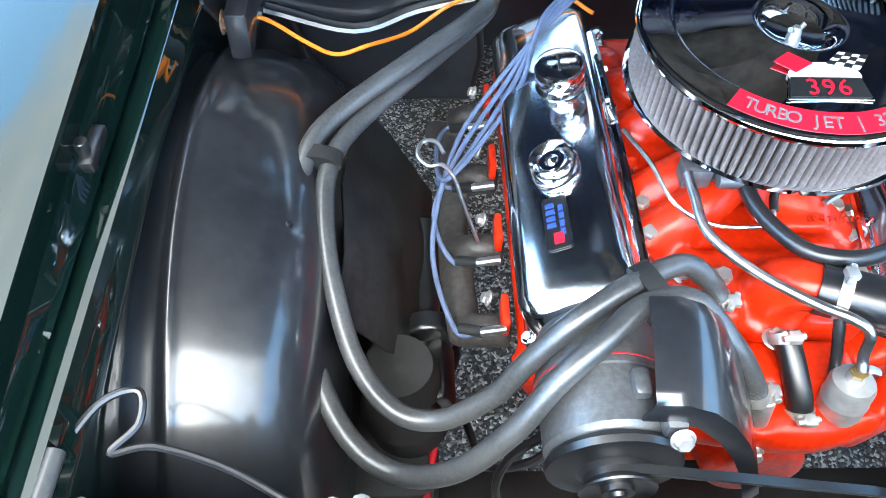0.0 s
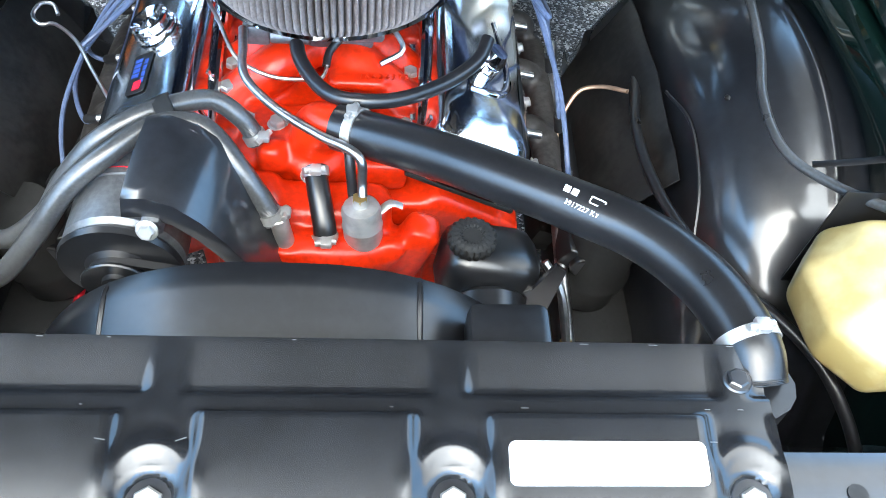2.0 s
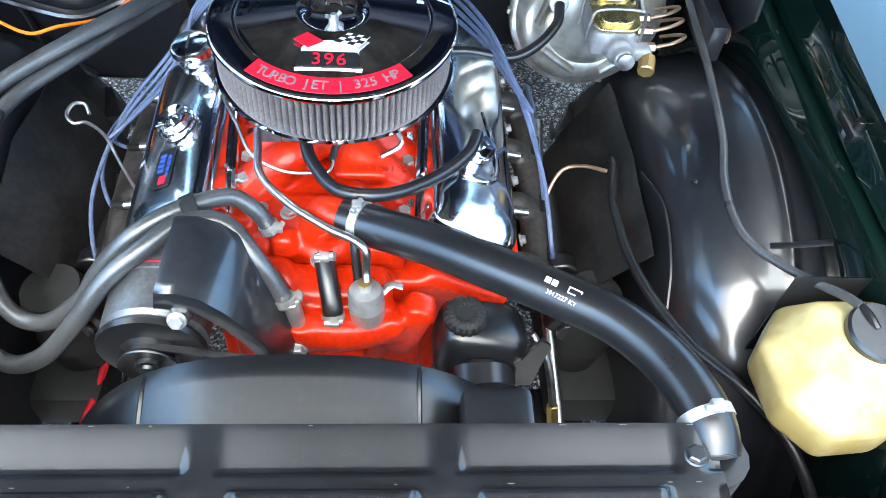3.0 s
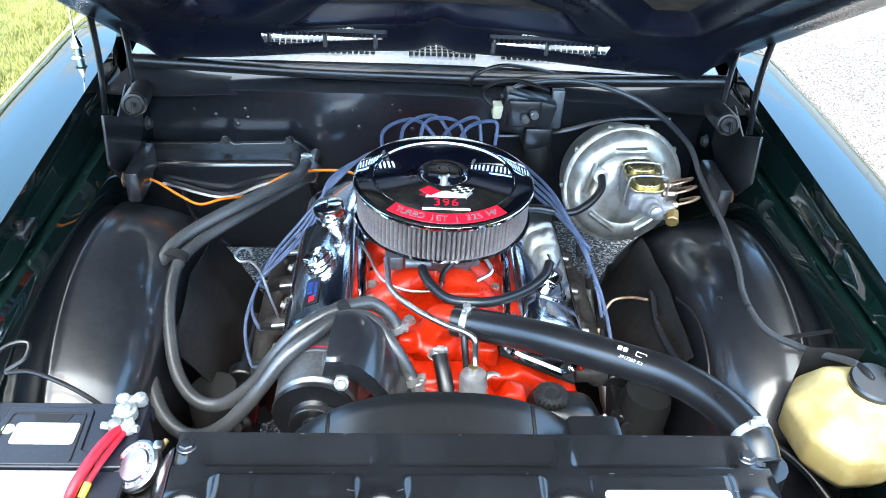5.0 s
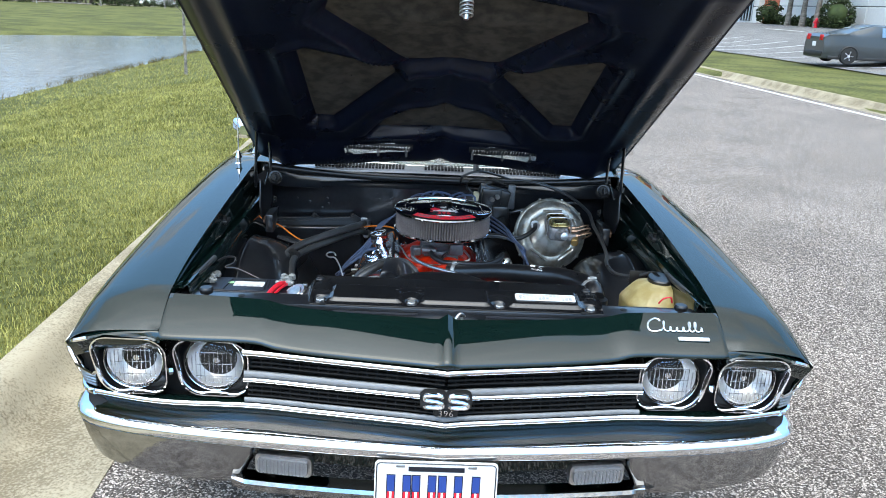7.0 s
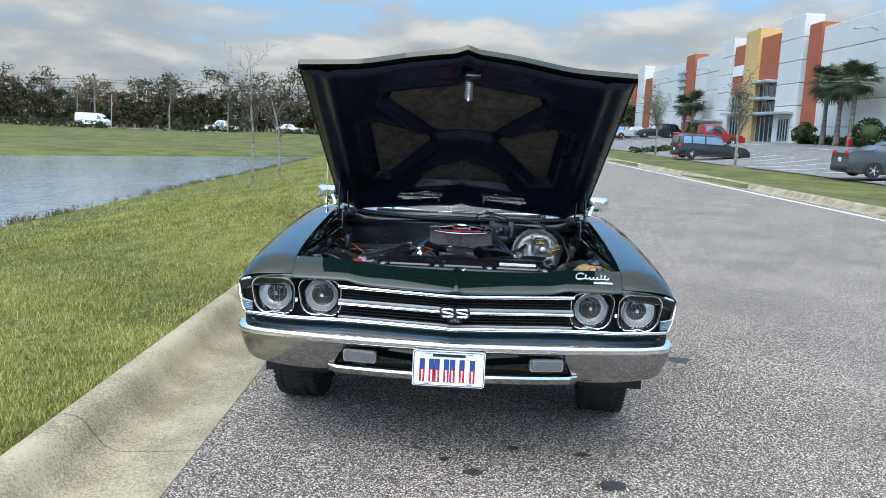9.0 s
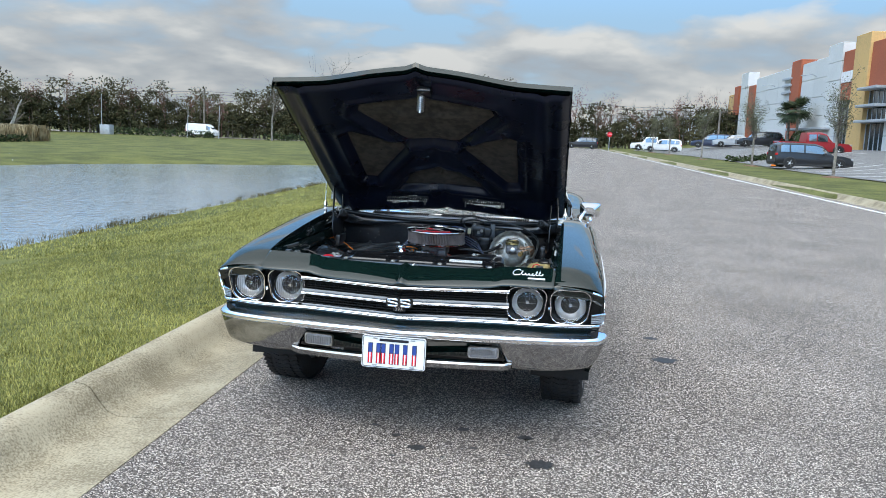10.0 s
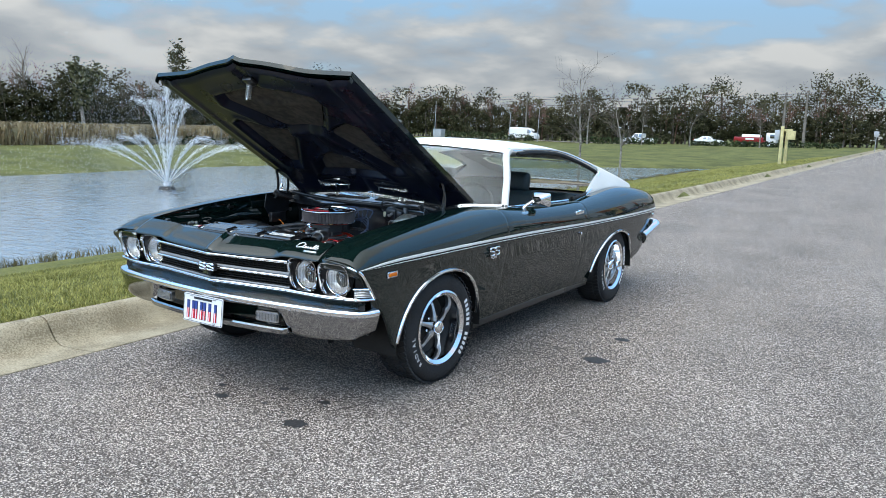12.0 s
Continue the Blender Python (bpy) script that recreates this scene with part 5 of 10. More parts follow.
for s in (-1, 1):
    bm = bmesh.new()
    ys = np.linspace(0.40, 1.42, 72)
    rows = [[(s * (x + 0.002 * noise.noise((x * 9, y * 6, s))), y, z + 0.0045 * noise.noise((x * 7, y * 4, 3 + s))) for x, z in inner_section(y)] for y in ys]
    quads(bm, rows)
    part("inner_fender", bm, M_BAY, bay, "black pressed inner fender with light dents", solid=0.003, angle=60)
    # painted ledge and gutter along the fender
    bm = bmesh.new()
    rows = []
    for y in np.linspace(0.24, 1.44, 40):
        xi, zi = top_in(y)
        w = 0.010 * noise.noise((y * 3, s, 0.5))
        rows.append([(s * (xi + 0.001), y, zi - 0.03), (s * (xi - 0.008), y, zi - 0.055), (s * (xi - 0.014), y, 0.882), (s * 0.738, y, 0.873), (s * 0.712, y, 0.871), (s * 0.702, y, 0.872), (s * 0.697, y, 0.879), (s * 0.691, y, 0.879), (s * 0.689, y, 0.868), (s * 0.687, y, 0.860), (s * (0.684 + w * 0.5), y, 0.848), (s * (0.682 + w * 0.5), y, 0.836), (s * (0.688 + w * 0.3), y, 0.822 + 0.5 * dome_drop(y)), (s * 0.704, y, 0.804 + dome_drop(y))])
    quads(bm, rows)
    part("fender_ledge", bm, M_PAINT, bay, "dark green fender ledge", solid=0.003)
    for y in (0.42, 0.75, 1.05, 1.28):
        hex_bolt((s * 0.700, y, 0.868), r=0.008, h=0.006, mat=M_BAY, parent=bay, name="fender_bolt")
    # adjuster brackets and clips on the ledge
    bm = bmesh.new()
    box(bm, (s * 0.725, 0.80, 0.905), (0.03, 0.055, 0.014), 0.003)
    cyl(bm, (s * 0.722, 0.79, 0.88), (s * 0.722, 0.79, 0.925), 0.007)
    part("hood_stop", bm, M_SATIN, bay)
    bm = bmesh.new()
    tube(bm, [(s * 0.612, 0.676, 0.793), (s * 0.64, 0.668, 0.806), (s * 0.682, 0.658, 0.826)], 0.006, 6, 5, flat=0.35)
    part("wire_clip", bm, M_SATIN, bay) if s > 0 else bm.free()
    bm = bmesh.new()
    tube(bm, [(s * 0.686, 0.505, 0.872), (s * 0.690, 0.42, 0.873), (s * 0.698, 0.33, 0.873)], 0.0085, 10, 4)
    part("ledge_seal", bm, M_HOSE, bay, "grey rubber seal along the fender ledge")
    # studs on the panel
    for x, y, z in ((0.622, 0.985, 0.783), (0.620, 0.960, 0.788), (0.615, 0.884, 0.794), (0.60, 1.03, 0.768), (0.55, 0.82, 0.764)):
        bm = bmesh.new()
        lathe(bm, [(0.005, 0), (0.005, 0.003), (0.002, 0.005), (0, 0.005)], (s * x, y, z), (0, 0, 1), 8)
        part("panel_stud", bm, M_SATIN, bay)
    # rubber splash flap, control arm, frame rail
    bm = bmesh.new()
    rows = []
    for t in np.linspace(0, 1, 9):
        y = 0.74 + 0.40 * t
        rows.append([(s * (0.492 - 0.115 * k - 0.012 * noise.noise((t * 3, k * 3, s))), y + 0.03 * k * (1 - 2 * t), 0.700 - 0.03 * abs(t - 0.5) - 0.19 * k) for k in np.linspace(0, 1, 8)])
    quads(bm, rows)
    part("splash_flap", bm, M_MUD, bay, "dusty black rubber splash flap", solid=0.004)
    bm = bmesh.new()
    box(bm, (s * 0.40, 0.76, 0.51), (0.10, 0.10, 0.05), 0.015, Euler((0, s * radians(25), 0)).to_matrix())
    cyl(bm, (s * 0.39, 0.70, 0.52), (s * 0.39, 1.02, 0.52), 0.022)
    cyl(bm, (s * 0.385, 0.80, 0.535), (s * 0.385, 0.835, 0.53), 0.035)
    part("control_arm", bm, M_SATIN, bay, bevel=0.003)
    bm = bmesh.new()
    box(bm, (s * 0.525, 0.80, 0.40), (0.07, 1.10, 0.12), 0.01)
    part("frame_rail", bm, M_FLAT, bay)
    bm = bmesh.new()
    box(bm, (s * 0.445, 0.86, 0.375), (0.15, 0.46, 0.09), 0.02)
    part("frame_bracket", bm, M_FLAT, bay, "black pressed frame bracket")
    bm = bmesh.new()
    box(bm, (s * 0.385, 0.98, 0.40), (0.10, 0.30, 0.06), 0.02, Euler((0, s * radians(18), 0)).to_matrix())
    part("frame_gusset", bm, M_FLAT, bay)
    bm = bmesh.new()
    lathe(bm, [(0.05, 0.0), (0.056, 0.004), (0.056, 0.05), (0.062, 0.056), (0.062, 0.066), (0.055, 0.075), (0.050, 0.15), (0.045, 0.165), (0.0, 0.168)], (s * 0.41, 0.74, 0.42), (s * 0.1, 0, 1), 24)
    part("spring_tower", bm, M_FLAT, bay, "black tower over the coil spring")

bm = bmesh.new()
box(bm, (0, 0.66, 0.28), (0.9, 0.10, 0.10), 0.02)
part("crossmember", bm, M_FLAT, bay)

# firewall and cowl
bm = bmesh.new()
rows = []
for x in np.linspace(-0.73, 0.73, 41):
    b = 0.02 * (x / 0.73) ** 2
    rows.append([(x, 1.46 + 0.004 * noise.noise((x * 6, 1, 0)), 0.52), (x, 1.43, 0.62), (x, 1.425 + 0.003 * noise.noise((x * 9, 4, 0)), 0.86), (x, 1.425 - b, 0.895), (x, 1.436 - b, 0.906), (x, 1.45, 0.915), (x, 1.49, 0.925), (x, 1.50, 0.945)])
quads(bm, rows)
part("firewall", bm, M_BAY, bay, "black dimpled firewall", solid=0.004)
rf = random.Random(11)
for k in range(16):
    x, z = rf.uniform(-0.6, 0.2), rf.uniform(0.80, 0.885)
    bm = bmesh.new()
    lathe(bm, [(0.006, 0), (0.006, 0.003), (0.003, 0.005), (0, 0.005)], (x, 1.427, z), (0, -1, 0), 8)
    part("firewall_plug", bm, M_SATIN, bay)
bm = bmesh.new()
quads(bm, [[(x, y, z - 0.015 * (x / 0.73) ** 2) for x in np.linspace(-0.73, 0.73, 21)] for y, z in ((1.49, 0.948), (1.52, 0.956), (1.56, 0.962), (1.62, 0.962), (1.66, 0.955))])
M_COWL = material("cowl_grey_paint", (0.10, 0.108, 0.122), 0.30, 0, 0.25, 90, 8, 0.03, coat=1.0, coat_ior=1.6, coat_rough=0.08)
cowl = part("cowl_panel", bm, M_COWL, bay, "grey-blue cowl panel with vent grids", solid=0.003)
for x0, x1 in ((-0.52, -0.14), (-0.06, 0.11), (0.17, 0.52)):
    bm = bmesh.new()
    n = int((x1 - x0) / 0.014)
    for k in range(n):
        for r in range(4):
            box(bm, (x0 + (k + 0.5) * (x1 - x0) / n, 1.525 + r * 0.014, 0.9625 + 0.002 * r - 0.015 * ((x0 + x1) / 1.46) ** 2), (0.0095, 0.010, 0.008))
    tagged(part("vent_grid", bm, M_FLAT, cowl, smooth=False), kind="stuff")
bm = bmesh.new()
tube(bm, [(x, 1.452 - 0.07 * (x / 0.7) ** 4, 0.932 + 0.045 * (abs(x) / 0.7) ** 3) for x in np.linspace(-0.70, 0.70, 15)], 0.015, 10, 3)
part("cowl_seal", bm, M_RUBBER, bay, "black rubber cowl seal")
for s in (-1, 1):
    bm = bmesh.new()
    quads(bm, [[(s * x, y, z) for x, y, z in r] for r in ([(0.74, 1.30, 0.93), (0.70, 1.44, 0.955)], [(0.62, 1.36, 0.90), (0.56, 1.44, 0.925)], [(0.46, 1.42, 0.885), (0.40, 1.46, 0.905)])])
    part("cowl_gusset", bm, M_BAY, bay, solid=0.004)
# wiper arms resting at the screen's foot
for x0, x1 in ((-0.42, -0.02), (0.16, 0.55)):
    bm = bmesh.new()
    tube(bm, [(x0, 1.545, 0.985), ((x0 + x1) / 2, 1.56, 1.0), (x1, 1.585, 0.985)], 0.005, 6, 4, flat=0.6)
    cyl(bm, (x0, 1.545, 0.955), (x0, 1.545, 0.99), 0.012, n=12)
    part("wiper_arm", bm, M_STEEL, car)

# heater box
hb = thing("heater_box", "black heater housing with ribbed lid on the firewall", "heater", at=(-0.5, 1.40, 0.64))
bm = bmesh.new()
prof = [(-0.725, 0.50), (-0.30, 0.50), (-0.285, 0.60), (-0.30, 0.735), (-0.33, 0.76), (-0.70, 0.745), (-0.735, 0.66)]
prism(bm, [(x + 0.5, z - 0.64) for x, z in prof], 0.10, Matrix(((1, 0, 0, 0), (0, 0, -1, 0.02), (0, 1, 0, 0), (0, 0, 0, 1))))
part("housing", bm, M_BAY, hb, bevel=0.012)
bm = bmesh.new()
prism(bm, [(x + 0.5, z - 0.64) for x, z in [(-0.745, 0.735), (-0.70, 0.762), (-0.52, 0.768), (-0.50, 0.782), (-0.48, 0.768), (-0.36, 0.775), (-0.345, 0.79), (-0.32, 0.775), (-0.285, 0.745), (-0.272, 0.68), (-0.30, 0.70), (-0.32, 0.73), (-0.70, 0.725)]], 0.012, Matrix(((1, 0, 0, 0), (0, 0, -1, 0.0), (0, 1, 0, 0), (0, 0, 0, 1))))
part("flange", bm, M_SATIN, hb, bevel=0.003)
bm = bmesh.new()
tube(bm, [(-0.14, -0.088, 0.06), (0.0, -0.098, 0.03), (0.1, -0.092, 0.065), (0.19, -0.085, 0.085)], 0.012, 8, 5, flat=0.6)
tube(bm, [(-0.10, -0.09, 0.05), (-0.07, -0.095, -0.05), (0.0, -0.09, -0.12)], 0.010, 8, 5, flat=0.6)
part("housing_rib", bm, M_BAY, hb)
for x, z in ((-0.50, 0.778), (-0.345, 0.782), (-0.29, 0.66)):
    hex_bolt((x + 0.5, -0.012, z - 0.64), (0, -1, 0), 0.008, 0.008, M_IRON, hb)
for z in (0.775, 0.735):
    bm = bmesh.new()
    cyl(bm, (0.22, -0.03, z - 0.655), (0.215, -0.10, z - 0.65), 0.011)
    part("pipe_stub", bm, M_STEEL, hb)


# hood hinges with springs
def hinge(s):
    h = thing("hood_hinge", "black hood hinge with coil spring and curved arms", "hinge", "hood hinges", at=(s * 0.66, 1.15, 0.85))
    off = Vector((-s * 0.66, -1.15, -0.85))
    bm = bmesh.new()
    pl = [(0.0, 0.0), (0.10, -0.02), (0.19, 0.03), (0.20, 0.12), (0.13, 0.155), (0.05, 0.12), (-0.03, 0.16), (-0.05, 0.06)]
    prism(bm, [(a - 0.05, b - 0.02) for a, b in pl], 0.006, Matrix(((0, 0, 1, -s * 0.0), (1, 0, 0, 0.0), (0, 1, 0, 0.0), (0, 0, 0, 1))))
    part("base_plate", bm, M_BAY, h, bevel=0.002)
    for dx, p in ((0.012, [(0.70, 1.20, 0.93), (0.705, 1.235, 1.02), (0.70, 1.225, 1.10), (0.69, 1.19, 1.185)]), (-0.008, [(0.655, 1.27, 0.95), (0.66, 1.29, 1.04), (0.662, 1.285, 1.11), (0.66, 1.27, 1.16)])):
        bm = bmesh.new()
        tube(bm, [Vector((s * x, y, z)) + off for x, y, z in p], 0.012, 8, 6, flat=0.45)
        part("hinge_arm", bm, M_BAY, h)
    bm = bmesh.new()
    a, b = Vector((s * 0.61, 1.12, 0.99)) + off, Vector((s * 0.66, 1.36, 0.93)) + off
    u, v, d = basis(b - a)
    L = (b - a).length * 0.72
    tube(bm, [a + d * (L * k / 150) + u * (0.021 * math.cos(k * 0.86)) + v * (0.021 * math.sin(k * 0.86)) for k in range(151)], 0.0042, 6, 2)
    part("spring", bm, M_SATIN, h, "black coil spring")
    bm = bmesh.new()
    cyl(bm, a, a + d * L, 0.0175)
    part("spring_core", bm, M_FLAT, h)
    for hook in ([a, a - d * 0.02 + v * 0.006, a - d * 0.035 - v * 0.012], [a + d * L, b]):
        bm = bmesh.new()
        tube(bm, hook, 0.0045, 6, 4)
        part("spring_hook", bm, M_SATIN, h)
    for y, z in ((1.10, 0.83), (1.30, 0.86), (1.20, 0.96)):
        hex_bolt(Vector((s * 0.652, y, z)) + off, (-s, 0, 0), 0.012, 0.012, M_RUST if y < 1.2 else M_IRON, h)
    bm = bmesh.new()
    box(bm, (-s * 0.03, 0.0, -0.03), (0.03, 0.14, 0.07), 0.006)
    part("hinge_foot", bm, M_BAY, h, "worn black foot")


hinge(-1)
hinge(1)

# radiator support, cover plate, radiator
bm = bmesh.new()
quads(bm, [[(x, y, z) for x in np.linspace(-0.76, 0.76, 31)] for y, z in ((0.33, 0.36), (0.30, 0.55), (0.285, 0.80), (0.28, 0.850), (0.262, 0.853), (0.235, 0.853), (0.205, 0.850), (0.20, 0.835), (0.205, 0.80), (0.22, 0.795))])
support = part("radiator_support", bm, M_BAY, bay, "black radiator support panel", solid=0.003)
for x, y in ((-0.55, 0.243), (0.487, 0.243), (-0.33, 0.206), (0.37, 0.206), (-0.62, 0.21)):
    bm = bmesh.new()
    lathe(bm, [(0.009, 0), (0.009, 0.0015), (0, 0.0015)], (x, y, 0.8545), (0, 0, 1), 16)
    part("panel_hole", bm, M_FLAT, support)
bm = bmesh.new()
tube(bm, [(0.60, 0.30, 0.856), (0.612, 0.295, 0.873), (0.632, 0.298, 0.875), (0.64, 0.305, 0.857)], 0.0025, 6, 5)
tagged(part("wire_stub", bm, M_RED), "short loop of red wire behind the radiator support", "wire")
for s in (-1, 1):
    bm = bmesh.new()
    cyl(bm, (s * 0.64, 0.232, 0.852), (s * 0.64, 0.232, 0.866), 0.007)
    lathe(bm, [(0.016, 0.0), (0.018, 0.004), (0.018, 0.012), (0.015, 0.016), (0, 0.016)], (s * 0.64, 0.232, 0.864), (0, 0, 1), 20)
    part("hood_bumper", bm, M_RUBBER, support)
# condenser core seen before the support
for x0, x1 in ((-0.30, -0.075), (0.105, 0.345)):
    for k in range(7):
        bm = bmesh.new()
        box(bm, ((x0 + x1) / 2, 0.188, 0.796 + k * 0.0075), (x1 - x0, 0.012, 0.0032), 0.0012)
        part("core_bar", bm, M_BATT, bay, smooth=False)
bm = bmesh.new()
quads(bm, [[(-0.45, 0.19, 0.50), (0.45, 0.19, 0.50)], [(-0.45, 0.19, 0.82), (0.45, 0.19, 0.82)]])
part("core", bm, M_FLAT, bay)
# latch tower
bm = bmesh.new()
prism(bm, [(-0.095, -0.06), (0.095, -0.06), (0.085, 0.04), (0.03, 0.045), (-0.03, 0.045), (-0.085, 0.04)], 0.05, Matrix(((1, 0, 0, 0.0), (0, 0, -1, 0.205), (0, 1, 0, 0.79), (0, 0, 0, 1))))
box(bm, (0.0, 0.17, 0.70), (0.10, 0.05, 0.12), 0.01)
lt2 = part("hood_latch", bm, M_BAY, bay, bevel=0.005)
for x, w, y0, h in ((-0.045, 0.05, 0.150, 0.060), (0.062, 0.030, 0.146, 0.072)):
    bm = bmesh.new()
    prism(bm, [(-w / 2, -h / 2), (w / 2, -h / 2), (w / 2, h * 0.28), (w * 0.3, h / 2), (-w * 0.3, h / 2), (-w / 2, h * 0.28)], 0.005, Matrix(((1, 0, 0, x), (0, 0, -1, y0), (0, 1, 0, 0.812), (0, 0, 0, 1))))
    part("latch_bracket", bm, M_BATT, lt2, bevel=0.002)
bm = bmesh.new()
tube(bm, [(0.012, 0.140, 0.775), (0.014, 0.138, 0.81), (0.020, 0.142, 0.845), (0.034, 0.150, 0.862), (0.046, 0.158, 0.852)], 0.0045, 8, 5)
part("latch_hook", bm, M_STEEL, lt2)
bm = bmesh.new()
box(bm, (0.038, 0.142, 0.812), (0.008, 0.016, 0.085), 0.002)
part("latch_lever", bm, M_STEEL, lt2)
for x in (-0.075, 0.0, 0.075):
    hex_bolt((x, 0.153, 0.825), (0, -1, 0), 0.010, 0.008, M_BAY, lt2)


def plate_z(y):
    return cv(y, (0.215, 0.855), (0.30, 0.868), (0.335, 0.871), (0.375, 0.876))


cover = thing("radiator_cover", "black ribbed radiator cover plate with white paper label", "cover plate", at=(0.03, 0.31, 0.87))
bm = bmesh.new()
rows = []
BX = (-0.339, -0.094, 0.145, 0.395)
for y in np.linspace(0.213, 0.373, 48):
    row = []
    for x in np.linspace(-0.365, 0.425, 150):
        z = plate_z(y)
        d = min(abs(x - b) for b in BX)
        # raised front panels between the bolts
        front = min(1, max(0, (d - 0.028) / 0.008)) * min(1, max(0, (y - 0.222) / 0.008)) * min(1, max(0, (0.308 - y) / 0.004))
        z += 0.010 * front
        # sunken rear panels
        rear = min(1, max(0, (d - 0.012) / 0.006)) * min(1, max(0, (y - 0.322) / 0.005)) * min(1, max(0, (0.372 - y) / 0.045))
        z -= 0.006 * rear
        # bolt pads
        z -= 0.012 * min(1, max(0, (0.020 - math.hypot(x - b0, (y - 0.238) * 0.9)) / 0.006)) if (b0 := min(BX, key=lambda q: abs(q - x))) is not None else 0
        z += 0.004 * math.exp(-((math.hypot(x - b0, (y - 0.25)) - 0.030) / 0.008) ** 2) * (y > 0.225)
        row.append((x - 0.03, y - 0.31, z - 0.87))
    rows.append(row)
rows.append([(x, 0.0655, z - 0.035) for x, _, z in rows[-1]])
rows.insert(0, [(x, y - 0.001, z - 0.006) for x, y, z in rows[0]])
quads(bm, rows)
part("plate", bm, M_PLATE, cover, angle=70)
bm = bmesh.new()
quads(bm, [[(-0.397 - dx, y - 0.31, plate_z(y) - 0.872 - dz) for dx, dz in ((0.0, 0.0), (0.006, 0.006), (0.022, 0.030), (0.040, 0.075), (0.044, 0.12))] for y in np.linspace(0.226, 0.350, 9)])
part("end_flange", bm, M_PLATE, cover, solid=0.002)
for b in BX:
    hex_bolt((b - 0.03, 0.238 - 0.31, plate_z(0.238) - 0.87 - 0.010), (0, -0.15, 1), 0.012, 0.011, M_ZINC, cover)
bm = bmesh.new()
m = Matrix.Translation((0.272 - 0.03, 0.262 - 0.31, 0.8735 - 0.87)) @ Euler((radians(8.7), 0, 0)).to_matrix().to_4x4()
prism(bm, rounded(0.165, 0.036, 0.006, 4), 0.0015, m)
part("paper_label", bm, M_LABEL, cover, "white paper label with rows of small print")
bm = bmesh.new()
for r in range(5):
    for k in range(14):
        if (r * 7 + k * 5) % 6:
            box(bm, m @ Vector((-0.068 + k * 0.0105, 0.012 - r * 0.006, 0.0018)), (0.008, 0.0014, 0.0006), 0, m.to_3x3())
tagged(part("label_print", bm, M_PRINT, cover, smooth=False), kind="stuff")
rsx = random.Random(2)
for k in range(22):
    bm = bmesh.new()
    y = rsx.choice((0.312, 0.312, 0.371, 0.345, 0.28))
    x, L = rsx.uniform(-0.33, 0.40), rsx.uniform(0.002, 0.009)
    box(bm, (x - 0.03, y - 0.31, plate_z(y) + (0.0105 if y == 0.28 else 0.0005 if y != 0.345 else -0.0055) - 0.87), (L, 0.0006, 0.0006), 0, Euler((0.1, 0, rsx.uniform(-0.4, 0.4) if y in (0.345, 0.28) else 0)).to_matrix())
    part("scratch", bm, M_ALU, cover)
for x, y in ((-0.352, 0.352), (0.40, 0.340)):
    hex_bolt((x - 0.03, y - 0.31, plate_z(y) - 0.872), (0, 0, 1), 0.010, 0.007, M_BAY, cover, name="screw")

rad = thing("radiator", "black radiator with side tanks behind the cover plate", "radiator", at=(-0.012, 0.345, 0.61))
bm = bmesh.new()
box(bm, (0.03, 0.0, 0.0), (0.78, 0.06, 0.48), 0.01)
part("core", bm, M_FLAT, rad)
for x in (-0.40, 0.435):
    bm = bmesh.new()
    tube(bm, [(x, 0.0, -0.24), (x, 0.0, 0.12), (x, 0.005, 0.16 if x < 0 else 0.235)], 0.038, 16, 6, flat=1.2)
    part("side_tank", bm, M_SATIN, rad)
bm = bmesh.new()
box(bm, (-0.395, 0.012, 0.165), (0.075, 0.085, 0.05), 0.018)
part("filler_block", bm, M_SATIN, rad)
bm = bmesh.new()
d = Vector((-0.42, -0.30, 0.85)).normalized()
o = Vector((-0.410, 0.016, 0.206))
lathe(bm, [(0.022, -0.02), (0.022, 0.0)], o, d, 24)
part("filler_neck", bm, M_BRASS, rad)
bm = bmesh.new()
lathe(bm, [(0.034, 0.0), (0.036, 0.004), (0.036, 0.012), (0.032, 0.015), (0.024, 0.014), (0.022, 0.017), (0.012, 0.018), (0.0, 0.018)], o, d, 32)
u, v, w = basis(d)
box(bm, o + d * 0.008 + v * 0.038, (0.014, 0.014, 0.010), 0.003)
box(bm, o + d * 0.008 - v * 0.038, (0.014, 0.014, 0.010), 0.003)
rc = part("radiator_cap", bm, M_STEEL, rad, "chrome pressure cap")
bm = bmesh.new()
for k in range(16):
    a = 2 * math.pi * k / 16
    box(bm, o + d * 0.0158 + u * (0.027 * math.cos(a)) + v * (0.027 * math.sin(a)), (0.0018, 0.0018, 0.0008))
part("cap_print", bm, M_REDP, rc, smooth=False)
bm = bmesh.new()
cyl(bm, o + u * 0.0 - d * 0.008, o - d * 0.008 + Vector((0.02, 0.045, 0.01)), 0.0045)
part("overflow_stub", bm, M_BRASS, rad)

shroud = thing("fan_shroud", "satin black plastic fan shroud arching behind the radiator", "fan shroud", at=(-0.01, 0.402, 0.643))
bm = bmesh.new()
rows = []
for x in np.linspace(-0.34, 0.34, 49):
    zt = cv(abs(x), (0, 0.232), (0.06, 0.229), (0.12, 0.214), (0.17, 0.188), (0.22, 0.142), (0.27, 0.065), (0.34, -0.1))
    zf = zt - 0.028
    rows.append([(x, -0.062, zf), (x, -0.05, zf + (zt - zf) * 0.15), (x, -0.01, zf + (zt - zf) * 0.5), (x, 0.025, zt + (zf - zt) * 0.1), (x, 0.036, zt), (x, 0.052, zt - 0.004), (x, 0.056, zt - 0.02), (x, 0.05, zt - 0.05)])
quads(bm, rows)
part("shell", bm, M_SATIN, shroud, solid=0.003)
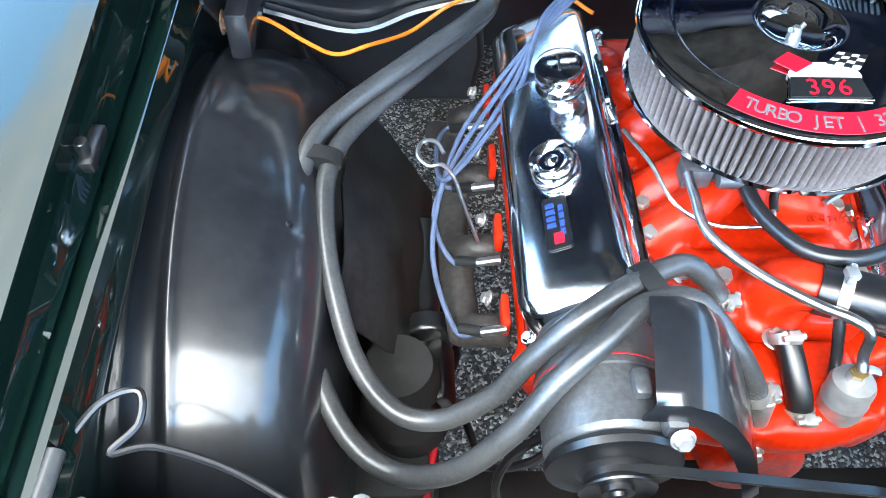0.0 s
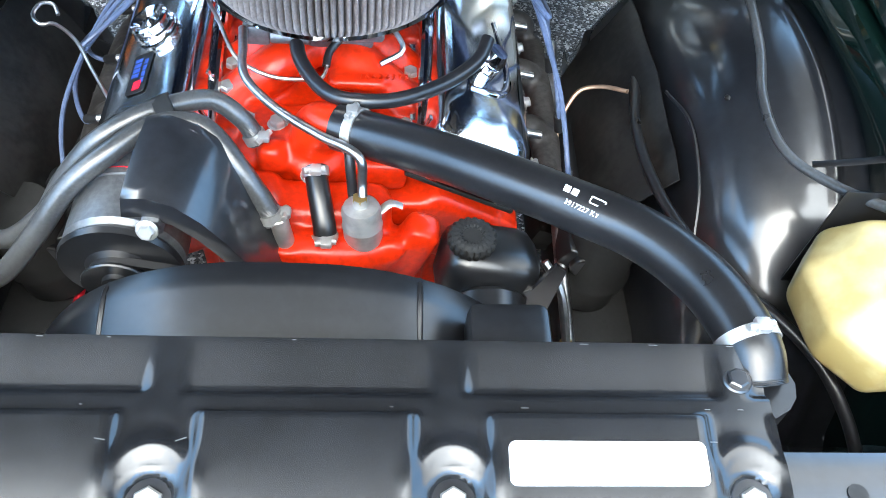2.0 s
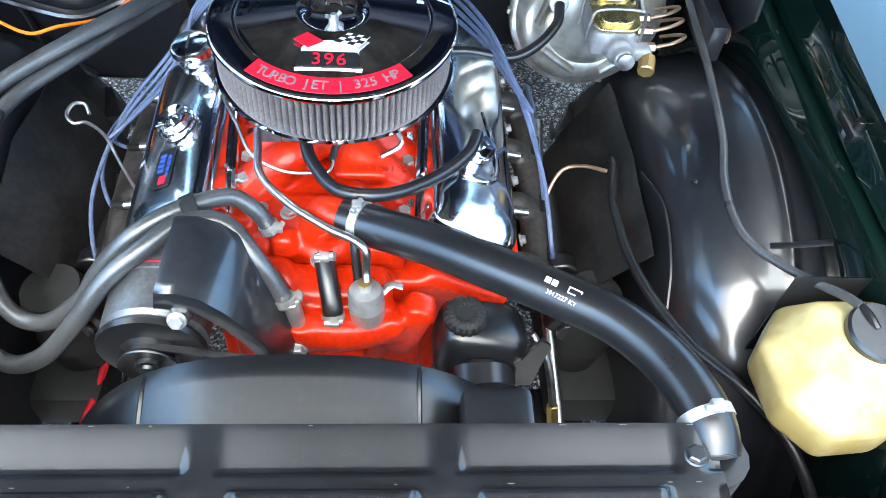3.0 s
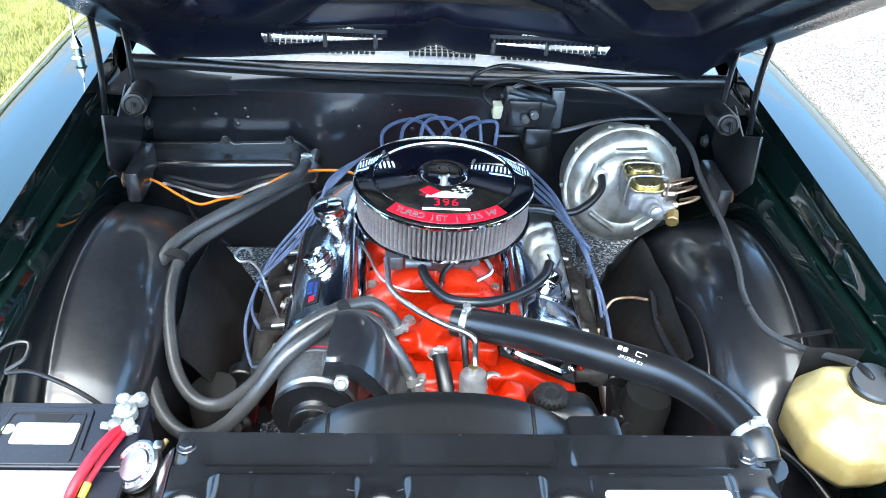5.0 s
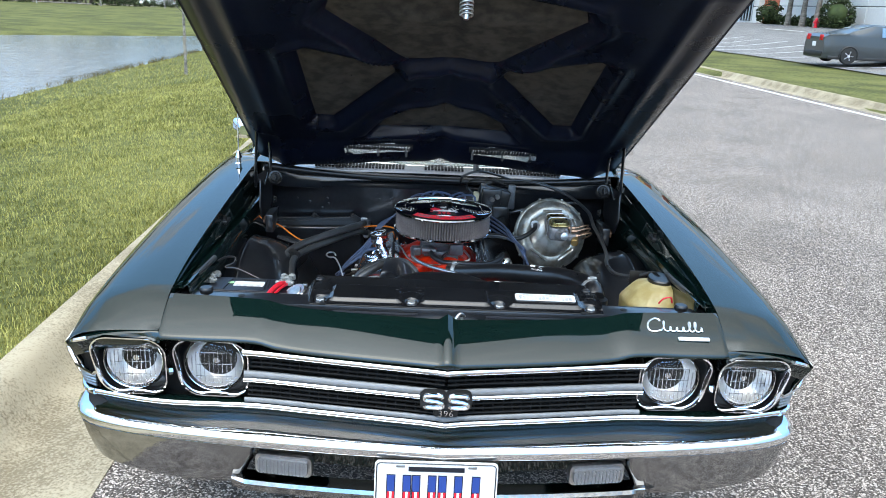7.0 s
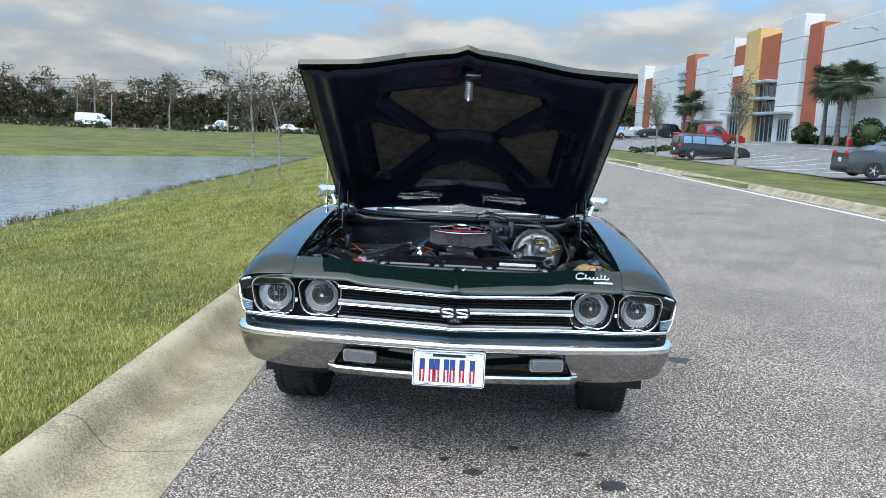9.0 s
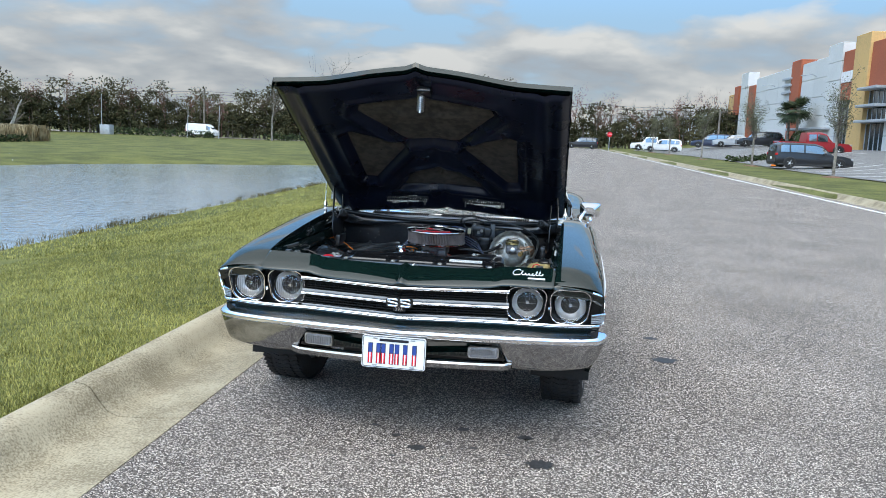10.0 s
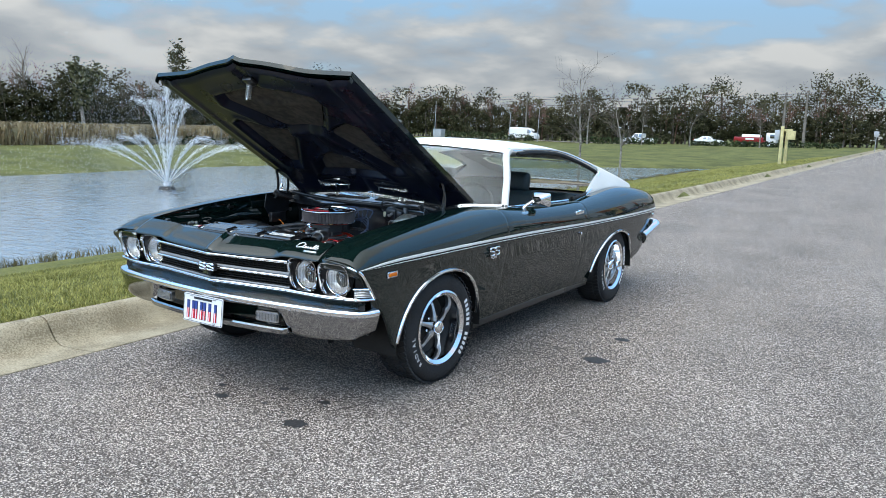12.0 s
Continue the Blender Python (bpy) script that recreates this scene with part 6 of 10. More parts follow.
for x in (-0.165, 0.13):
    bm = bmesh.new()
    zt = cv(abs(x), (0, 0.232), (0.06, 0.229), (0.12, 0.214), (0.17, 0.188), (0.22, 0.142))
    tube(bm, [(x, -0.058, zt - 0.027), (x, -0.01, zt - 0.014), (x, 0.034, zt), (x, 0.054, zt - 0.008)], 0.0035, 6, 5)
    part("seam", bm, M_SATIN, shroud)
bm = bmesh.new()
box(bm, (0.213, -0.012, 0.197), (0.078, 0.066, 0.05), 0.010)
part("corner_box", bm, M_SATIN, shroud)
bm = bmesh.new()
for k in range(7):
    a = 2 * math.pi * k / 7
    box(bm, (0.12 * math.cos(a), 0.03, -0.06 + 0.12 * math.sin(a)), (0.16, 0.004, 0.06), 0.0, Euler((radians(30), -a, 0)).to_matrix())
cyl(bm, (0, 0.0, -0.06), (0, 0.09, -0.06), 0.07)
part("fan", bm, M_SATIN, shroud)

# ---- engine ----
engine = thing("engine", "bright orange big-block V8 engine with chrome valve covers", "engine", at=(0, 0.98, 0.5))
EO = Vector((0, -0.98, -0.5))


def epart(name, bm, mat, parent=None, label="", **kw):
    bm.transform(Matrix.Translation(EO))
    return part(name, bm, mat, parent or engine, label, **kw)


bm = bmesh.new()
box(bm, (0, 1.03, 0.45), (0.36, 0.56, 0.34))
box(bm, (0, 0.78, 0.50), (0.30, 0.12, 0.30))
for s in (-1, 1):
    box(bm, (s * 0.195, 1.02, 0.60), (0.125, 0.52, 0.12), 0.01, Euler((0, s * radians(34), 0)).to_matrix())
    box(bm, (s * 0.19, 0.75, 0.575), (0.15, 0.05, 0.12), 0.01, Euler((0, s * radians(30), 0)).to_matrix())
cyl(bm, (0.245, 0.715, 0.575), (0.245, 0.735, 0.575), 0.012)
cast(epart("block", bm, M_ORANGE, label="orange engine block and heads"), 0.008, 3)
bm = bmesh.new()
box(bm, (0, 1.0, 0.675), (0.24, 0.52, 0.05), 0.01)
box(bm, (0, 0.80, 0.69), (0.20, 0.08, 0.06), 0.015)
for y in (0.86, 0.93, 1.05, 1.14):
    for s in (-1, 1):
        tube(bm, [(s * 0.01, 0.985 + (y - 0.985) * 0.45, 0.745), (s * 0.06, 0.985 + (y - 0.985) * 0.8, 0.735), (s * 0.125, y, 0.69)], 0.032, 10, 5)
box(bm, (0.0, 0.99, 0.745), (0.13, 0.16, 0.05), 0.01)
for y in (0.80, 0.855, 0.905, 1.0, 1.1, 1.2):
    for s in (-1, 1):
        cyl(bm, (s * 0.122, y, 0.68), (s * 0.122, y, 0.716), 0.020)
cyl(bm, (0.0, 0.765, 0.68), (0.0, 0.755, 0.715), 0.04)
tube(bm, [(0.0, 0.772, 0.69), (0.0, 0.768, 0.725), (0.005, 0.762, 0.748), (0.017, 0.754, 0.760), (0.038, 0.742, 0.766)], 0.03, 14, 5, radii=[0.036, 0.034, 0.032, 0.030, 0.026])
box(bm, (-0.01, 0.775, 0.712), (0.13, 0.05, 0.02), 0.006)
box(bm, (-0.055, 0.745, 0.71), (0.035, 0.035, 0.045), 0.010)
box(bm, (0.05, 0.865, 0.742), (0.08, 0.05, 0.02), 0.008)
cast(epart("intake_manifold", bm, M_ORANGE, label="orange cast intake manifold"), 0.0055, 7)
part("casting_marks", text_mesh("1 8 4 3 6 5 7 2", 0.011, Matrix.Translation(EO) @ axes((0.085, 0.845, 0.757), (1, 0, 0), (0, 1, 0.25)), 0.0012), M_ORANGE, engine)
for x, y, z in ((-0.122, 0.855, 0.716), (-0.09, 0.80, 0.713), (0.122, 0.903, 0.712), (0.122, 0.855, 0.712), (-0.05, 0.79, 0.72), (-0.003, 0.718, 0.705), (0.115, 0.80, 0.712), (-0.122, 0.905, 0.712), (0.075, 0.80, 0.715)):
    hex_bolt(Vector((x, y, z)) + EO, (0, -0.1, 1), 0.0105, 0.014, M_ZINC, engine)
bm = bmesh.new()
box(bm, (0.0, 0.70, 0.60), (0.20, 0.07, 0.18), 0.02)
cyl(bm, (0.0, 0.74, 0.56), (0.0, 0.62, 0.56), 0.075, 0.06)
tube(bm, [(-0.11, 0.69, 0.60), (-0.08, 0.66, 0.63), (-0.03, 0.645, 0.645), (0.03, 0.64, 0.645), (0.09, 0.66, 0.63), (0.12, 0.69, 0.58)], 0.03, 10, 5)
cyl(bm, (-0.028, 0.637, 0.62), (-0.028, 0.637, 0.672), 0.021)
cyl(bm, (0.018, 0.637, 0.62), (0.018, 0.637, 0.662), 0.019)
box(bm, (0.125, 0.67, 0.62), (0.05, 0.05, 0.12), 0.015, Euler((0, radians(20), 0)).to_matrix())
box(bm, (-0.08, 0.71, 0.67), (0.08, 0.05, 0.07), 0.015)
cyl(bm, (0.10, 0.655, 0.645), (0.10, 0.635, 0.655), 0.016)
cast(epart("water_pump", bm, M_ORANGE, label="orange water pump and timing cover"), 0.0055, 6)
bm = bmesh.new()
box(bm, (0, 1.0, 0.26), (0.30, 0.5, 0.12), 0.03)
epart("oil_pan", bm, M_FLAT)


# chrome valve covers
def valve_cover(s):
    g = new("valve_cover")
    g.parent = engine
    g.location = Vector((s * 0.226, 1.005, 0.735)) + EO
    g.rotation_euler = (0, s * radians(26), 0)
    tagged(g, "chrome valve cover with embossed ends")
    bm = bmesh.new()

    def ring(w, h, z, ex=0.0):
        return [(a, b, z) for a, b in rounded(w, h, min(w, h) * 0.22, 6)]

    rows = [ring(0.166, 0.548, -0.076), ring(0.164, 0.546, -0.070), ring(0.148, 0.53, -0.067), ring(0.142, 0.52, -0.016), ring(0.136, 0.51, -0.005), ring(0.124, 0.49, 0.001), ring(0.10, 0.46, 0.0035), ring(0.04, 0.40, 0.004)]
    vs = quads(bm, rows, close=True)
    cap(bm, vs[-1])
    for v in bm.verts:
        if v.co.z > -0.01 and v.co.y < -0.1:
            v.co.z -= 0.004 * max(0, (-v.co.y - 0.15) / 0.1)
    part("cover", bm, M_COVER, g, "polished chrome cover")
    bm = bmesh.new()
    box(bm, (0, 0, -0.080), (0.168, 0.55, 0.007), 0.002)
    part("gasket", bm, M_FLAT, g)
    for x in (-0.078, 0.078):
        for y in (-0.245, -0.08, 0.08, 0.245):
            hex_bolt((x, y, -0.070), (0, 0, 1), 0.007, 0.008, M_CHROME, g)
    if s < 0:
        bm = bmesh.new()
        m = Matrix.Translation((-0.008, -0.145, 0.004)) @ Euler((0, 0, 0)).to_matrix().to_4x4()
        prism(bm, rounded(0.030, 0.078, 0.005, 3), 0.0008, m)
        st = part("decal", bm, M_SATIN, g, "dark decal with blue and red marks")
        for k in range(4):
            for dx, y0, dy, w, h in ((-0.006, 0.026, 0.010, 0.011, 0.007), (0.007, 0.020, 0.012, 0.006, 0.009)):
                bm = bmesh.new()
                box(bm, m @ Vector((dx, y0 - k * dy, 0.0012)), (w, h, 0.0006))
                part("blue_mark", bm, M_BLUEP, st, smooth=False)
        bm = bmesh.new()
        box(bm, m @ Vector((0.001, -0.024, 0.0013)), (0.012, 0.016, 0.0006))
        part("red_mark", bm, M_REDP, st, smooth=False)
    else:
        bm = bmesh.new()
        tube(bm, [(-0.03, -0.16, 0.003), (0.02, -0.15, 0.003), (0.035, -0.10, 0.003), (0.02, 0.0, 0.003)], 0.006, 8, 5, flat=0.5)
        part("dent", bm, M_CHROME, g)
    return g


for s in (-1, 1):
    valve_cover(s)
# breather and oil filler on the pond-side cover
def on_cover(y, h, s=-1, x=0.0):
    m = Matrix.Translation(Vector((s * 0.226, 1.005, 0.735))) @ Euler((0, s * radians(26), 0)).to_matrix().to_4x4()
    return m @ Vector((x, y - 1.005, h))


nrm = (Euler((0, -radians(26), 0)).to_matrix() @ Vector((0, 0, 1)))
br = thing("breather", "chrome crankcase breather grommet on the valve cover", "breather", at=on_cover(0.945, 0.004))
bm = bmesh.new()
lathe(bm, [(0.031, 0.0), (0.032, 0.003), (0.032, 0.007), (0.030, 0.009), (0.027, 0.010), (0.027, 0.014), (0.029, 0.016), (0.029, 0.020), (0.026, 0.022), (0.019, 0.019), (0.016, 0.015), (0.009, 0.015), (0.006, 0.018), (0.0, 0.019)], (0, 0, 0), nrm, 36)
part("body", bm, M_COVER, br)
for k in (-1, 1):
    bm = bmesh.new()
    u, v, w = basis(nrm)
    box(bm, w * 0.012 + u * (0.032 * k), (0.007, 0.007, 0.008), 0.002)
    part("ear", bm, M_CHROME, br)
oc = thing("oil_filler", "chrome push-on oil filler cap on its neck", "oil cap", at=on_cover(1.065, 0.002, x=0.022))
bm = bmesh.new()
ax = (nrm * 0.55 + Vector((0.0, -0.05, 0.6))).normalized()
lathe(bm, [(0.021, -0.01), (0.019, 0.02), (0.020, 0.03)], (0, 0, 0), ax, 28)
part("neck", bm, M_COVER, oc)
bm = bmesh.new()
lathe(bm, [(0.026, 0.020), (0.032, 0.023), (0.033, 0.027), (0.031, 0.031), (0.030, 0.034), (0.032, 0.038), (0.032, 0.055), (0.030, 0.060), (0.025, 0.062), (0.0, 0.063)], (0, 0, 0), ax, 40)
cp = part("cap", bm, M_COVER, oc, "polished chrome cap")
bm = bmesh.new()
u, v, w = basis(ax)
for k in (-1, 0, 1):
    box(bm, w * 0.0628 + u * (0.006 * k), (0.003, 0.018, 0.0016))
part("cap_mark", bm, M_SATIN, cp)
# far-side filler tube end and plug
bm = bmesh.new()
nr2 = (Euler((0, radians(26), 0)).to_matrix() @ Vector((0, 0, 1)))
lathe(bm, [(0.018, 0.0), (0.018, 0.02), (0.014, 0.03), (0, 0.03)], on_cover(0.90, 0.004, 1), nr2, 18)
tagged(part("vent_valve", bm, M_CHROME), "small chrome valve on the far valve cover", "valve")

# exhaust manifolds, plugs and wires
for s in (-1, 1):
    bm = bmesh.new()
    tube(bm, [(s * 0.335, 0.80, 0.57), (s * 0.345, 0.95, 0.565), (s * 0.345, 1.15, 0.555), (s * 0.36, 1.27, 0.48)], 0.024, 10, 6)
    for y in (0.80, 0.93, 1.06, 1.19):
        tube(bm, [(s * 0.28, y, 0.59), (s * 0.315, y, 0.592), (s * 0.335, y + 0.01, 0.57)], 0.023, 10, 4)
    cast(epart("exhaust_manifold", bm, M_IRON, label="grey cast exhaust manifold"), 0.006, 4)
    for y in (0.80, 0.93, 1.06, 1.19):
        bm = bmesh.new()
        box(bm, (s * 0.290, y, 0.628), (0.010, 0.045, 0.03), 0.003)
        epart("port_flange", bm, M_ORANGE)
        hex_bolt(Vector((s * 0.306, y + 0.035, 0.612)) + EO, (s, 0, 0.4), 0.008, 0.010, M_ZINC, engine)
    for y in (0.765, 0.87, 1.00, 1.12):
        bm = bmesh.new()
        cyl(bm, (s * 0.290, y + 0.012, 0.632), (s * 0.322, y + 0.010, 0.628), 0.006)
        epart("spark_plug", bm, M_STEEL)

rw = random.Random(8)
WIRES = ([(0.765, 0.13, 0.0), (0.87, 0.10, 0.02), (1.00, 0.08, 0.03), (1.12, 0.05, 0.04)])
for s in (-1, 1):
    for k, (y, out, dy) in enumerate(WIRES):
        if s < 0:
            pts = [(-0.02 - 0.02 * k, 1.20, 0.84), (-0.13, 1.205 + 0.008 * k, 0.852 - 0.006 * k), (-0.205 - 0.006 * k, 1.175, 0.80), (-0.284 + 0.008 * k, 1.13 - 0.008 * k, 0.718), (-0.342 - 0.014 * rw.random(), 1.05 - 0.02 * k, 0.668),
                   (-0.366 - 0.012 * rw.random(), (y + 1.06) / 2, 0.622), (-0.352, y + 0.03, 0.606), (-0.318, y + 0.01, 0.628)]
        else:
            pts = [(0.03 + 0.02 * k, 1.20, 0.84), (0.14, 1.20 - 0.01 * k, 0.868 - 0.01 * k), (0.235, 1.10, 0.845 - 0.014 * k), (0.285 + 0.006 * k, 1.00 - 0.02 * k, 0.80), (0.315 + 0.012 * rw.random(), (y + 0.96) / 2, 0.745), (0.335, y, 0.69), (0.345, y + 0.005, 0.645)]
        hose("plug_wire", pts, 0.0036, M_WIRE, "blue-grey silicone spark plug wire", "wire", 8, 7)
        bm = bmesh.new()
        cyl(bm, pts[-1], Vector(pts[-1]) + (Vector(pts[-2]) - Vector(pts[-1])).normalized() * 0.035, 0.0075, n=10)
        tagged(part("plug_boot", bm, M_FLAT), "black rubber spark plug boot", "plug boot")
for k in range(5):
    hose("coil_wire", [(-0.10 + 0.035 * k, 1.16, 0.84), (-0.11 + 0.045 * k, 1.22, 0.895 + 0.012 * (k % 3)), (-0.04 + 0.045 * k, 1.265, 0.905 + 0.01 * (k % 2)), (0.02 + 0.03 * k, 1.24, 0.86)], 0.0042, M_WIRE, "blue-grey ignition wire looped behind the air cleaner", "wire", 8, 6)
bm = bmesh.new()
lathe(bm, [(0.05, 0.0), (0.052, 0.05), (0.045, 0.07), (0.02, 0.075), (0, 0.075)], (0.0, 1.245, 0.77), (0, 0, 1), 28)
tagged(part("distributor", bm, M_FLAT), "black distributor cap at the back of the engine", "distributor")
# rods and looms beside the covers
for s in (-1, 1):
    bm = bmesh.new()
    tube(bm, [(s * 0.135, 0.79, 0.715), (s * 0.14, 0.90, 0.735), (s * 0.145, 1.05, 0.745), (s * 0.15, 1.2, 0.745)], 0.007, 8, 5)
    epart("loom_tube", bm, M_CHROME)
    bm = bmesh.new()
    tube(bm, [(s * 0.148, 0.80, 0.705), (s * 0.156, 0.92, 0.720), (s * 0.16, 1.1, 0.728)], 0.006, 8, 5)
    epart("loom_cable", bm, M_RUBBER)
    for y in (0.79, 0.86, 0.95):
        bm = bmesh.new()
        cyl(bm, (s * 0.135, y, 0.70), (s * 0.15, y + 0.005, 0.74), 0.0055)
        epart("loom_stud", bm, M_CHROME)

# carburettor and air cleaner
carb = thing("carburetor", "dull metal four-barrel carburetor under the air cleaner", "carburetor", at=(0.01, 0.97, 0.77))
bm = bmesh.new()
box(bm, (0, 0, 0.005), (0.12, 0.15, 0.03), 0.006)
box(bm, (0, 0, 0.04), (0.15, 0.13, 0.05), 0.01)
box(bm, (0.05, -0.07, 0.03), (0.05, 0.03, 0.04), 0.006)
box(bm, (-0.05, -0.075, 0.025), (0.04, 0.03, 0.03), 0.006)
part("body", bm, M_ALU, carb, bevel=0.002)
bm = bmesh.new()
box(bm, (-0.09, -0.08, 0.022), (0.035, 0.03, 0.03), 0.005)
cyl(bm, (-0.07, -0.10, 0.03), (-0.02, -0.10, 0.03), 0.010)
part("fuel_bowl_fitting", bm, M_ALU, carb)
bm = bmesh.new()
tube(bm, [(0.08, -0.05, 0.02), (0.10, -0.08, 0.0), (0.07, -0.10, -0.01)], 0.004, 6, 4)
part("linkage", bm, M_STEEL, carb)

M_LIDC = material("lid_chrome", (0.86, 0.87, 0.89), 0.035, 1.0, 0.03, 30, 4)
ac = thing("air_cleaner", "round chrome open-element air cleaner with red and black lid emblem", "air cleaner", at=(0.0115, 0.975, 0.845))
bm = bmesh.new()
lathe(bm, [(0.05, 0.004), (0.12, 0.002), (0.166, 0.0), (0.172, 0.004), (0.172, 0.010), (0.166, 0.012)], (0, 0, 0), (0, 0, 1), 72)
part("base", bm, M_CHROME, ac)
bm = bmesh.new()
n = 112      # round-nosed pleats
rows = []
for z in (0.008, 0.076):
    rows.append([(r * math.cos(2 * math.pi * (k + f) / n), r * math.sin(2 * math.pi * (k + f) / n), z) for k in range(n) for f, r in ((0.0, 0.151), (0.14, 0.160), (0.30, 0.1655), (0.5, 0.167), (0.70, 0.1655), (0.86, 0.160))])
quads(bm, rows, close=True)
part("filter_element", bm, M_FILTER, ac, "brownish pleated gauze filter", angle=60)
bm = bmesh.new()
lathe(bm, [(0.166, 0.071), (0.172, 0.073), (0.1735, 0.0765), (0.1728, 0.0805), (0.1705, 0.0830), (0.1680, 0.0842), (0.1665, 0.0845), (0.152, 0.0863), (0.139, 0.0879), (0.1375, 0.0879), (0.136, 0.0872), (0.1345, 0.0838), (0.1330, 0.0834), (0.1315, 0.0836), (0.110, 0.0862), (0.08, 0.0898), (0.053, 0.0930), (0.0505, 0.0932), (0.047, 0.0925), (0.040, 0.088), (0.032, 0.079), (0.022, 0.0765), (0.0, 0.076)], (0, 0, 0), (0, 0, 1), 128)
lid = part("lid", bm, M_LIDC, ac, "mirror chrome lid with recessed centre", angle=30)
bm = bmesh.new()
for k in range(2):
    a = k * math.pi + 0.5
    tube(bm, [(0, 0, 0.078), (0.011 * math.cos(a), 0.011 * math.sin(a), 0.086)], 0.003, 8, 2)
lathe(bm, [(0.007, 0.071), (0.007, 0.080), (0.004, 0.086), (0.0, 0.086)], (0, 0, 0), (0, 0, 1), 14)
part("wing_nut", bm, M_ZINC, ac)
# the dark badge sector and red arc
def sector(r0, r1, a0, a1, z, n=28):
    bm = bmesh.new()
    drop_z = 0.145 * (r1 - r0)      # it lies on the sloping rim
    quads(bm, [[(r * math.cos(radians(a)), r * math.sin(radians(a)), zz) for r, zz in ((r0, z - 0.001), (r0, z), (r1, z - drop_z), (r1, z - drop_z - 0.001))] for a in np.linspace(a0, a1, n)])
    return bm


part("red_arc", sector(0.1385, 0.1645, 229, 311, 0.0890), M_REDP, lid, "red arc with raised lettering")
part("arc_border", sector(0.1372, 0.1658, 228, 312, 0.0886), M_CHROME, lid)
for k, ch in enumerate("TURBO JET | 325 HP"):
    a = radians(235.5 + k * 4.05)
    rr = 0.1515
    m = Matrix.Translation((rr * math.cos(a), rr * math.sin(a), 0.0876)) @ Matrix.Rotation(a + math.pi / 2, 4, "Z") @ Matrix.Rotation(radians(8), 4, "X")
    if ch != " ":
        part("lid_letter", text_mesh(ch, 0.0205, m @ Matrix.Translation((0, -0.0068, 0)), 0.0004), M_LETTER, lid)
EM = Matrix.Translation((0.0, -0.091, 0.0892)) @ Matrix.Rotation(radians(7), 4, "X") @ Matrix.Diagonal((1.12, 1.12, 1, 1))


def flat(name, poly, z, mat, parent):
    bm = bmesh.new()
    prism(bm, poly, 0.0012, EM @ Matrix.Translation((0, 0, z)))
    return part(name, bm, mat, parent, smooth=False)


emblem = flat("emblem", [(-0.040, -0.024), (0.038, -0.024), (0.033, 0.003), (0.0, 0.020), (-0.034, 0.003)], 0, M_CHROME, lid)
flat("emblem_oval", [(0.034 * math.cos(k * math.pi / 12), 0.004 + 0.016 * math.sin(k * math.pi / 12)) for k in range(24)], 0.0008, M_LABEL, emblem)
flat("emblem_panel", [(-0.038, -0.022), (0.036, -0.022), (0.032, 0.001), (-0.033, 0.001)], 0.0016, M_FLAT, emblem)
flat("emblem_red_flag", [(-0.044, 0.020), (-0.028, 0.032), (-0.008, 0.018), (-0.026, 0.007)], 0.0016, M_REDP, emblem)
flat("emblem_white_flag", [(0.004, 0.018), (0.020, 0.033), (0.046, 0.028), (0.034, 0.011)], 0.0014, M_WHITE, emblem)
for i in range(4):
    for j in range(4):
        if (i + j) % 2 == 0:
            def q(a, b):
                p0 = Vector((0.004, 0.018)).lerp(Vector((0.034, 0.011)), a)
                p1 = Vector((0.020, 0.033)).lerp(Vector((0.046, 0.028)), a)
                return tuple(p0.lerp(p1, b))
            flat("flag_check", [q(i / 4, j / 4), q((i + 1) / 4, j / 4), q((i + 1) / 4, (j + 1) / 4), q(i / 4, (j + 1) / 4)], 0.0022, M_FLAT, emblem)
part("emblem_digits", text_mesh("396", 0.026, EM @ Matrix.Translation((-0.001, -0.0195, 0.0030)), 0.0006, spacing=1.1), M_REDP, emblem)

# alternator, bracket, belt
alt = thing("alternator", "grey aluminium alternator with black pulley", "alternator", at=(-0.206, 0.606, 0.706))
bm = bmesh.new()
lathe(bm, [(0.03, -0.032), (0.056, -0.028), (0.068, -0.015), (0.068, 0.01), (0.068, 0.045), (0.0705, 0.046), (0.0705, 0.062), (0.068, 0.063), (0.067, 0.10), (0.062, 0.115), (0.04, 0.12), (0.0, 0.12)], (0, 0, 0), (0, 1, 0), 40)
box(bm, (0.02, 0.02, 0.072), (0.018, 0.03, 0.016), 0.005)
box(bm, (0.046, -0.012, 0.066), (0.022, 0.036, 0.026), 0.006)
part("case", bm, M_ALU, alt, "ribbed grey aluminium case")
bm = bmesh.new()
lathe(bm, [(0.0685, 0.0535), (0.0710, 0.0537), (0.0710, 0.0549), (0.0685, 0.0551)], (0, 0, 0), (0, 1, 0), 40)
part("case_stripe", bm, M_REDP, alt)
bm = bmesh.new()
lathe(bm, [(0.0, -0.066), (0.008, -0.066), (0.010, -0.062), (0.016, -0.062), (0.017, -0.056), (0.030, -0.056), (0.038, -0.060), (0.039, -0.058), (0.031, -0.049), (0.031, -0.046), (0.039, -0.039), (0.038, -0.036), (0.02, -0.036)], (0, 0, 0), (0, 1, 0), 36)
part("pulley", bm, M_SATIN, alt, "black belt pulley")
bm = bmesh.new()
lathe(bm, [(0.03, -0.040), (0.068, -0.037), (0.070, -0.030), (0.066, -0.024), (0.03, -0.030)], (0, 0, 0), (0, 1, 0), 30)
part("cooling_fan", bm, M_SATIN, alt)
bm = bmesh.new()
edge = [(0.020, 0.103), (0.048, 0.107), (0.074, 0.098), (0.098, 0.076), (0.120, 0.046), (0.140, 0.008), (0.156, -0.034), (0.166, -0.062)]
rows = []
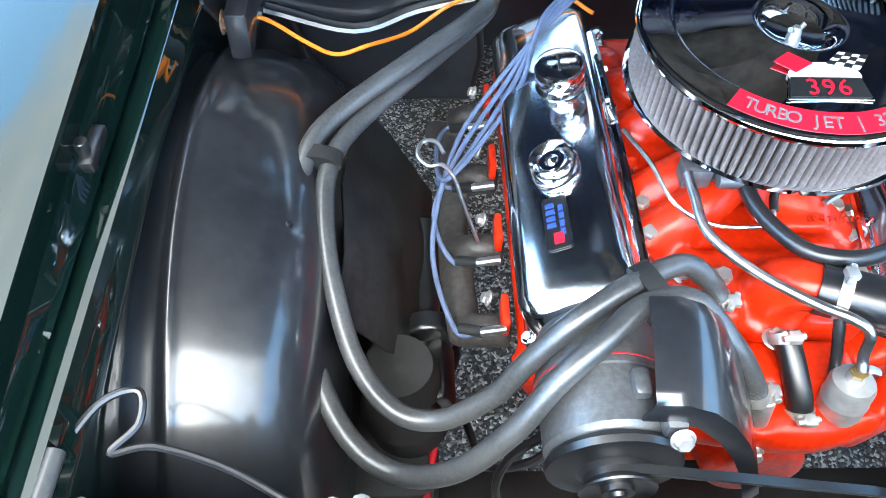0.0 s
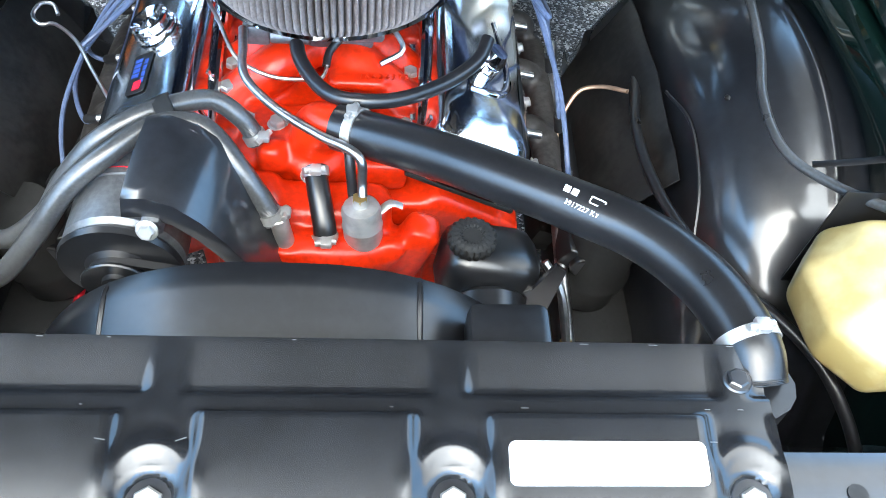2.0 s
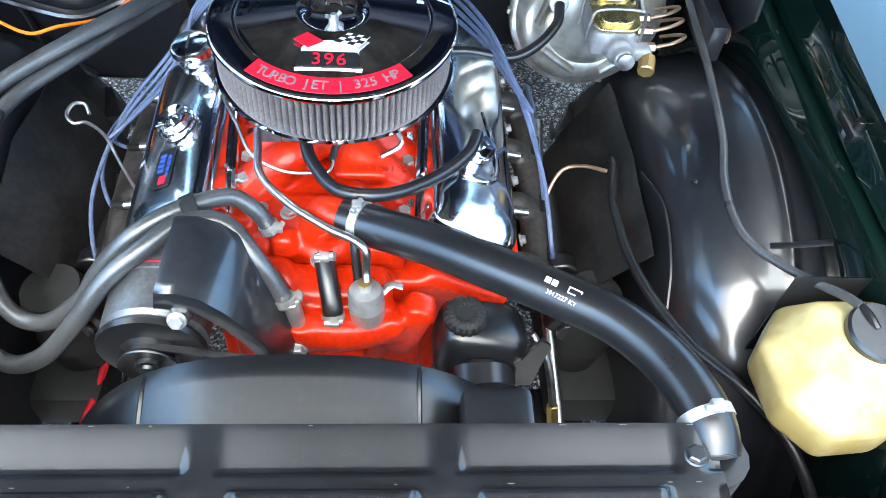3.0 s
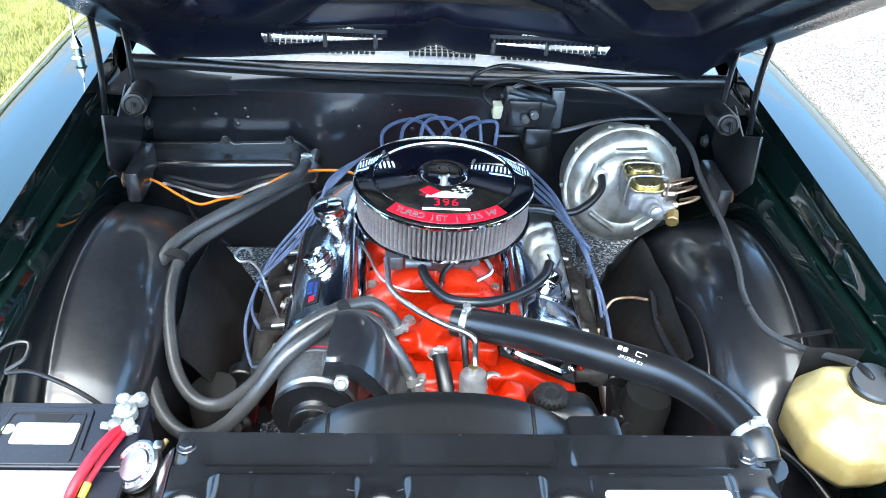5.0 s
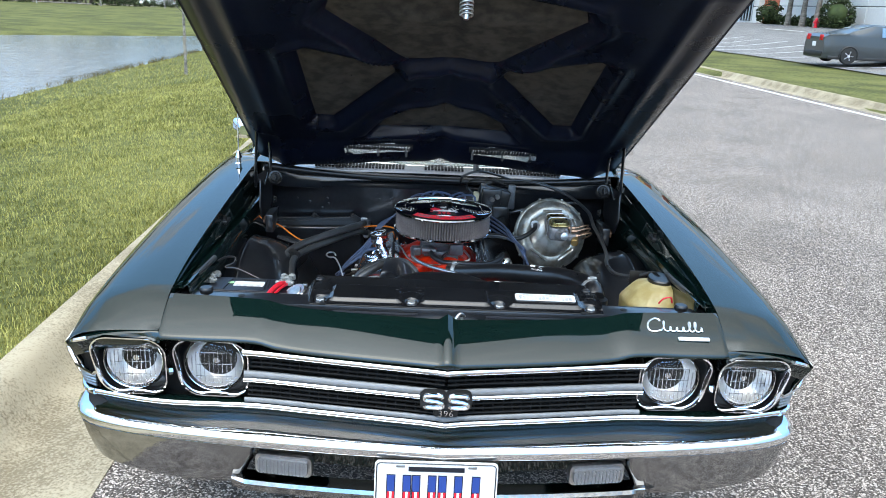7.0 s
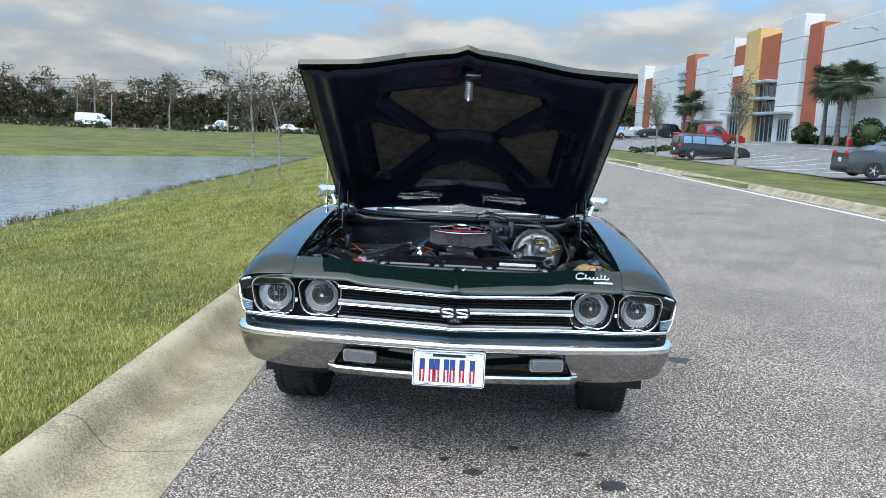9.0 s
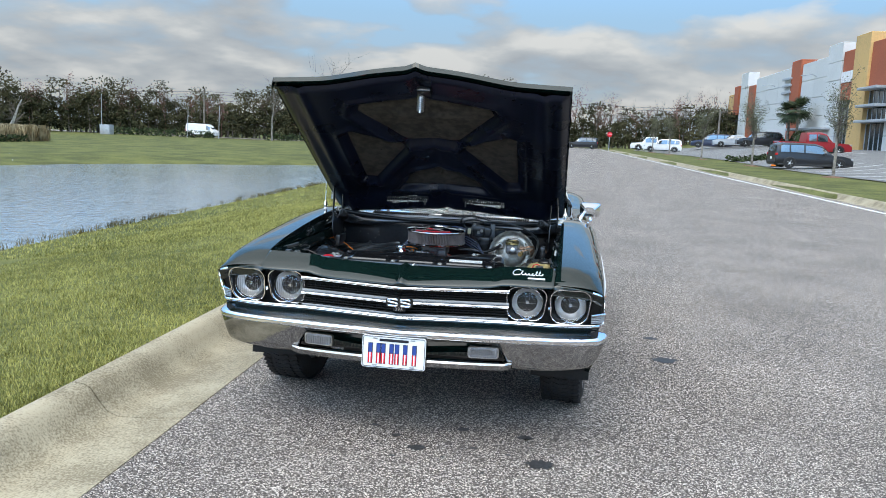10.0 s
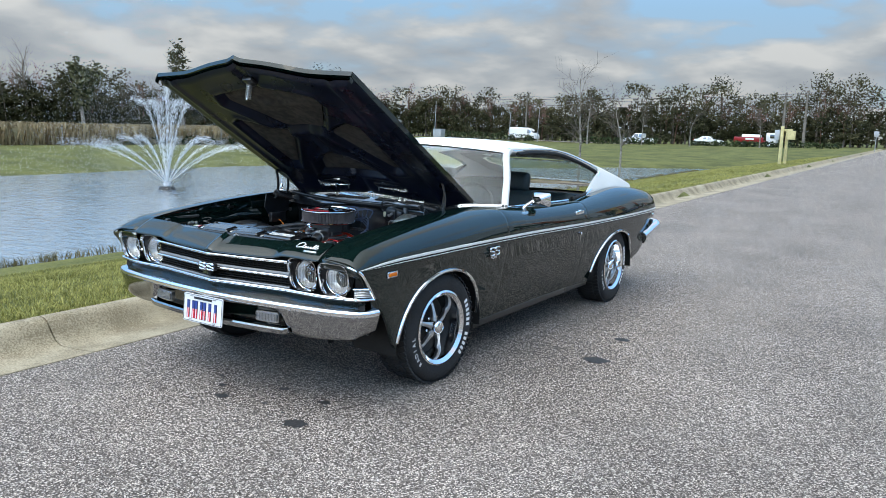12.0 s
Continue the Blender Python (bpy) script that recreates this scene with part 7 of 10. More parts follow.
for f in np.linspace(0, 1, 9):
    rows.append([(x + 0.010 * f, -0.018 + 0.108 * f - 0.02 * k / 7, z + 0.004 * math.sin(math.pi * f) + 0.012 * f) for k, (x, z) in enumerate(edge)])
rows.insert(0, [(x - 0.006, y, z - 0.030) for x, y, z in rows[0]])
quads(bm, rows)
part("bracket", bm, M_BAY, alt, "black curved alternator bracket", solid=0.004, angle=60)
hex_bolt((0.046, -0.040, 0.078), (0, -1, 0.5), 0.009, 0.010, M_ZINC, alt)
hex_bolt((0.175, 0.01, -0.07), (0, -1, 0.2), 0.010, 0.012, M_ZINC, alt)
bm = bmesh.new()
P0, P1, r0, r1 = Vector((-0.206, 0.5585, 0.706)), Vector((0.05, 0.5585, 0.595)), 0.030, 0.075
d = (P1 - P0)
ang = math.atan2(d.z, d.x)
off = math.acos((r0 - r1) / d.length)
pts = [P0 + Vector((r0 * math.cos(a), 0, r0 * math.sin(a))) for a in np.linspace(ang + off, ang + 2 * math.pi - off, 14)]
pts += [P1 + Vector((r1 * math.cos(a), 0, r1 * math.sin(a))) for a in np.linspace(ang - off, ang + off, 18)]
rows = [[p + Vector((0, o, 0)) * 1 + (p - (P0 if i < 14 else P1)).normalized() * t for o, t in ((-0.005, 0.003), (0.005, 0.003), (0.004, -0.004), (-0.004, -0.004))] for i, p in enumerate(pts)]
quads(bm, rows, close=True, wrap=True)
tagged(part("fan_belt", bm, M_RUBBER), "black rubber fan belt round the pulleys", "belt")
# power steering pump
ps = thing("steering_pump", "black power steering pump with ribbed cap", "pump", at=(0.225, 0.62, 0.62))
bm = bmesh.new()
box(bm, (0.0, 0.02, 0.0), (0.13, 0.10, 0.10), 0.03, Euler((radians(-15), radians(10), 0)).to_matrix(), 3)
cyl(bm, (0, -0.02, -0.01), (0, -0.07, -0.02), 0.05)
cyl(bm, (-0.024, 0.02, 0.03), (-0.024, 0.022, 0.058), 0.026)
part("reservoir", bm, M_SATIN, ps)
bm = bmesh.new()
rows = []
for r, z in ((0.028, 0.0), (0.0315, 0.004), (0.0315, 0.014), (0.028, 0.018), (0.024, 0.0185), (0.021, 0.0205), (0.016, 0.0205), (0.013, 0.018), (0.004, 0.018)):
    rows.append([(-0.025 + (r - 0.0022 * (k % 3 == 0)) * math.cos(2 * math.pi * k / 60), 0.022 - 0.15 * z + (r - 0.0022 * (k % 3 == 0)) * math.sin(2 * math.pi * k / 60), 0.055 + z) for k in range(60)])
vs = quads(bm, rows, close=True)
cap(bm, vs[-1])
part("cap", bm, M_FLAT, ps, "ribbed black filler cap")
bm = bmesh.new()
lathe(bm, [(0.02, -0.098), (0.055, -0.094), (0.064, -0.098), (0.066, -0.094), (0.055, -0.086), (0.055, -0.082), (0.066, -0.073), (0.064, -0.070), (0.02, -0.072)], (0.005, 0, -0.02), (0, 1, 0), 36)
part("pulley", bm, M_SATIN, ps)
bm = bmesh.new()
prism(bm, [(-0.03, -0.05), (0.075, -0.05), (0.085, 0.06), (0.07, 0.075), (0.05, 0.02), (-0.02, -0.02)], 0.005, Matrix(((1, 0, 0, 0.005), (0, 0, -1, -0.02), (0, 1, 0, 0), (0, 0, 0, 1))))
part("bracket", bm, M_BAY, ps)
bm = bmesh.new()
tube(bm, [(0.075, 0.02, 0.02), (0.10, -0.01, -0.01), (0.115, -0.06, -0.08), (0.12, -0.09, -0.14)], 0.006, 8, 5)
part("pressure_line", bm, M_STEEL, ps)
bm = bmesh.new()
cyl(bm, (0.112, -0.05, -0.065), (0.118, -0.075, -0.11), 0.0095, n=6)
part("line_nut", bm, M_BRASS, ps)

# fuel filter, fuel line
ff = thing("fuel_filter", "shiny metal fuel filter canister", "fuel filter", at=(0.063, 0.655, 0.69))
bm = bmesh.new()
d = Vector((-0.06, 0.12, 1)).normalized()
lathe(bm, [(0.010, -0.03), (0.022, -0.028), (0.0245, -0.02), (0.0245, -0.002), (0.0255, 0.0), (0.0245, 0.003), (0.0245, 0.024), (0.022, 0.030), (0.010, 0.033), (0.009, 0.044), (0.0, 0.044)], (0, 0, 0), d, 32)
part("canister", bm, M_ZINC, ff)
bm = bmesh.new()
lathe(bm, [(0.009, 0.034), (0.0095, 0.036), (0.0095, 0.046), (0.0, 0.047)], (0, 0, 0), d, 6)
part("nut", bm, M_BRASS, ff)
bm = bmesh.new()
tube(bm, [(0.02, 0.02, 0.0), (0.035, 0.03, 0.005), (0.05, 0.03, 0.0)], 0.006, 6, 4, flat=0.4)
part("bracket", bm, M_ZINC, ff)
hose("fuel_line", [(-0.095, 0.875, 0.805), (-0.092, 0.845, 0.800), (-0.085, 0.80, 0.792), (-0.045, 0.755, 0.785), (0.01, 0.715, 0.782), (0.045, 0.695, 0.782), (0.061, 0.682, 0.775), (0.0625, 0.672, 0.748), (0.0635, 0.661, 0.735)], 0.0058, M_STEEL, "bent bare steel fuel line", "pipe", 10, 8)
hose("vacuum_pipe", [(-0.155, 0.95, 0.80), (-0.13, 0.90, 0.795), (-0.105, 0.855, 0.775), (-0.06, 0.835, 0.762), (-0.005, 0.833, 0.762), (0.008, 0.84, 0.765), (0.012, 0.86, 0.772)], 0.0028, M_STEEL, "thin bright vacuum pipe", "pipe", 8, 6)
hose("vacuum_elbow", [(0.010, 0.85, 0.770), (0.014, 0.87, 0.778), (0.03, 0.885, 0.79)], 0.0055, M_RUBBER, "short black rubber elbow", "hose", 10, 5)
hose("crankcase_hose", [(-0.03, 0.885, 0.80), (-0.02, 0.835, 0.79), (0.015, 0.782, 0.788), (0.06, 0.765, 0.792), (0.11, 0.78, 0.785), (0.165, 0.822, 0.775), (0.208, 0.865, 0.778), (0.223, 0.90, 0.785)], 0.0095, M_RUBBER, "black rubber crankcase hose", n=14)
by = hose("bypass_hose", [(0.002, 0.718, 0.722), (0.009, 0.685, 0.705), (0.016, 0.655, 0.682), (0.018, 0.64, 0.66)], 0.0145, M_RUBBER, "short black bypass hose")
clamp((0.003, 0.713, 0.718), (0.1, -0.6, -0.4), 0.0150, by)
clamp((0.017, 0.646, 0.670), (0.1, -0.6, -0.8), 0.0150, by)
hose("filter_hose", [(0.045, 0.715, 0.765), (0.047, 0.70, 0.745), (0.050, 0.685, 0.72), (0.052, 0.675, 0.70)], 0.0065, M_RUBBER, "thin black fuel hose", n=10)

# radiator hose
rh_pts = [(0.026, 0.724, 0.779), (0.065, 0.706, 0.785), (0.12, 0.674, 0.799), (0.19, 0.627, 0.819), (0.29, 0.561, 0.838), (0.352, 0.515, 0.850), (0.395, 0.463, 0.857), (0.418, 0.412, 0.862), (0.427, 0.375, 0.860), (0.430, 0.350, 0.845)]
rh = hose("radiator_hose", rh_pts, 0.0288, M_RUBBER, "thick black upper radiator hose with white part number", n=28, per=26, ribs=0.006)
clamp((0.050, 0.713, 0.783), (0.5, -0.26, 0.10), 0.0291, rh)
clamp((0.425, 0.385, 0.861), (0.15, -0.7, -0.05), 0.0291, rh)
bm = bmesh.new()
d = Vector((0.75, -0.50, 0.05)).normalized()
up = Vector((-0.25, -0.42, 0.87)).normalized()
c = Vector((0.298, 0.555, 0.839)) + up * 0.0304
m = axes(c, d, up.cross(d))
bm = text_mesh("3917227 KY", 0.0078, m @ Matrix.Translation((0.0, -0.0085, 0.0)), 0.0003)
part("part_number", bm, M_WHITE, rh)
bm = bmesh.new()
for k in (-1, 0):
    box(bm, m @ Vector((-0.014 + 0.009 * k, 0.007, 0)), (0.007, 0.007, 0.0006), 0, m.to_3x3())
for dx, dy, w, h in ((0.012, 0.0105, 0.016, 0.0012), (0.012, 0.0035, 0.016, 0.0012), (0.004, 0.007, 0.0012, 0.007), (0.02, 0.007, 0.0012, 0.007)):
    box(bm, m @ Vector((dx, dy, 0)), (w, h, 0.0006), 0, m.to_3x3())
part("maker_mark", bm, M_WHITE, rh, smooth=False)

# heater hoses
h1 = hose("heater_hose", [(-0.292, 1.293, 0.781), (-0.295, 1.238, 0.791), (-0.315, 1.168, 0.801), (-0.41, 1.078, 0.790), (-0.512, 0.99, 0.766), (-0.542, 0.93, 0.750), (-0.547, 0.86, 0.725), (-0.540, 0.77, 0.684), (-0.517, 0.69, 0.652), (-0.478, 0.62, 0.632), (-0.425, 0.580, 0.632),
                          (-0.365, 0.566, 0.672), (-0.312, 0.580, 0.730), (-0.266, 0.612, 0.783), (-0.222, 0.642, 0.808), (-0.178, 0.676, 0.818), (-0.125, 0.682, 0.814), (-0.082, 0.650, 0.778), (-0.056, 0.628, 0.741), (-0.048, 0.621, 0.718)], 0.0128, M_HOSE, "ribbed grey heater hose running from firewall to water pump", n=16, per=40, ribs=0.014)
h2 = hose("heater_hose", [(-0.285, 1.288, 0.741), (-0.31, 1.198, 0.771), (-0.395, 1.093, 0.765), (-0.483, 0.995, 0.750), (-0.512, 0.93, 0.741), (-0.514, 0.86, 0.725), (-0.503, 0.79, 0.700), (-0.475, 0.705, 0.666), (-0.432, 0.648, 0.652), (-0.380, 0.630, 0.658), (-0.322, 0.636, 0.705),
                          (-0.290, 0.650, 0.750), (-0.252, 0.668, 0.790), (-0.215, 0.688, 0.808), (-0.178, 0.708, 0.814), (-0.125, 0.735, 0.806), (-0.09, 0.730, 0.781), (-0.072, 0.720, 0.751)], 0.0122, M_HOSE, "ribbed grey heater hose looped before the engine", n=16, per=40, ribs=0.014)
clamp((-0.050, 0.623, 0.728), (0.3, -0.3, -1), 0.0132, h1)
clamp((-0.076, 0.723, 0.758), (0.3, -0.2, -0.6), 0.0128, h2)
clamp((-0.293, 1.278, 0.783), (0, 1, 0), 0.0132, h1)
bm = bmesh.new()
cyl(bm, (-0.029, 0.637, 0.655), (-0.037, 0.642, 0.716), 0.0115)
tagged(part("hose_nipple", bm, M_ZINC), "plated hose nipple screwed into the water pump", "fitting")
for p, ax, r in (((-0.528, 0.94, 0.748), (0.1, 1, 0.15), 0.031), ((-0.166, 0.699, 0.812), (0.8, 0.35, 0.2), 0.032)):
    bm = bmesh.new()
    lathe(bm, [(r, -0.010), (r + 0.002, -0.010), (r + 0.002, 0.010), (r, 0.010)], (0, 0, 0), ax, 28)
    u, v, w = basis(ax)
    sc = Matrix.Translation(p) @ Matrix((u, v, w)).transposed().to_4x4() @ Matrix.Diagonal((1.0 if r < 0.0315 else 0.98, 0.52, 1, 1)) @ Matrix((u, v, w)).to_4x4()
    bm.transform(sc)
    tagged(part("hose_band", bm, M_FLAT), "flat black band holding the two heater hoses together", "band")

# brake booster and master cylinder
bo = thing("brake_booster", "large round cadmium-plated brake booster on the firewall", "brake booster", at=(0.43, 1.22, 0.765))
bd = Vector((0.06, -1.0, 0.22)).normalized()
bm = bmesh.new()
lathe(bm, [(0.08, -0.12), (0.125, -0.09), (0.134, -0.03), (0.139, -0.012), (0.1415, -0.008), (0.1415, 0.002), (0.138, 0.006), (0.132, 0.008), (0.125, 0.022), (0.11, 0.032), (0.095, 0.036), (0.085, 0.033), (0.075, 0.042), (0.05, 0.05), (0.035, 0.052), (0.0, 0.053)], (0, 0, 0), bd, 60)
part("shell", bm, M_BOOST, bo, "yellowish plated shell")
u, v, w = basis(bd)
for k in range(5):
    a = 2 * math.pi * k / 5 + 0.3
    bm = bmesh.new()
    c = u * (0.092 * math.cos(a)) + v * (0.092 * math.sin(a)) + w * 0.034
    t = (u * -math.sin(a) + v * math.cos(a))
    tube(bm, [c - t * 0.035, c + w * 0.004, c + t * 0.035], 0.012, 8, 4, flat=0.5)
    part("pressed_rib", bm, M_BOOST, bo)
for k in range(10):
    a = 2 * math.pi * k / 10
    bm = bmesh.new()
    box(bm, u * (0.1405 * math.cos(a)) + v * (0.1405 * math.sin(a)) - w * 0.003, (0.012, 0.012, 0.012), 0.003)
    part("crimp_tab", bm, M_BOOST, bo)
bm = bmesh.new()
vpos = Vector((0.36, 1.185, 0.812)) - Vector((0.43, 1.22, 0.765))
cyl(bm, vpos - bd * 0.01, vpos + bd * 0.028, 0.0145)
lathe(bm, [(0.0165, 0.012), (0.0165, 0.024), (0.012, 0.028), (0.0, 0.028)], vpos, bd, 20)
part("check_valve", bm, M_WHITE, bo, "white plastic check valve")
mc = thing("master_cylinder", "grey cast brake master cylinder with gold-plated lid", "master cylinder", at=(0.437, 1.10, 0.80))
bm = bmesh.new()
cyl(bm, (-0.005, 0.09, -0.015), (0.008, -0.06, 0.012), 0.022)
cyl(bm, (0.008, -0.06, 0.012), (0.010, -0.082, 0.016), 0.016)
box(bm, (0.0, 0.015, 0.015), (0.072, 0.105, 0.055), 0.012, Euler((radians(8), 0, 0)).to_matrix())
box(bm, (0, 0.085, -0.015), (0.10, 0.014, 0.05), 0.006)
box(bm, (0.045, -0.035, 0.0), (0.04, 0.03, 0.025), 0.006)
cast(part("body", bm, material("grey_cast_paint", (0.23, 0.225, 0.23), 0.5, 0.2, 0.1, 120, 10, 0.2), mc), 0.004, 3)
bm = bmesh.new()
lathe(bm, [(0.014, 0.0), (0.014, 0.006), (0.006, 0.008), (0, 0.008)], (0.0105, -0.082, 0.016), (0.06, -1, 0.2), 16)
part("end_plug", bm, M_STEEL, mc)
bm = bmesh.new()
lm = Matrix.Translation((0.0, 0.012, 0.047)) @ Euler((radians(8), 0, 0)).to_matrix().to_4x4()
prism(bm, rounded(0.078, 0.112, 0.02, 5), 0.006, lm)
prism(bm, rounded(0.058, 0.044, 0.018, 5, 0, 0.026), 0.014, lm)
prism(bm, rounded(0.058, 0.044, 0.018, 5, 0, -0.026), 0.014, lm)
part("lid", bm, M_GOLD, mc, "gold zinc-plated lid", bevel=0.002)
for y in (-0.028, 0.030):
    bm = bmesh.new()
    tube(bm, [(-0.044, y, 0.0), (-0.043, y, 0.055), (-0.03, y, 0.072), (0.03, y, 0.072), (0.043, y, 0.055), (0.044, y, 0.0)], 0.0026, 8, 5)
    part("lid_bail", bm, M_STEEL, mc)
for k, (y, z) in enumerate(((-0.03, 0.005), (0.0, 0.015), (0.03, 0.018))):
    bm = bmesh.new()
    cyl(bm, (0.045, y, z), (0.072, y, z), 0.008, n=6)
    tube(bm, [(0.07, y, z), (0.10, y, z + 0.01), (0.125, y + 0.02, z + 0.008), (0.128, y + 0.05, z - 0.01), (0.105, y + 0.07, z - 0.03)], 0.0032, 8, 5)
    part("brake_line", bm, M_COPPER, mc)
bm = bmesh.new()
cyl(bm, (0.052, -0.075, -0.01), (0.06, -0.045, -0.005), 0.014, n=8)
part("bleeder_block", bm, M_BRASS, mc)
hose("booster_hose", [(0.36, 1.155, 0.82), (0.35, 1.11, 0.815), (0.315, 1.07, 0.80), (0.27, 1.05, 0.79), (0.20, 1.05, 0.80), (0.12, 1.04, 0.80)], 0.0085, M_RUBBER, "black rubber brake booster vacuum hose", n=12)

# battery
bat = thing("battery", "black car battery with white labels and corroded terminals", "battery", at=(-0.547, 0.414, 0.602))
bat.scale = (1.05, 1.05, 1.05)
bm = bmesh.new()
box(bm, (0, 0, 0.092), (0.250, 0.174, 0.185), 0.006)
for sy in (-1, 1):
    box(bm, (0, sy * 0.088, 0.185), (0.262, 0.010, 0.022), 0.003)
part("case", bm, M_BATT, bat)
bm = bmesh.new()
prism(bm, rounded(0.256, 0.062, 0.004, 3, 0, -0.056), 0.012, Matrix.Translation((0, 0, 0.190)))
prism(bm, rounded(0.256, 0.111, 0.004, 3, 0, 0.0335), 0.016, Matrix.Translation((0, 0, 0.190)))
lidb = part("lid", bm, M_BATT, bat, bevel=0.002)
bm = bmesh.new()
prism(bm, [(-0.082, -0.020), (-0.080, -0.002), (-0.062, 0.004), (-0.056, 0.072), (-0.052, 0.078), (0.054, 0.078), (0.058, 0.072), (0.062, 0.004), (0.076, -0.002), (0.078, -0.020)], 0.004, Matrix.Translation((0, 0, 0.205)))
vent = part("vent_cover", bm, M_BATT, lidb, bevel=0.0012)
bm = bmesh.new()
tube(bm, [(-0.054, -0.015, 0.2095), (-0.046, 0.062, 0.2095), (-0.042, 0.066, 0.2095), (0.048, 0.066, 0.2095), (0.050, 0.062, 0.2095), (0.054, -0.015, 0.2095)], 0.0016, 6, 1)
prism(bm, [(-0.022, 0.050), (0.018, 0.050), (0.024, 0.064), (-0.028, 0.064)], 0.001, Matrix.Translation((0.010, 0, 0.2088)))
part("cover_rib", bm, M_FLAT, lidb)
bm = bmesh.new()
prism(bm, rounded(0.164, 0.056, 0.003, 3), 0.0010, Matrix.Translation((-0.010, -0.054, 0.2022)))
lb = part("label_large", bm, M_LABEL, lidb, "large white label with small print")
bm = bmesh.new()
prism(bm, rounded(0.082, 0.036, 0.004, 3), 0.0010, Matrix.Translation((0.007, 0.030, 0.2092)))
part("label_small", bm, M_LABEL, lidb, "small white label")
bm = bmesh.new()
for r in range(9):
    for k in range(9):
        if (k * 3 + r * 5) % 7:
            box(bm, (-0.080 + k * 0.0165, -0.034 - r * 0.005, 0.2033), (0.013, 0.0008, 0.0004))
for r in range(3):
    for k in range(4):
        box(bm, (-0.020 + k * 0.018, 0.022 - r * 0.004, 0.2103), (0.013, 0.0008, 0.0004))
tagged(part("label_print", bm, M_PRINT, lidb, smooth=False), kind="stuff")
bm = bmesh.new()
box(bm, (0.030, -0.078, 0.2033), (0.08, 0.002, 0.0004))
part("label_red_line", bm, M_REDP, lidb)
bm = bmesh.new()
lathe(bm, [(0.0085, 0), (0.0085, 0.0012), (0, 0.0012)], (-0.043, 0.037, 0.2092), (0, 0, 1), 20)
part("indicator", bm, material("green_sticker", (0.30, 0.55, 0.28), 0.5), lidb)
for x, s in ((-0.106, -1), (0.104, 1)):
    bm = bmesh.new()
    cyl(bm, (x, 0.062, 0.200), (x, 0.062, 0.226), 0.0085)
    lathe(bm, [(0.014, 0.208), (0.016, 0.211), (0.015, 0.222), (0.0085, 0.223)], (x, 0.062, 0), (0, 0, 1), 18)
    for dx, dy in ((-0.010, 0.024), (0.012, 0.026), (-0.008, -0.022), (0.010, -0.024)):
        lathe(bm, [(0.010, 0.208), (0.011, 0.212), (0.009, 0.221), (0.004, 0.224), (0, 0.224)], (x + dx, 0.062 + dy, 0), (0, 0, 1), 10)
    cyl(bm, (x - 0.026, 0.040, 0.215), (x + 0.024, 0.034, 0.215), 0.0055, n=6)
    box(bm, (x, 0.086, 0.214), (0.036, 0.014, 0.010), 0.003)
    for k in range(8):
        box(bm, (x + rsx.uniform(-0.016, 0.016), 0.062 + rsx.uniform(-0.022, 0.022), 0.218 + rsx.uniform(-0.003, 0.004)), (0.004, 0.004, 0.004), 0.001, Euler((k, k * 2, 0)).to_matrix())
    part("terminal", bm, M_LEAD, bat, "corroded lead terminal clamp")
hose("battery_cable", [(-0.439, 0.452, 0.826), (-0.449, 0.421, 0.833), (-0.461, 0.381, 0.832), (-0.473, 0.344, 0.818), (-0.479, 0.324, 0.780), (-0.479, 0.318, 0.720)], 0.0072, M_RED, "red battery cable from the positive terminal", "cable", 12)
hose("battery_lead", [(-0.429, 0.452, 0.824), (-0.437, 0.421, 0.828), (-0.449, 0.381, 0.826), (-0.461, 0.344, 0.812), (-0.467, 0.326, 0.775), (-0.467, 0.320, 0.720)], 0.004, M_RED, "thin red lead beside the battery cable", "cable", 8)
bm = bmesh.new()
cyl(bm, (-0.455, 0.363, 0.821), (-0.460, 0.345, 0.813), 0.0052)
tagged(part("crimp", bm, M_YELLOW), "yellow crimp connector on the red lead", "connector")
hose("ground_cable", [(-0.658, 0.505, 0.828), (-0.672, 0.535, 0.838), (-0.645, 0.585, 0.852), (-0.615, 0.600, 0.850), (-0.612, 0.575, 0.840), (-0.632, 0.552, 0.834), (-0.600, 0.560, 0.828), (-0.545, 0.550, 0.808), (-0.490, 0.525, 0.790), (-0.462, 0.512, 0.760), (-0.455, 0.510, 0.70)], 0.0036, M_RUBBER, "black ground cable looped beside the battery", "cable", 8)
hose("starter_cable", [(-0.33, 0.93, 0.55), (-0.345, 0.86, 0.52), (-0.362, 0.82, 0.475), (-0.375, 0.72, 0.42), (-0.40, 0.55, 0.40), (-0.42, 0.42, 0.38)], 0.0065, M_RED, "red starter cable running down beside the engine", "cable", 10)
bm = bmesh.new()
tube(bm, [(-0.325, 0.955, 0.56), (-0.342, 0.875, 0.525), (-0.360, 0.83, 0.487)], 0.011, 10, 5)
tagged(part("cable_sleeve", bm, material("faded_red_sleeve", (0.38, 0.06, 0.05), 0.7, 0, 0.3, 80, 20)), "faded red sleeve on the starter cable", "sleeve")
for pts, r in (([(-0.20, 0.56, 0.68), (-0.27, 0.51, 0.62), (-0.36, 0.46, 0.56), (-0.44, 0.44, 0.52)], 0.004), ([(-0.25, 0.60, 0.66), (-0.27, 0.62, 0.56), (-0.31, 0.66, 0.46), (-0.33, 0.75, 0.40)], 0.006), ([(-0.22, 0.64, 0.64), (-0.29, 0.63, 0.55), (-0.30, 0.60, 0.48), (-0.24, 0.57, 0.42)], 0.006)):
    hose("engine_cable", pts, r, M_RUBBER, "black cable low beside the engine", "cable", 8)
bm = bmesh.new()
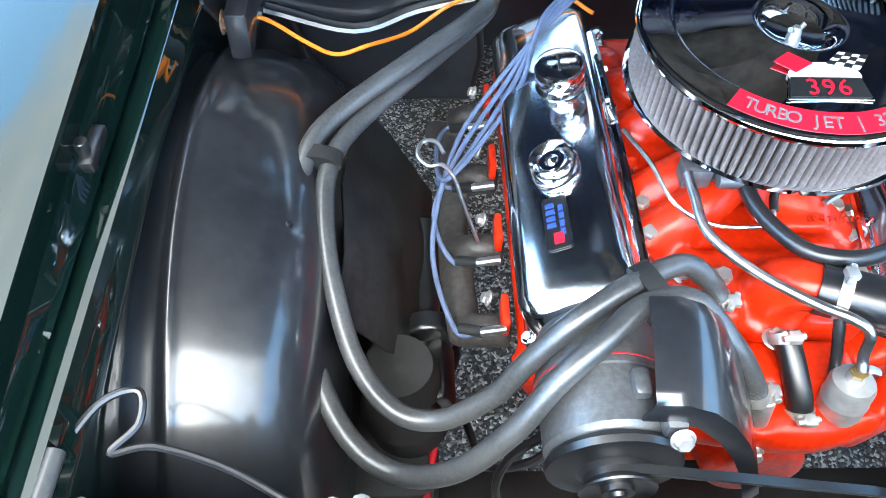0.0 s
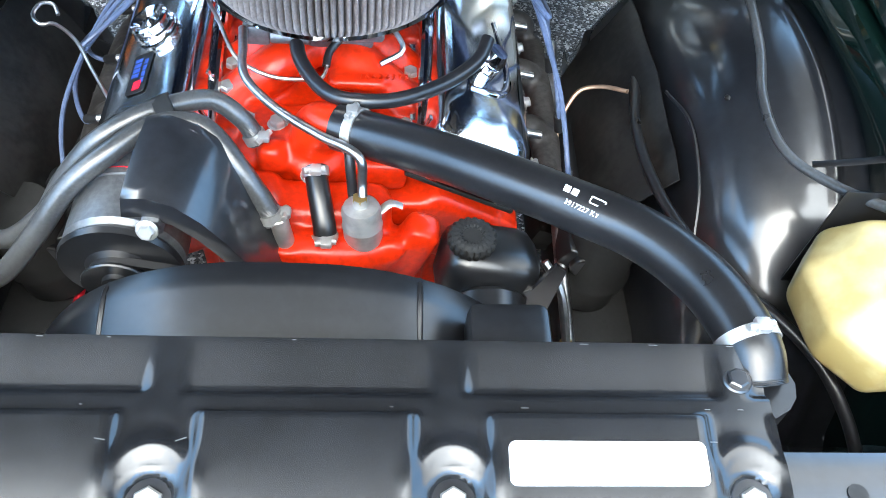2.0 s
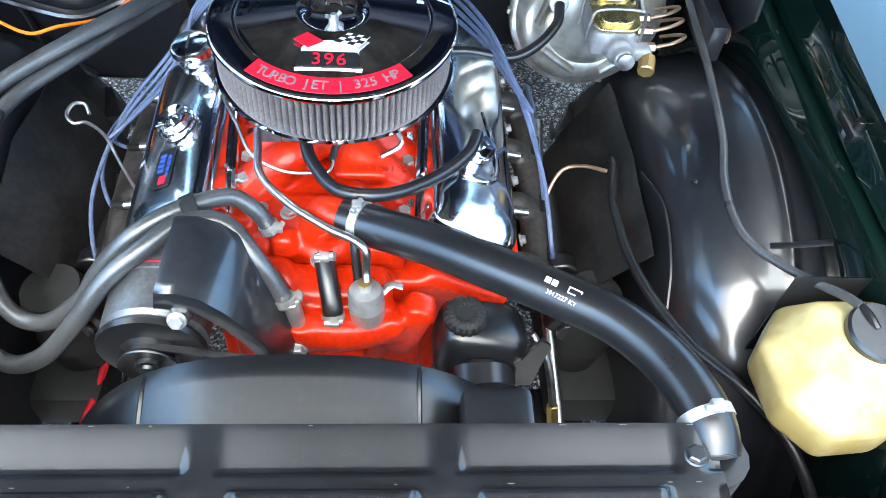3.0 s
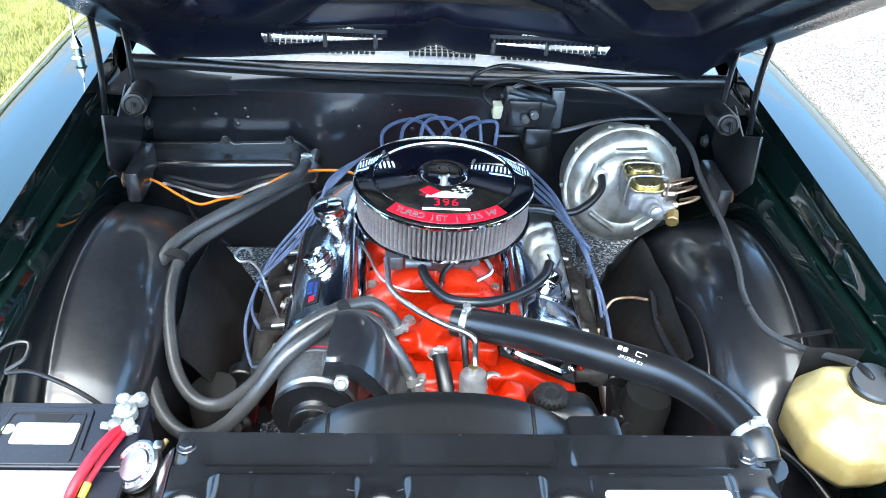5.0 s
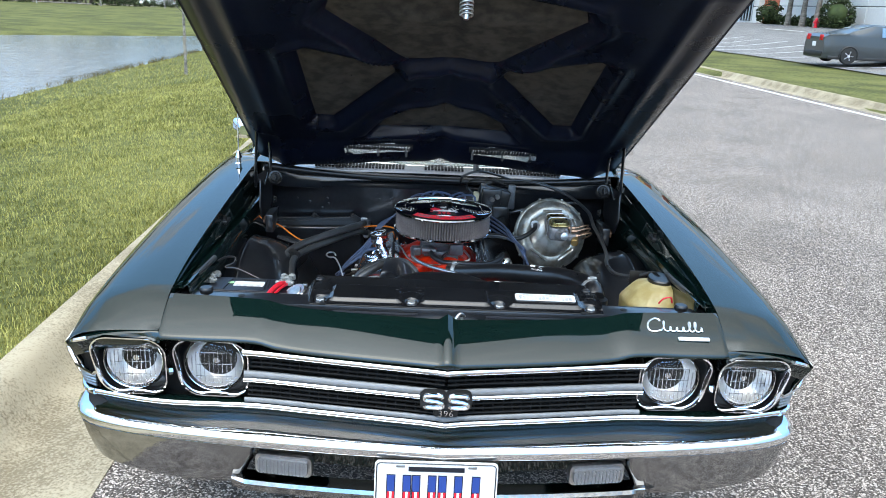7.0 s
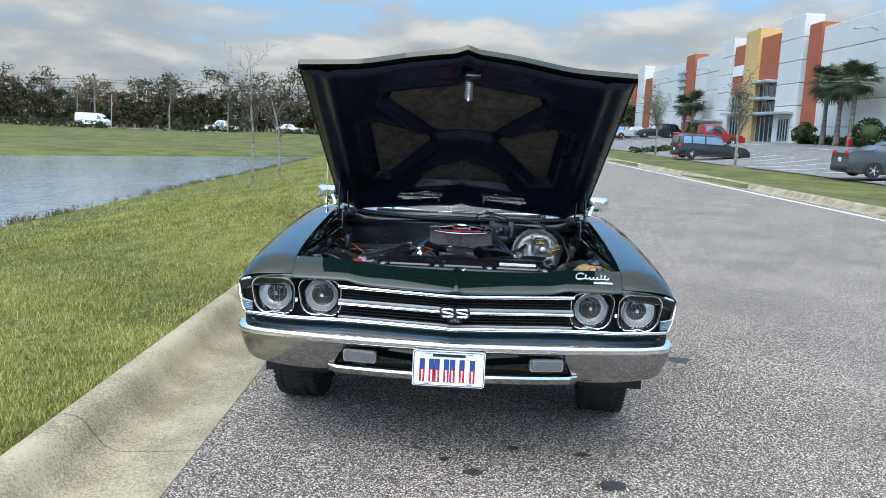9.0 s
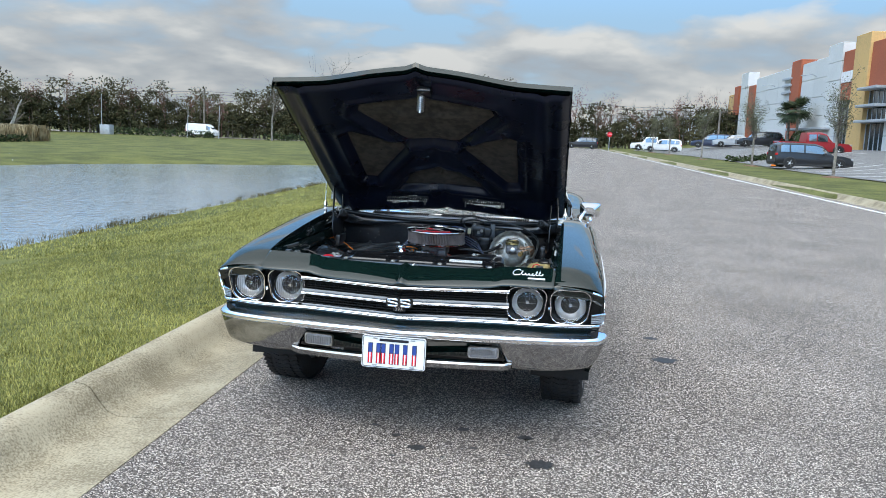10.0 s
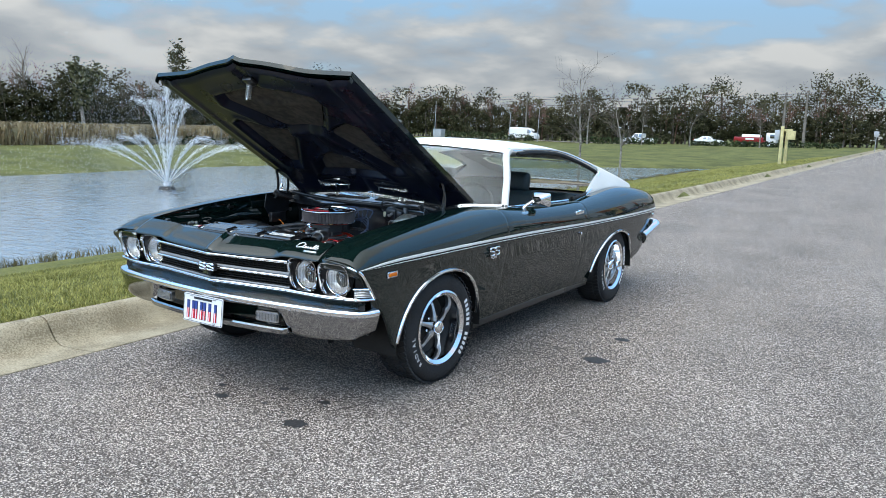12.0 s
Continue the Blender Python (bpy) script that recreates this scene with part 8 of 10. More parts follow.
tube(bm, [(-0.365, 0.968, 0.738), (-0.375, 0.985, 0.742), (-0.392, 0.985, 0.742), (-0.398, 0.965, 0.738), (-0.385, 0.95, 0.735), (-0.367, 0.955, 0.732), (-0.350, 0.96, 0.70), (-0.335, 0.945, 0.66), (-0.31, 0.92, 0.60)], 0.0028, 8, 6)
tagged(part("dipstick", bm, M_STEEL), "steel dipstick with looped handle", "dipstick")

# washer tank and its hose
tank = thing("washer_tank", "yellowed translucent washer fluid tank with black cap", "washer tank", at=(0.65, 0.508, 0.668))
TP = [(-0.105, 0.040), (-0.065, 0.095), (0.055, 0.095), (0.085, 0.055), (0.078, -0.05), (0.02, -0.082), (-0.055, -0.088), (-0.098, -0.040)]
bm = bmesh.new()
vs = quads(bm, [[(x * k + dx, y * k + dy, z) for x, y in TP] for k, z, dx, dy in ((0.66, 0.018, 0.01, 0), (0.97, 0.060, 0, 0), (1.0, 0.115, 0, 0), (0.72, 0.158, 0.01, 0.008), (0.40, 0.167, 0.012, 0.015))], close=True)
cap(bm, vs[0])
cap(bm, vs[-1])
bmesh.ops.bevel(bm, geom=list(bm.edges), offset=0.007, segments=3, affect="EDGES", profile=0.5)
part("tank", bm, M_TANK, tank, "yellowed plastic tank", angle=70)
bm = bmesh.new()
lathe(bm, [(0.030, 0.0), (0.038, 0.002), (0.039, 0.012), (0.036, 0.016), (0.012, 0.018), (0.0, 0.018)], (0.012, 0.02, 0.166), (0, -0.1, 1), 32)
part("cap", bm, M_SATIN, tank, "black screw cap")
bm = bmesh.new()
tube(bm, [(0.006, 0.020, 0.182), (0.001, 0.036, 0.186), (-0.004, 0.058, 0.182)], 0.0052, 8, 4)
part("spout", bm, M_RUBBER, tank)
bm = bmesh.new()
quads(bm, [[(-0.06, 0.102, z), (0.06, 0.100, z), (0.084, 0.06, z), (0.082, -0.03, z), (0.05, -0.075, z)] for z in (0.0, 0.08, 0.14, 0.172)])
quads(bm, [[(0.050, -0.078, 0.0), (0.050, -0.078, 0.105)], [(0.085, -0.03, 0.0), (0.085, -0.03, 0.155)]])
part("bracket", bm, M_SATIN, tank, "black tank bracket", solid=0.003)
bm = bmesh.new()
quads(bm, [[(0.035, -0.092, 0.018), (0.062, -0.088, 0.018)], [(0.052, -0.085, 0.07), (0.082, -0.076, 0.07)], [(0.066, -0.075, 0.118), (0.096, -0.062, 0.118)], [(0.070, -0.068, 0.134), (0.112, -0.052, 0.134)], [(0.080, -0.03, 0.136), (0.116, -0.02, 0.136)]])
part("bracket_arm", bm, M_SATIN, tank, solid=0.003)
hose("washer_hose", [(0.646, 0.523, 0.872), (0.639, 0.545, 0.862), (0.622, 0.578, 0.843), (0.600, 0.612, 0.829), (0.574, 0.655, 0.818), (0.560, 0.70, 0.818), (0.562, 0.77, 0.821), (0.582, 0.86, 0.824), (0.592, 1.0, 0.835), (0.595, 1.15, 0.845), (0.585, 1.25, 0.88), (0.50, 1.36, 0.925), (0.36, 1.40, 0.955), (0.22, 1.40, 0.945), (0.165, 1.385, 0.915)], 0.0062, M_HOSE, "grey rubber washer hose across the inner fender", n=10)
hose("wiring_harness", [(0.50, 1.15, 0.60), (0.49, 1.05, 0.64), (0.47, 0.94, 0.665), (0.452, 0.85, 0.675), (0.455, 0.75, 0.68), (0.475, 0.66, 0.685), (0.515, 0.575, 0.69), (0.56, 0.51, 0.70), (0.60, 0.455, 0.69), (0.63, 0.40, 0.66), (0.65, 0.345, 0.62)], 0.0078, M_RUBBER, "tape-wrapped black wiring harness on the inner fender", "cable", 10)
hose("brake_sensor_wire", [(0.455, 0.93, 0.67), (0.42, 0.955, 0.655), (0.385, 0.955, 0.64), (0.36, 0.92, 0.60), (0.35, 0.86, 0.56)], 0.0035, M_COPPER, "thin rusty brake line arching beside the engine", "pipe", 8)
hose("steering_line", [(0.37, 1.12, 0.60), (0.36, 0.98, 0.57), (0.355, 0.85, 0.545), (0.36, 0.70, 0.50), (0.37, 0.55, 0.44)], 0.010, M_STEEL, "dull steel steering shaft beside the engine", "shaft", 10)
hose("fender_wire", [(0.50, 0.90, 0.70), (0.515, 0.82, 0.715), (0.51, 0.72, 0.70), (0.50, 0.65, 0.66)], 0.0028, M_RUBBER, "thin black wire clipped to the inner fender", "wire", 6)
hose("orange_wire", [(-0.69, 1.16, 0.835), (-0.659, 1.15, 0.815), (-0.604, 1.15, 0.797), (-0.558, 1.15, 0.763), (-0.516, 1.15, 0.741), (-0.469, 1.16, 0.75), (-0.412, 1.22, 0.728), (-0.354, 1.24, 0.761), (-0.30, 1.25, 0.775), (-0.20, 1.24, 0.784), (-0.15, 1.2, 0.78)], 0.003, M_ORWIRE, "bright orange wire strung across the heater box", "wire", 8)
# wiper motor
wm = thing("wiper_motor", "black wiper motor with cream connector on the firewall", "wiper motor", at=(0.225, 1.40, 0.86))
bm = bmesh.new()
box(bm, (0, -0.02, 0.02), (0.13, 0.06, 0.10), 0.012, Euler((0, radians(12), 0)).to_matrix())
box(bm, (0.03, -0.035, -0.03), (0.07, 0.06, 0.06), 0.01)
box(bm, (-0.01, -0.055, 0.035), (0.08, 0.02, 0.07), 0.008)
part("housing", bm, M_SATIN, wm)
bm = bmesh.new()
lathe(bm, [(0.035, 0), (0.036, 0.06), (0.03, 0.075), (0, 0.076)], (0.03, -0.04, -0.05), (0.25, -0.1, -1), 24)
part("motor_can", bm, M_FLAT, wm)
bm = bmesh.new()
box(bm, (-0.07, -0.03, 0.03), (0.025, 0.035, 0.035), 0.005)
part("connector", bm, M_CREAM, wm, "cream plastic connector")
bm = bmesh.new()
box(bm, (0.075, -0.012, 0.03), (0.03, 0.02, 0.10), 0.004)
part("mount_plate", bm, M_ALU, wm)
bm = bmesh.new()
tube(bm, [(-0.08, -0.03, 0.035), (-0.11, -0.03, 0.07), (-0.09, -0.04, 0.10), (-0.03, -0.03, 0.105), (0.05, -0.02, 0.08)], 0.005, 8, 5)
part("motor_wire", bm, M_RUBBER, wm)
for k in range(2):
    bm = bmesh.new()
    cyl(bm, (-0.01 + 0.02 * k, -0.07, 0.03 + 0.012 * k), (-0.008 + 0.02 * k, -0.085, 0.03 + 0.012 * k), 0.010)
    part("gear_stud", bm, M_STEEL, wm)
hose("cowl_cable", [(0.09, 1.41, 0.93), (0.10, 1.40, 0.965), (0.16, 1.41, 0.985), (0.24, 1.45, 0.965), (0.30, 1.47, 0.945)], 0.005, M_RUBBER, "black cable looping over the cowl seal", "cable", 8)
hose("firewall_loom", [(0.16, 1.41, 0.80), (0.25, 1.41, 0.805), (0.33, 1.39, 0.83), (0.45, 1.39, 0.865), (0.58, 1.37, 0.88)], 0.007, M_RUBBER, "black wiring loom along the firewall", "cable", 8)


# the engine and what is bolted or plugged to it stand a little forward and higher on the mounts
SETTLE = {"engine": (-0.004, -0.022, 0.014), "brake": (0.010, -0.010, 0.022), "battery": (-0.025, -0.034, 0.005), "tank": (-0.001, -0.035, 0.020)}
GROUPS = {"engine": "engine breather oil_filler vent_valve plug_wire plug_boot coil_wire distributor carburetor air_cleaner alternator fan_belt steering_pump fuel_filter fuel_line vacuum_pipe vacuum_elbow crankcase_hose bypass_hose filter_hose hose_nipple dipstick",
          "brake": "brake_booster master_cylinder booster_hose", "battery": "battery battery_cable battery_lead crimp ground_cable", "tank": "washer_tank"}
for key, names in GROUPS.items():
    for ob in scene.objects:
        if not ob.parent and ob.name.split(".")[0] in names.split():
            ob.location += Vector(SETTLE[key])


# ---- trees ----
M_BARK = material("pale_bark", (0.17, 0.15, 0.125), 0.9, 0, 0.4, 30, 5, 0.5, tint=(0.34, 0.31, 0.27))
M_TWIG = material("grey_twig", (0.10, 0.083, 0.068), 0.9, 0, 0.3, 20, 2, tint=(0.19, 0.16, 0.135))
M_REDTWIG = material("budding_twig", (0.21, 0.11, 0.085), 0.9, 0, 0.3, 5, 0.15, tint=(0.33, 0.19, 0.15))
M_LEAF = material("evergreen_leaf", (0.052, 0.055, 0.026), 0.9, 0, 0.40, 0.7, 0.12, tint=(0.115, 0.108, 0.060), island=0.25, spec=0.1)
M_OAK = material("oak_leaf", (0.05, 0.06, 0.025), 0.7, 0, 0.4, 1.5, 0.3, tint=(0.17, 0.17, 0.09), island=0.8, spec=0.25)
M_OAKS = material("young_oak_leaf", (0.085, 0.095, 0.055), 0.7, 0, 0.4, 1.5, 0.3, tint=(0.24, 0.24, 0.15), island=0.8, spec=0.25)
M_BUD = material("red_bud", (0.19, 0.085, 0.07), 0.8, 0, 0.35, 1.0, 0.2, tint=(0.32, 0.19, 0.165), island=0.6, spec=0.2)
M_HEDGE = material("hedge_leaf", (0.020, 0.034, 0.012), 0.7, 0, 0.4, 3, 0.4, tint=(0.06, 0.085, 0.03), island=0.6, spec=0.25)
M_REED = material("dry_reed", (0.22, 0.16, 0.085), 0.9, 0, 0.3, 2, 0.2, tint=(0.42, 0.33, 0.20), island=0.6, spec=0.1)
M_PALM = material("palm_frond", (0.028, 0.05, 0.018), 0.6, 0, 0.4, 2, 0.4, tint=(0.09, 0.12, 0.05), island=0.5)


class Soup:
    """Many small faces gathered for one mesh."""

    def __init__(self):
        self.v, self.f = [], []

    def stick(self, a, b, r, r2, n=4):
        u, v, _ = basis(b - a)
        i = len(self.v)
        for c, rr in ((a, r), (b, r2)):
            self.v += [c + u * (rr * math.cos(2 * math.pi * k / n)) + v * (rr * math.sin(2 * math.pi * k / n)) for k in range(n)]
        self.f += [(i + k, i + (k + 1) % n, i + n + (k + 1) % n, i + n + k) for k in range(n)]

    def leaf(self, c, size, rg):
        u = Vector((rg.gauss(0, 1), rg.gauss(0, 1), rg.gauss(0, 0.7))).normalized()
        w = u.cross(Vector((rg.gauss(0, 1), rg.gauss(0, 1), rg.gauss(0, 1)))).normalized()
        i = len(self.v)
        self.v += [c - u * size, c + w * (size * 0.55) - u * size * 0.1, c + u * size, c - w * (size * 0.55) + u * size * 0.1]
        self.f += [(i, i + 1, i + 2, i + 3)]

    def clump(self, c, rad, n, size, rg, flat=0.75):
        for _ in range(n):
            d = Vector((rg.gauss(0, 1), rg.gauss(0, 1), rg.gauss(0, 1))).normalized() * rad * rg.uniform(0.35, 1.08)
            d.z *= flat
            self.leaf(c + d, size * rg.uniform(0.6, 1.3), rg)

    def make(self, name, mat, parent=None):
        me = bpy.data.meshes.new(name)
        me.from_pydata([tuple(p) for p in self.v], [], self.f)
        me.materials.append(mat)
        ob = new(name, me)
        if parent:
            ob.parent = parent
        return ob


def grow(wood, twig, a, d, length, r, level, rg, spread=0.6, up=0.25, kids=4, tips=None):
    """A limb from a along d with its side limbs."""
    steps = 4 if level > 1 else 3
    p = a
    for k in range(steps):
        d = (d + Vector((rg.gauss(0, 0.10), rg.gauss(0, 0.10), rg.gauss(0, 0.06) + up * 0.12))).normalized()
        q = p + d * (length / steps)
        r1 = r * (1 - 0.72 * k / steps)
        r2 = r * (1 - 0.72 * (k + 1) / steps)
        (wood if level > 1 else twig).stick(p, q, r1, r2, 6 if level > 2 else (4 if level > 1 else 3))
        p = q
        if level > 0 and (k > 0 or level < 3):
            for _ in range(kids if k < steps - 1 else kids // 2 + 1):
                az = rg.uniform(0, 6.283)
                u, v, _w = basis(d)
                side = u * math.cos(az) + v * math.sin(az)
                dd = (d * rg.uniform(0.5, 1.0) + side * spread * rg.uniform(0.7, 1.4) + Vector((0, 0, up))).normalized()
                grow(wood, twig, p - d * rg.uniform(0, length / steps), dd, length * rg.uniform(0.34, 0.56), max(r2 * 0.5, 0.004), level - 1, rg, spread, up, kids, tips)
    if tips is not None:
        tips.append(p)


def tree(name, at, h, seed, label, bark=M_BARK, twigs=M_TWIG, trunk=0.3, r=0.07, spread=0.6, up=0.25, kids=4, leaves=None, leaf=0.1, per=6, levels=3, lean=(0, 0), rad=0.3):
    rg = random.Random(seed)
    top = thing(name, label, "tree", at=at)
    wood, tw, tips = Soup(), Soup(), []
    foot, ht = Vector((0, 0, 0)), h * trunk
    d = Vector((lean[0], lean[1], 1)).normalized()
    wood.stick(Vector((0, 0, -0.15)), foot + d * ht * 0.15, r * 1.35, r, 8)
    wood.stick(foot + d * ht * 0.15, foot + d * ht, r, r * 0.85, 8)
    grow(wood, tw, foot + d * ht, d, (h - ht) * 0.70, r * 0.85, levels, rg, spread, up, kids, tips)
    wood.make("trunk", bark, top)
    tw.make("twig_mass", twigs, top)
    if leaves:
        s = Soup()
        for p in tips:
            s.clump(p, rad, per, leaf, rg)
        s.make("crown", leaves, top)
    return top


def on_land(x, y, dz=0.0):
    return (x, y, land(x, y) + dz)


# bare saplings on the bank, and the trees that stand out along the far side
for i, (x, y, h) in enumerate(((-6.27, 19.9, 4.3), (-6.46, 24.0, 3.7))):
    tree("sapling", on_land(x, y), h, 11 + i, "leafless slender sapling with pale bark on the grassy bank", trunk=0.36, r=0.042, spread=0.85, up=0.15, kids=5, levels=2)
for x, y, h, sd in ((-39, 100, 9.5, 21), (-31, 99, 6.5, 22), (-24.5, 98, 6.0, 23), (-16, 97, 5.5, 24), (0.5, 66, 2.4, 25)):
    tree("bare_tree", on_land(x, y), h, sd, "leafless young tree with fine grey twigs on the far lawn", trunk=0.3, r=0.10 * h / 8, spread=0.7, up=0.2, levels=2, kids=5)
tree("mistletoe_tree", (-76, 88, -1.0), 10.8, 31, "tall bare tree dotted with round mistletoe clumps", trunk=0.25, r=0.22, spread=0.8, up=0.12, leaves=M_LEAF, leaf=0.14, per=1, rad=0.5, kids=3, levels=3)
tree("leaning_tree", (-68, 86, -1.0), 6.6, 32, "leaning dead tree with white bare limbs", bark=material("white_bark", (0.42, 0.39, 0.35), 0.8, 0, 0.3, 12, 2), trunk=0.14, r=0.30, spread=1.0, up=0.05, levels=2, kids=3, lean=(0.45, 0))
tree("dead_tree", (-92, 52, -1.0), 11.5, 33, "tall dead tree with bare pale branches", trunk=0.3, r=0.25, spread=0.75, levels=2, kids=4)
tree("oak_tree", (-82, 53, -1.0), 8.6, 34, "bushy tree with brownish green leaves beyond the reeds", trunk=0.12, r=0.3, spread=0.55, up=0.3, levels=3, kids=3, leaves=M_OAK, leaf=0.26, per=5, rad=0.7)
tree("tall_tree", (-71, 58, -1.0), 9.2, 35, "tall leaning tree with ivy and half-bare branches", trunk=0.2, r=0.24, spread=0.5, up=0.2, levels=3, kids=3, leaves=M_LEAF, leaf=0.22, per=2, rad=0.5, lean=(0.1, 0))
# young oaks in the planted strip
for i, (x, y, h) in enumerate(((13.3, 36.6, 4.7), (12.7, 51.0, 4.7), (11.9, 66, 4.6), (11.2, 82, 4.4), (10.6, 93, 4.2))):
    tree("street_oak", on_land(x, y), h, 41 + i, "young thin-crowned oak in a mulched ring on the strip", trunk=0.30, r=0.075, spread=0.62, up=0.35, levels=2, kids=6, leaves=M_OAKS, leaf=0.04, per=8 if i else 5, rad=0.22)
    bm = bmesh.new()
    lathe(bm, [(0.55, -0.05), (0.5, 0.03), (0.2, 0.06), (0.0, 0.07)], on_land(x, y), n=14)
    tagged(part("mulch_ring", bm, M_RUST), "dark mulch round the foot of the oak", "mulch", kind="stuff")


# far woods: a belt of evergreens, bare and budding trees
def woods(name, line, step, hlo, hhi, kind, seed, label, back=7.0):
    rg = random.Random(seed)
    leafy, wood = Soup(), Soup()
    for (x0, y0), (x1, y1) in zip(line[:-1], line[1:]):
        L = math.hypot(x1 - x0, y1 - y0)
        n = max(int(L / step), 1)
        for k in range(n):
            t = (k + rg.random()) / n
            off = rg.uniform(0, back)
            x = x0 + (x1 - x0) * t - (y1 - y0) / L * off
            y = y0 + (y1 - y0) * t + (x1 - x0) / L * off
            z = land(x, y)
            h = rg.uniform(hlo, hhi) * (1 + 0.25 * noise.noise((x * 0.06, y * 0.06, seed)))
            if kind == "leafy":
                for _ in range(int(18 + h * 3)):
                    q = rg.uniform(0.12, 1.0)
                    w = h * 0.42 * math.sin(math.pi * min(q * 0.72 + 0.2, 1.0)) + 0.25
                    leafy.clump(Vector((x + rg.uniform(-w, w), y + rg.uniform(-w, w) * 0.7, z + h * q)), h * 0.12, 22, 0.19, rg)
                wood.stick(Vector((x, y, z - 0.2)), Vector((x + rg.gauss(0, .3), y, z + h * 0.8)), 0.16, 0.05)
            else:
                d = Vector((rg.gauss(0, 0.08), rg.gauss(0, 0.08), 1)).normalized()
                base = Vector((x, y, z - 0.2))
                wood.stick(base, base + d * h * 0.35, 0.09, 0.07)
                tips = []
                grow(wood, wood, base + d * h * 0.35, d, h * 0.48, 0.075, 2, rg, 0.62, 0.22, 3, tips)
                if kind == "bud":
                    for p in tips:
                        leafy.clump(p, 0.35, 3, 0.10, rg)
    ob = None
    if leafy.f:
        ob = tagged(leafy.make(name, M_LEAF if kind == "leafy" else M_BUD), label, "woods", kind="stuff")
    tagged(wood.make(name + "_branches", M_REDTWIG if kind == "bud" else M_TWIG), label, "woods", kind="stuff")


WEST = [(-100, -40), (-92, 20), (-90, 64), (-82, 98), (-60, 115), (-8, 122)]
EAST = [(-8, 122), (40, 126), (90, 120)]
woods("evergreen_wood", WEST, 1.4, 5.0, 9.2, "leafy", 61, "dark evergreen wood along the far side of the pond")
woods("undergrowth", WEST + EAST[1:], 0.9, 3.2, 5.6, "leafy", 62, "dense dark undergrowth at the foot of the wood", back=3)
woods("bare_wood", WEST, 1.1, 5.5, 9.2, "bare", 63, "leafless grey trees among the evergreens")
woods("budding_wood", [(-100, 30)] + WEST[2:], 3.2, 5.0, 8.2, "bud", 64, "reddish budding trees among the evergreens", back=2)
woods("east_wood", EAST, 1.1, 6.5, 10.0, "bare", 65, "leafless brown wood beyond the end of the road", back=14)
woods("east_budding_wood", EAST, 1.6, 6.0, 9.5, "bud", 66, "reddish budding trees beyond the end of the road", back=12)
woods("east_evergreen", EAST, 4.0, 4.0, 7.5, "leafy", 67, "scattered evergreens beyond the end of the road", back=10)


def hedge(name, a, b, h, w, seed, label, mat=M_HEDGE, size=0.13):
    rg = random.Random(seed)
    s = Soup()
    L = math.hypot(b[0] - a[0], b[1] - a[1])
    for k in range(int(L * 26)):
        t, e = rg.random(), rg.uniform(-0.5, 0.5)
        x = a[0] + (b[0] - a[0]) * t - (b[1] - a[1]) / L * e * w
        y = a[1] + (b[1] - a[1]) * t + (b[0] - a[0]) / L * e * w
        s.clump(Vector((x, y, land(x, y) + h * rg.random() * (0.85 + 0.2 * noise.noise((x, y, 0))))), 0.2, 6, size, rg)
    tagged(s.make(name, mat), label, "hedge", kind="stuff")


hedge("hedge", (-66, 103.5), (-50, 105.5), 1.25, 1.6, 71, "clipped dark hedge on the far bank")
hedge("hedge", (-42, 105.5), (-31, 105.5), 1.1, 1.4, 72, "clipped dark hedge on the far bank")
hedge("hedge", (-26, 104), (-8, 103), 0.8, 1.3, 73, "low dark hedge along the far road")
hedge("hedge", (-48.6, 33), (-46.4, 60), 0.7, 1.0, 74, "low dark hedge before the reeds")
hedge("hedge", (13.2, 60), (17, 63), 0.45, 1.2, 75, "low clipped bushes in a parking island")
hedge("hedge", (25.0, 46), (25.0, 57), 0.7, 0.8, 76, "low planted bed along the building's foot")
hedge("hedge", (24.6, 84), (24.6, 98), 0.9, 1.0, 77, "planted bed along the building's foot")
# dry reeds on the far left bank
rg = random.Random(80)
reeds = Soup()
for k in range(26000):
    t, e = rg.random(), rg.uniform(0, 6)
    x, y = -49.5 + 3 * t - e, 8 + 56 * t
    z = land(x, y)
    h = rg.uniform(0.7, 1.5)
    a = Vector((x, y, z - 0.1))
    b = Vector((x + rg.gauss(0, 0.22), y + rg.gauss(0, 0.2), z + h))
    u = Vector((rg.uniform(0.015, 0.035), rg.gauss(0, 0.03), 0))
    i = len(reeds.v)
    reeds.v += [a - u, a + u, b + u * 1.6, b - u * 1.6]
    reeds.f += [(i, i + 1, i + 2, i + 3)]
tagged(reeds.make("reeds", M_REED), "tall dry tan reeds on the far bank", "reeds", kind="stuff")


def bush(at, r, h, seed, label):
    rg = random.Random(seed)
    top = thing("round_bush", label, "bush", at=at)
    s = Soup()
    for k in range(90):
        d = Vector((rg.gauss(0, 1), rg.gauss(0, 1), rg.gauss(0, 1))).normalized()
        s.clump(Vector((d.x * r * 0.9, d.y * r * 0.9, h / 2 + d.z * h * 0.45)), 0.22, 16, 0.085, rg)
    s.make("foliage", M_HEDGE, top)
    b = bmesh.new()
    bmesh.ops.create_icosphere(b, subdivisions=2, radius=0.62, matrix=Matrix.Translation((0, 0, h / 2)) @ Matrix.Diagonal((r, r, h / 2, 1)))
    part("inner_mass", b, M_HEDGE, top)


for i, (x, y, r) in enumerate(((24.6, 56.2, 0.85), (24.6, 46.6, 0.95), (24, 82, 0.9), (24, 92.5, 0.9), (24, 95, 0.9))):
    bush(on_land(x, y), r, r * 1.9, 90 + i, "clipped round evergreen bush before the building")


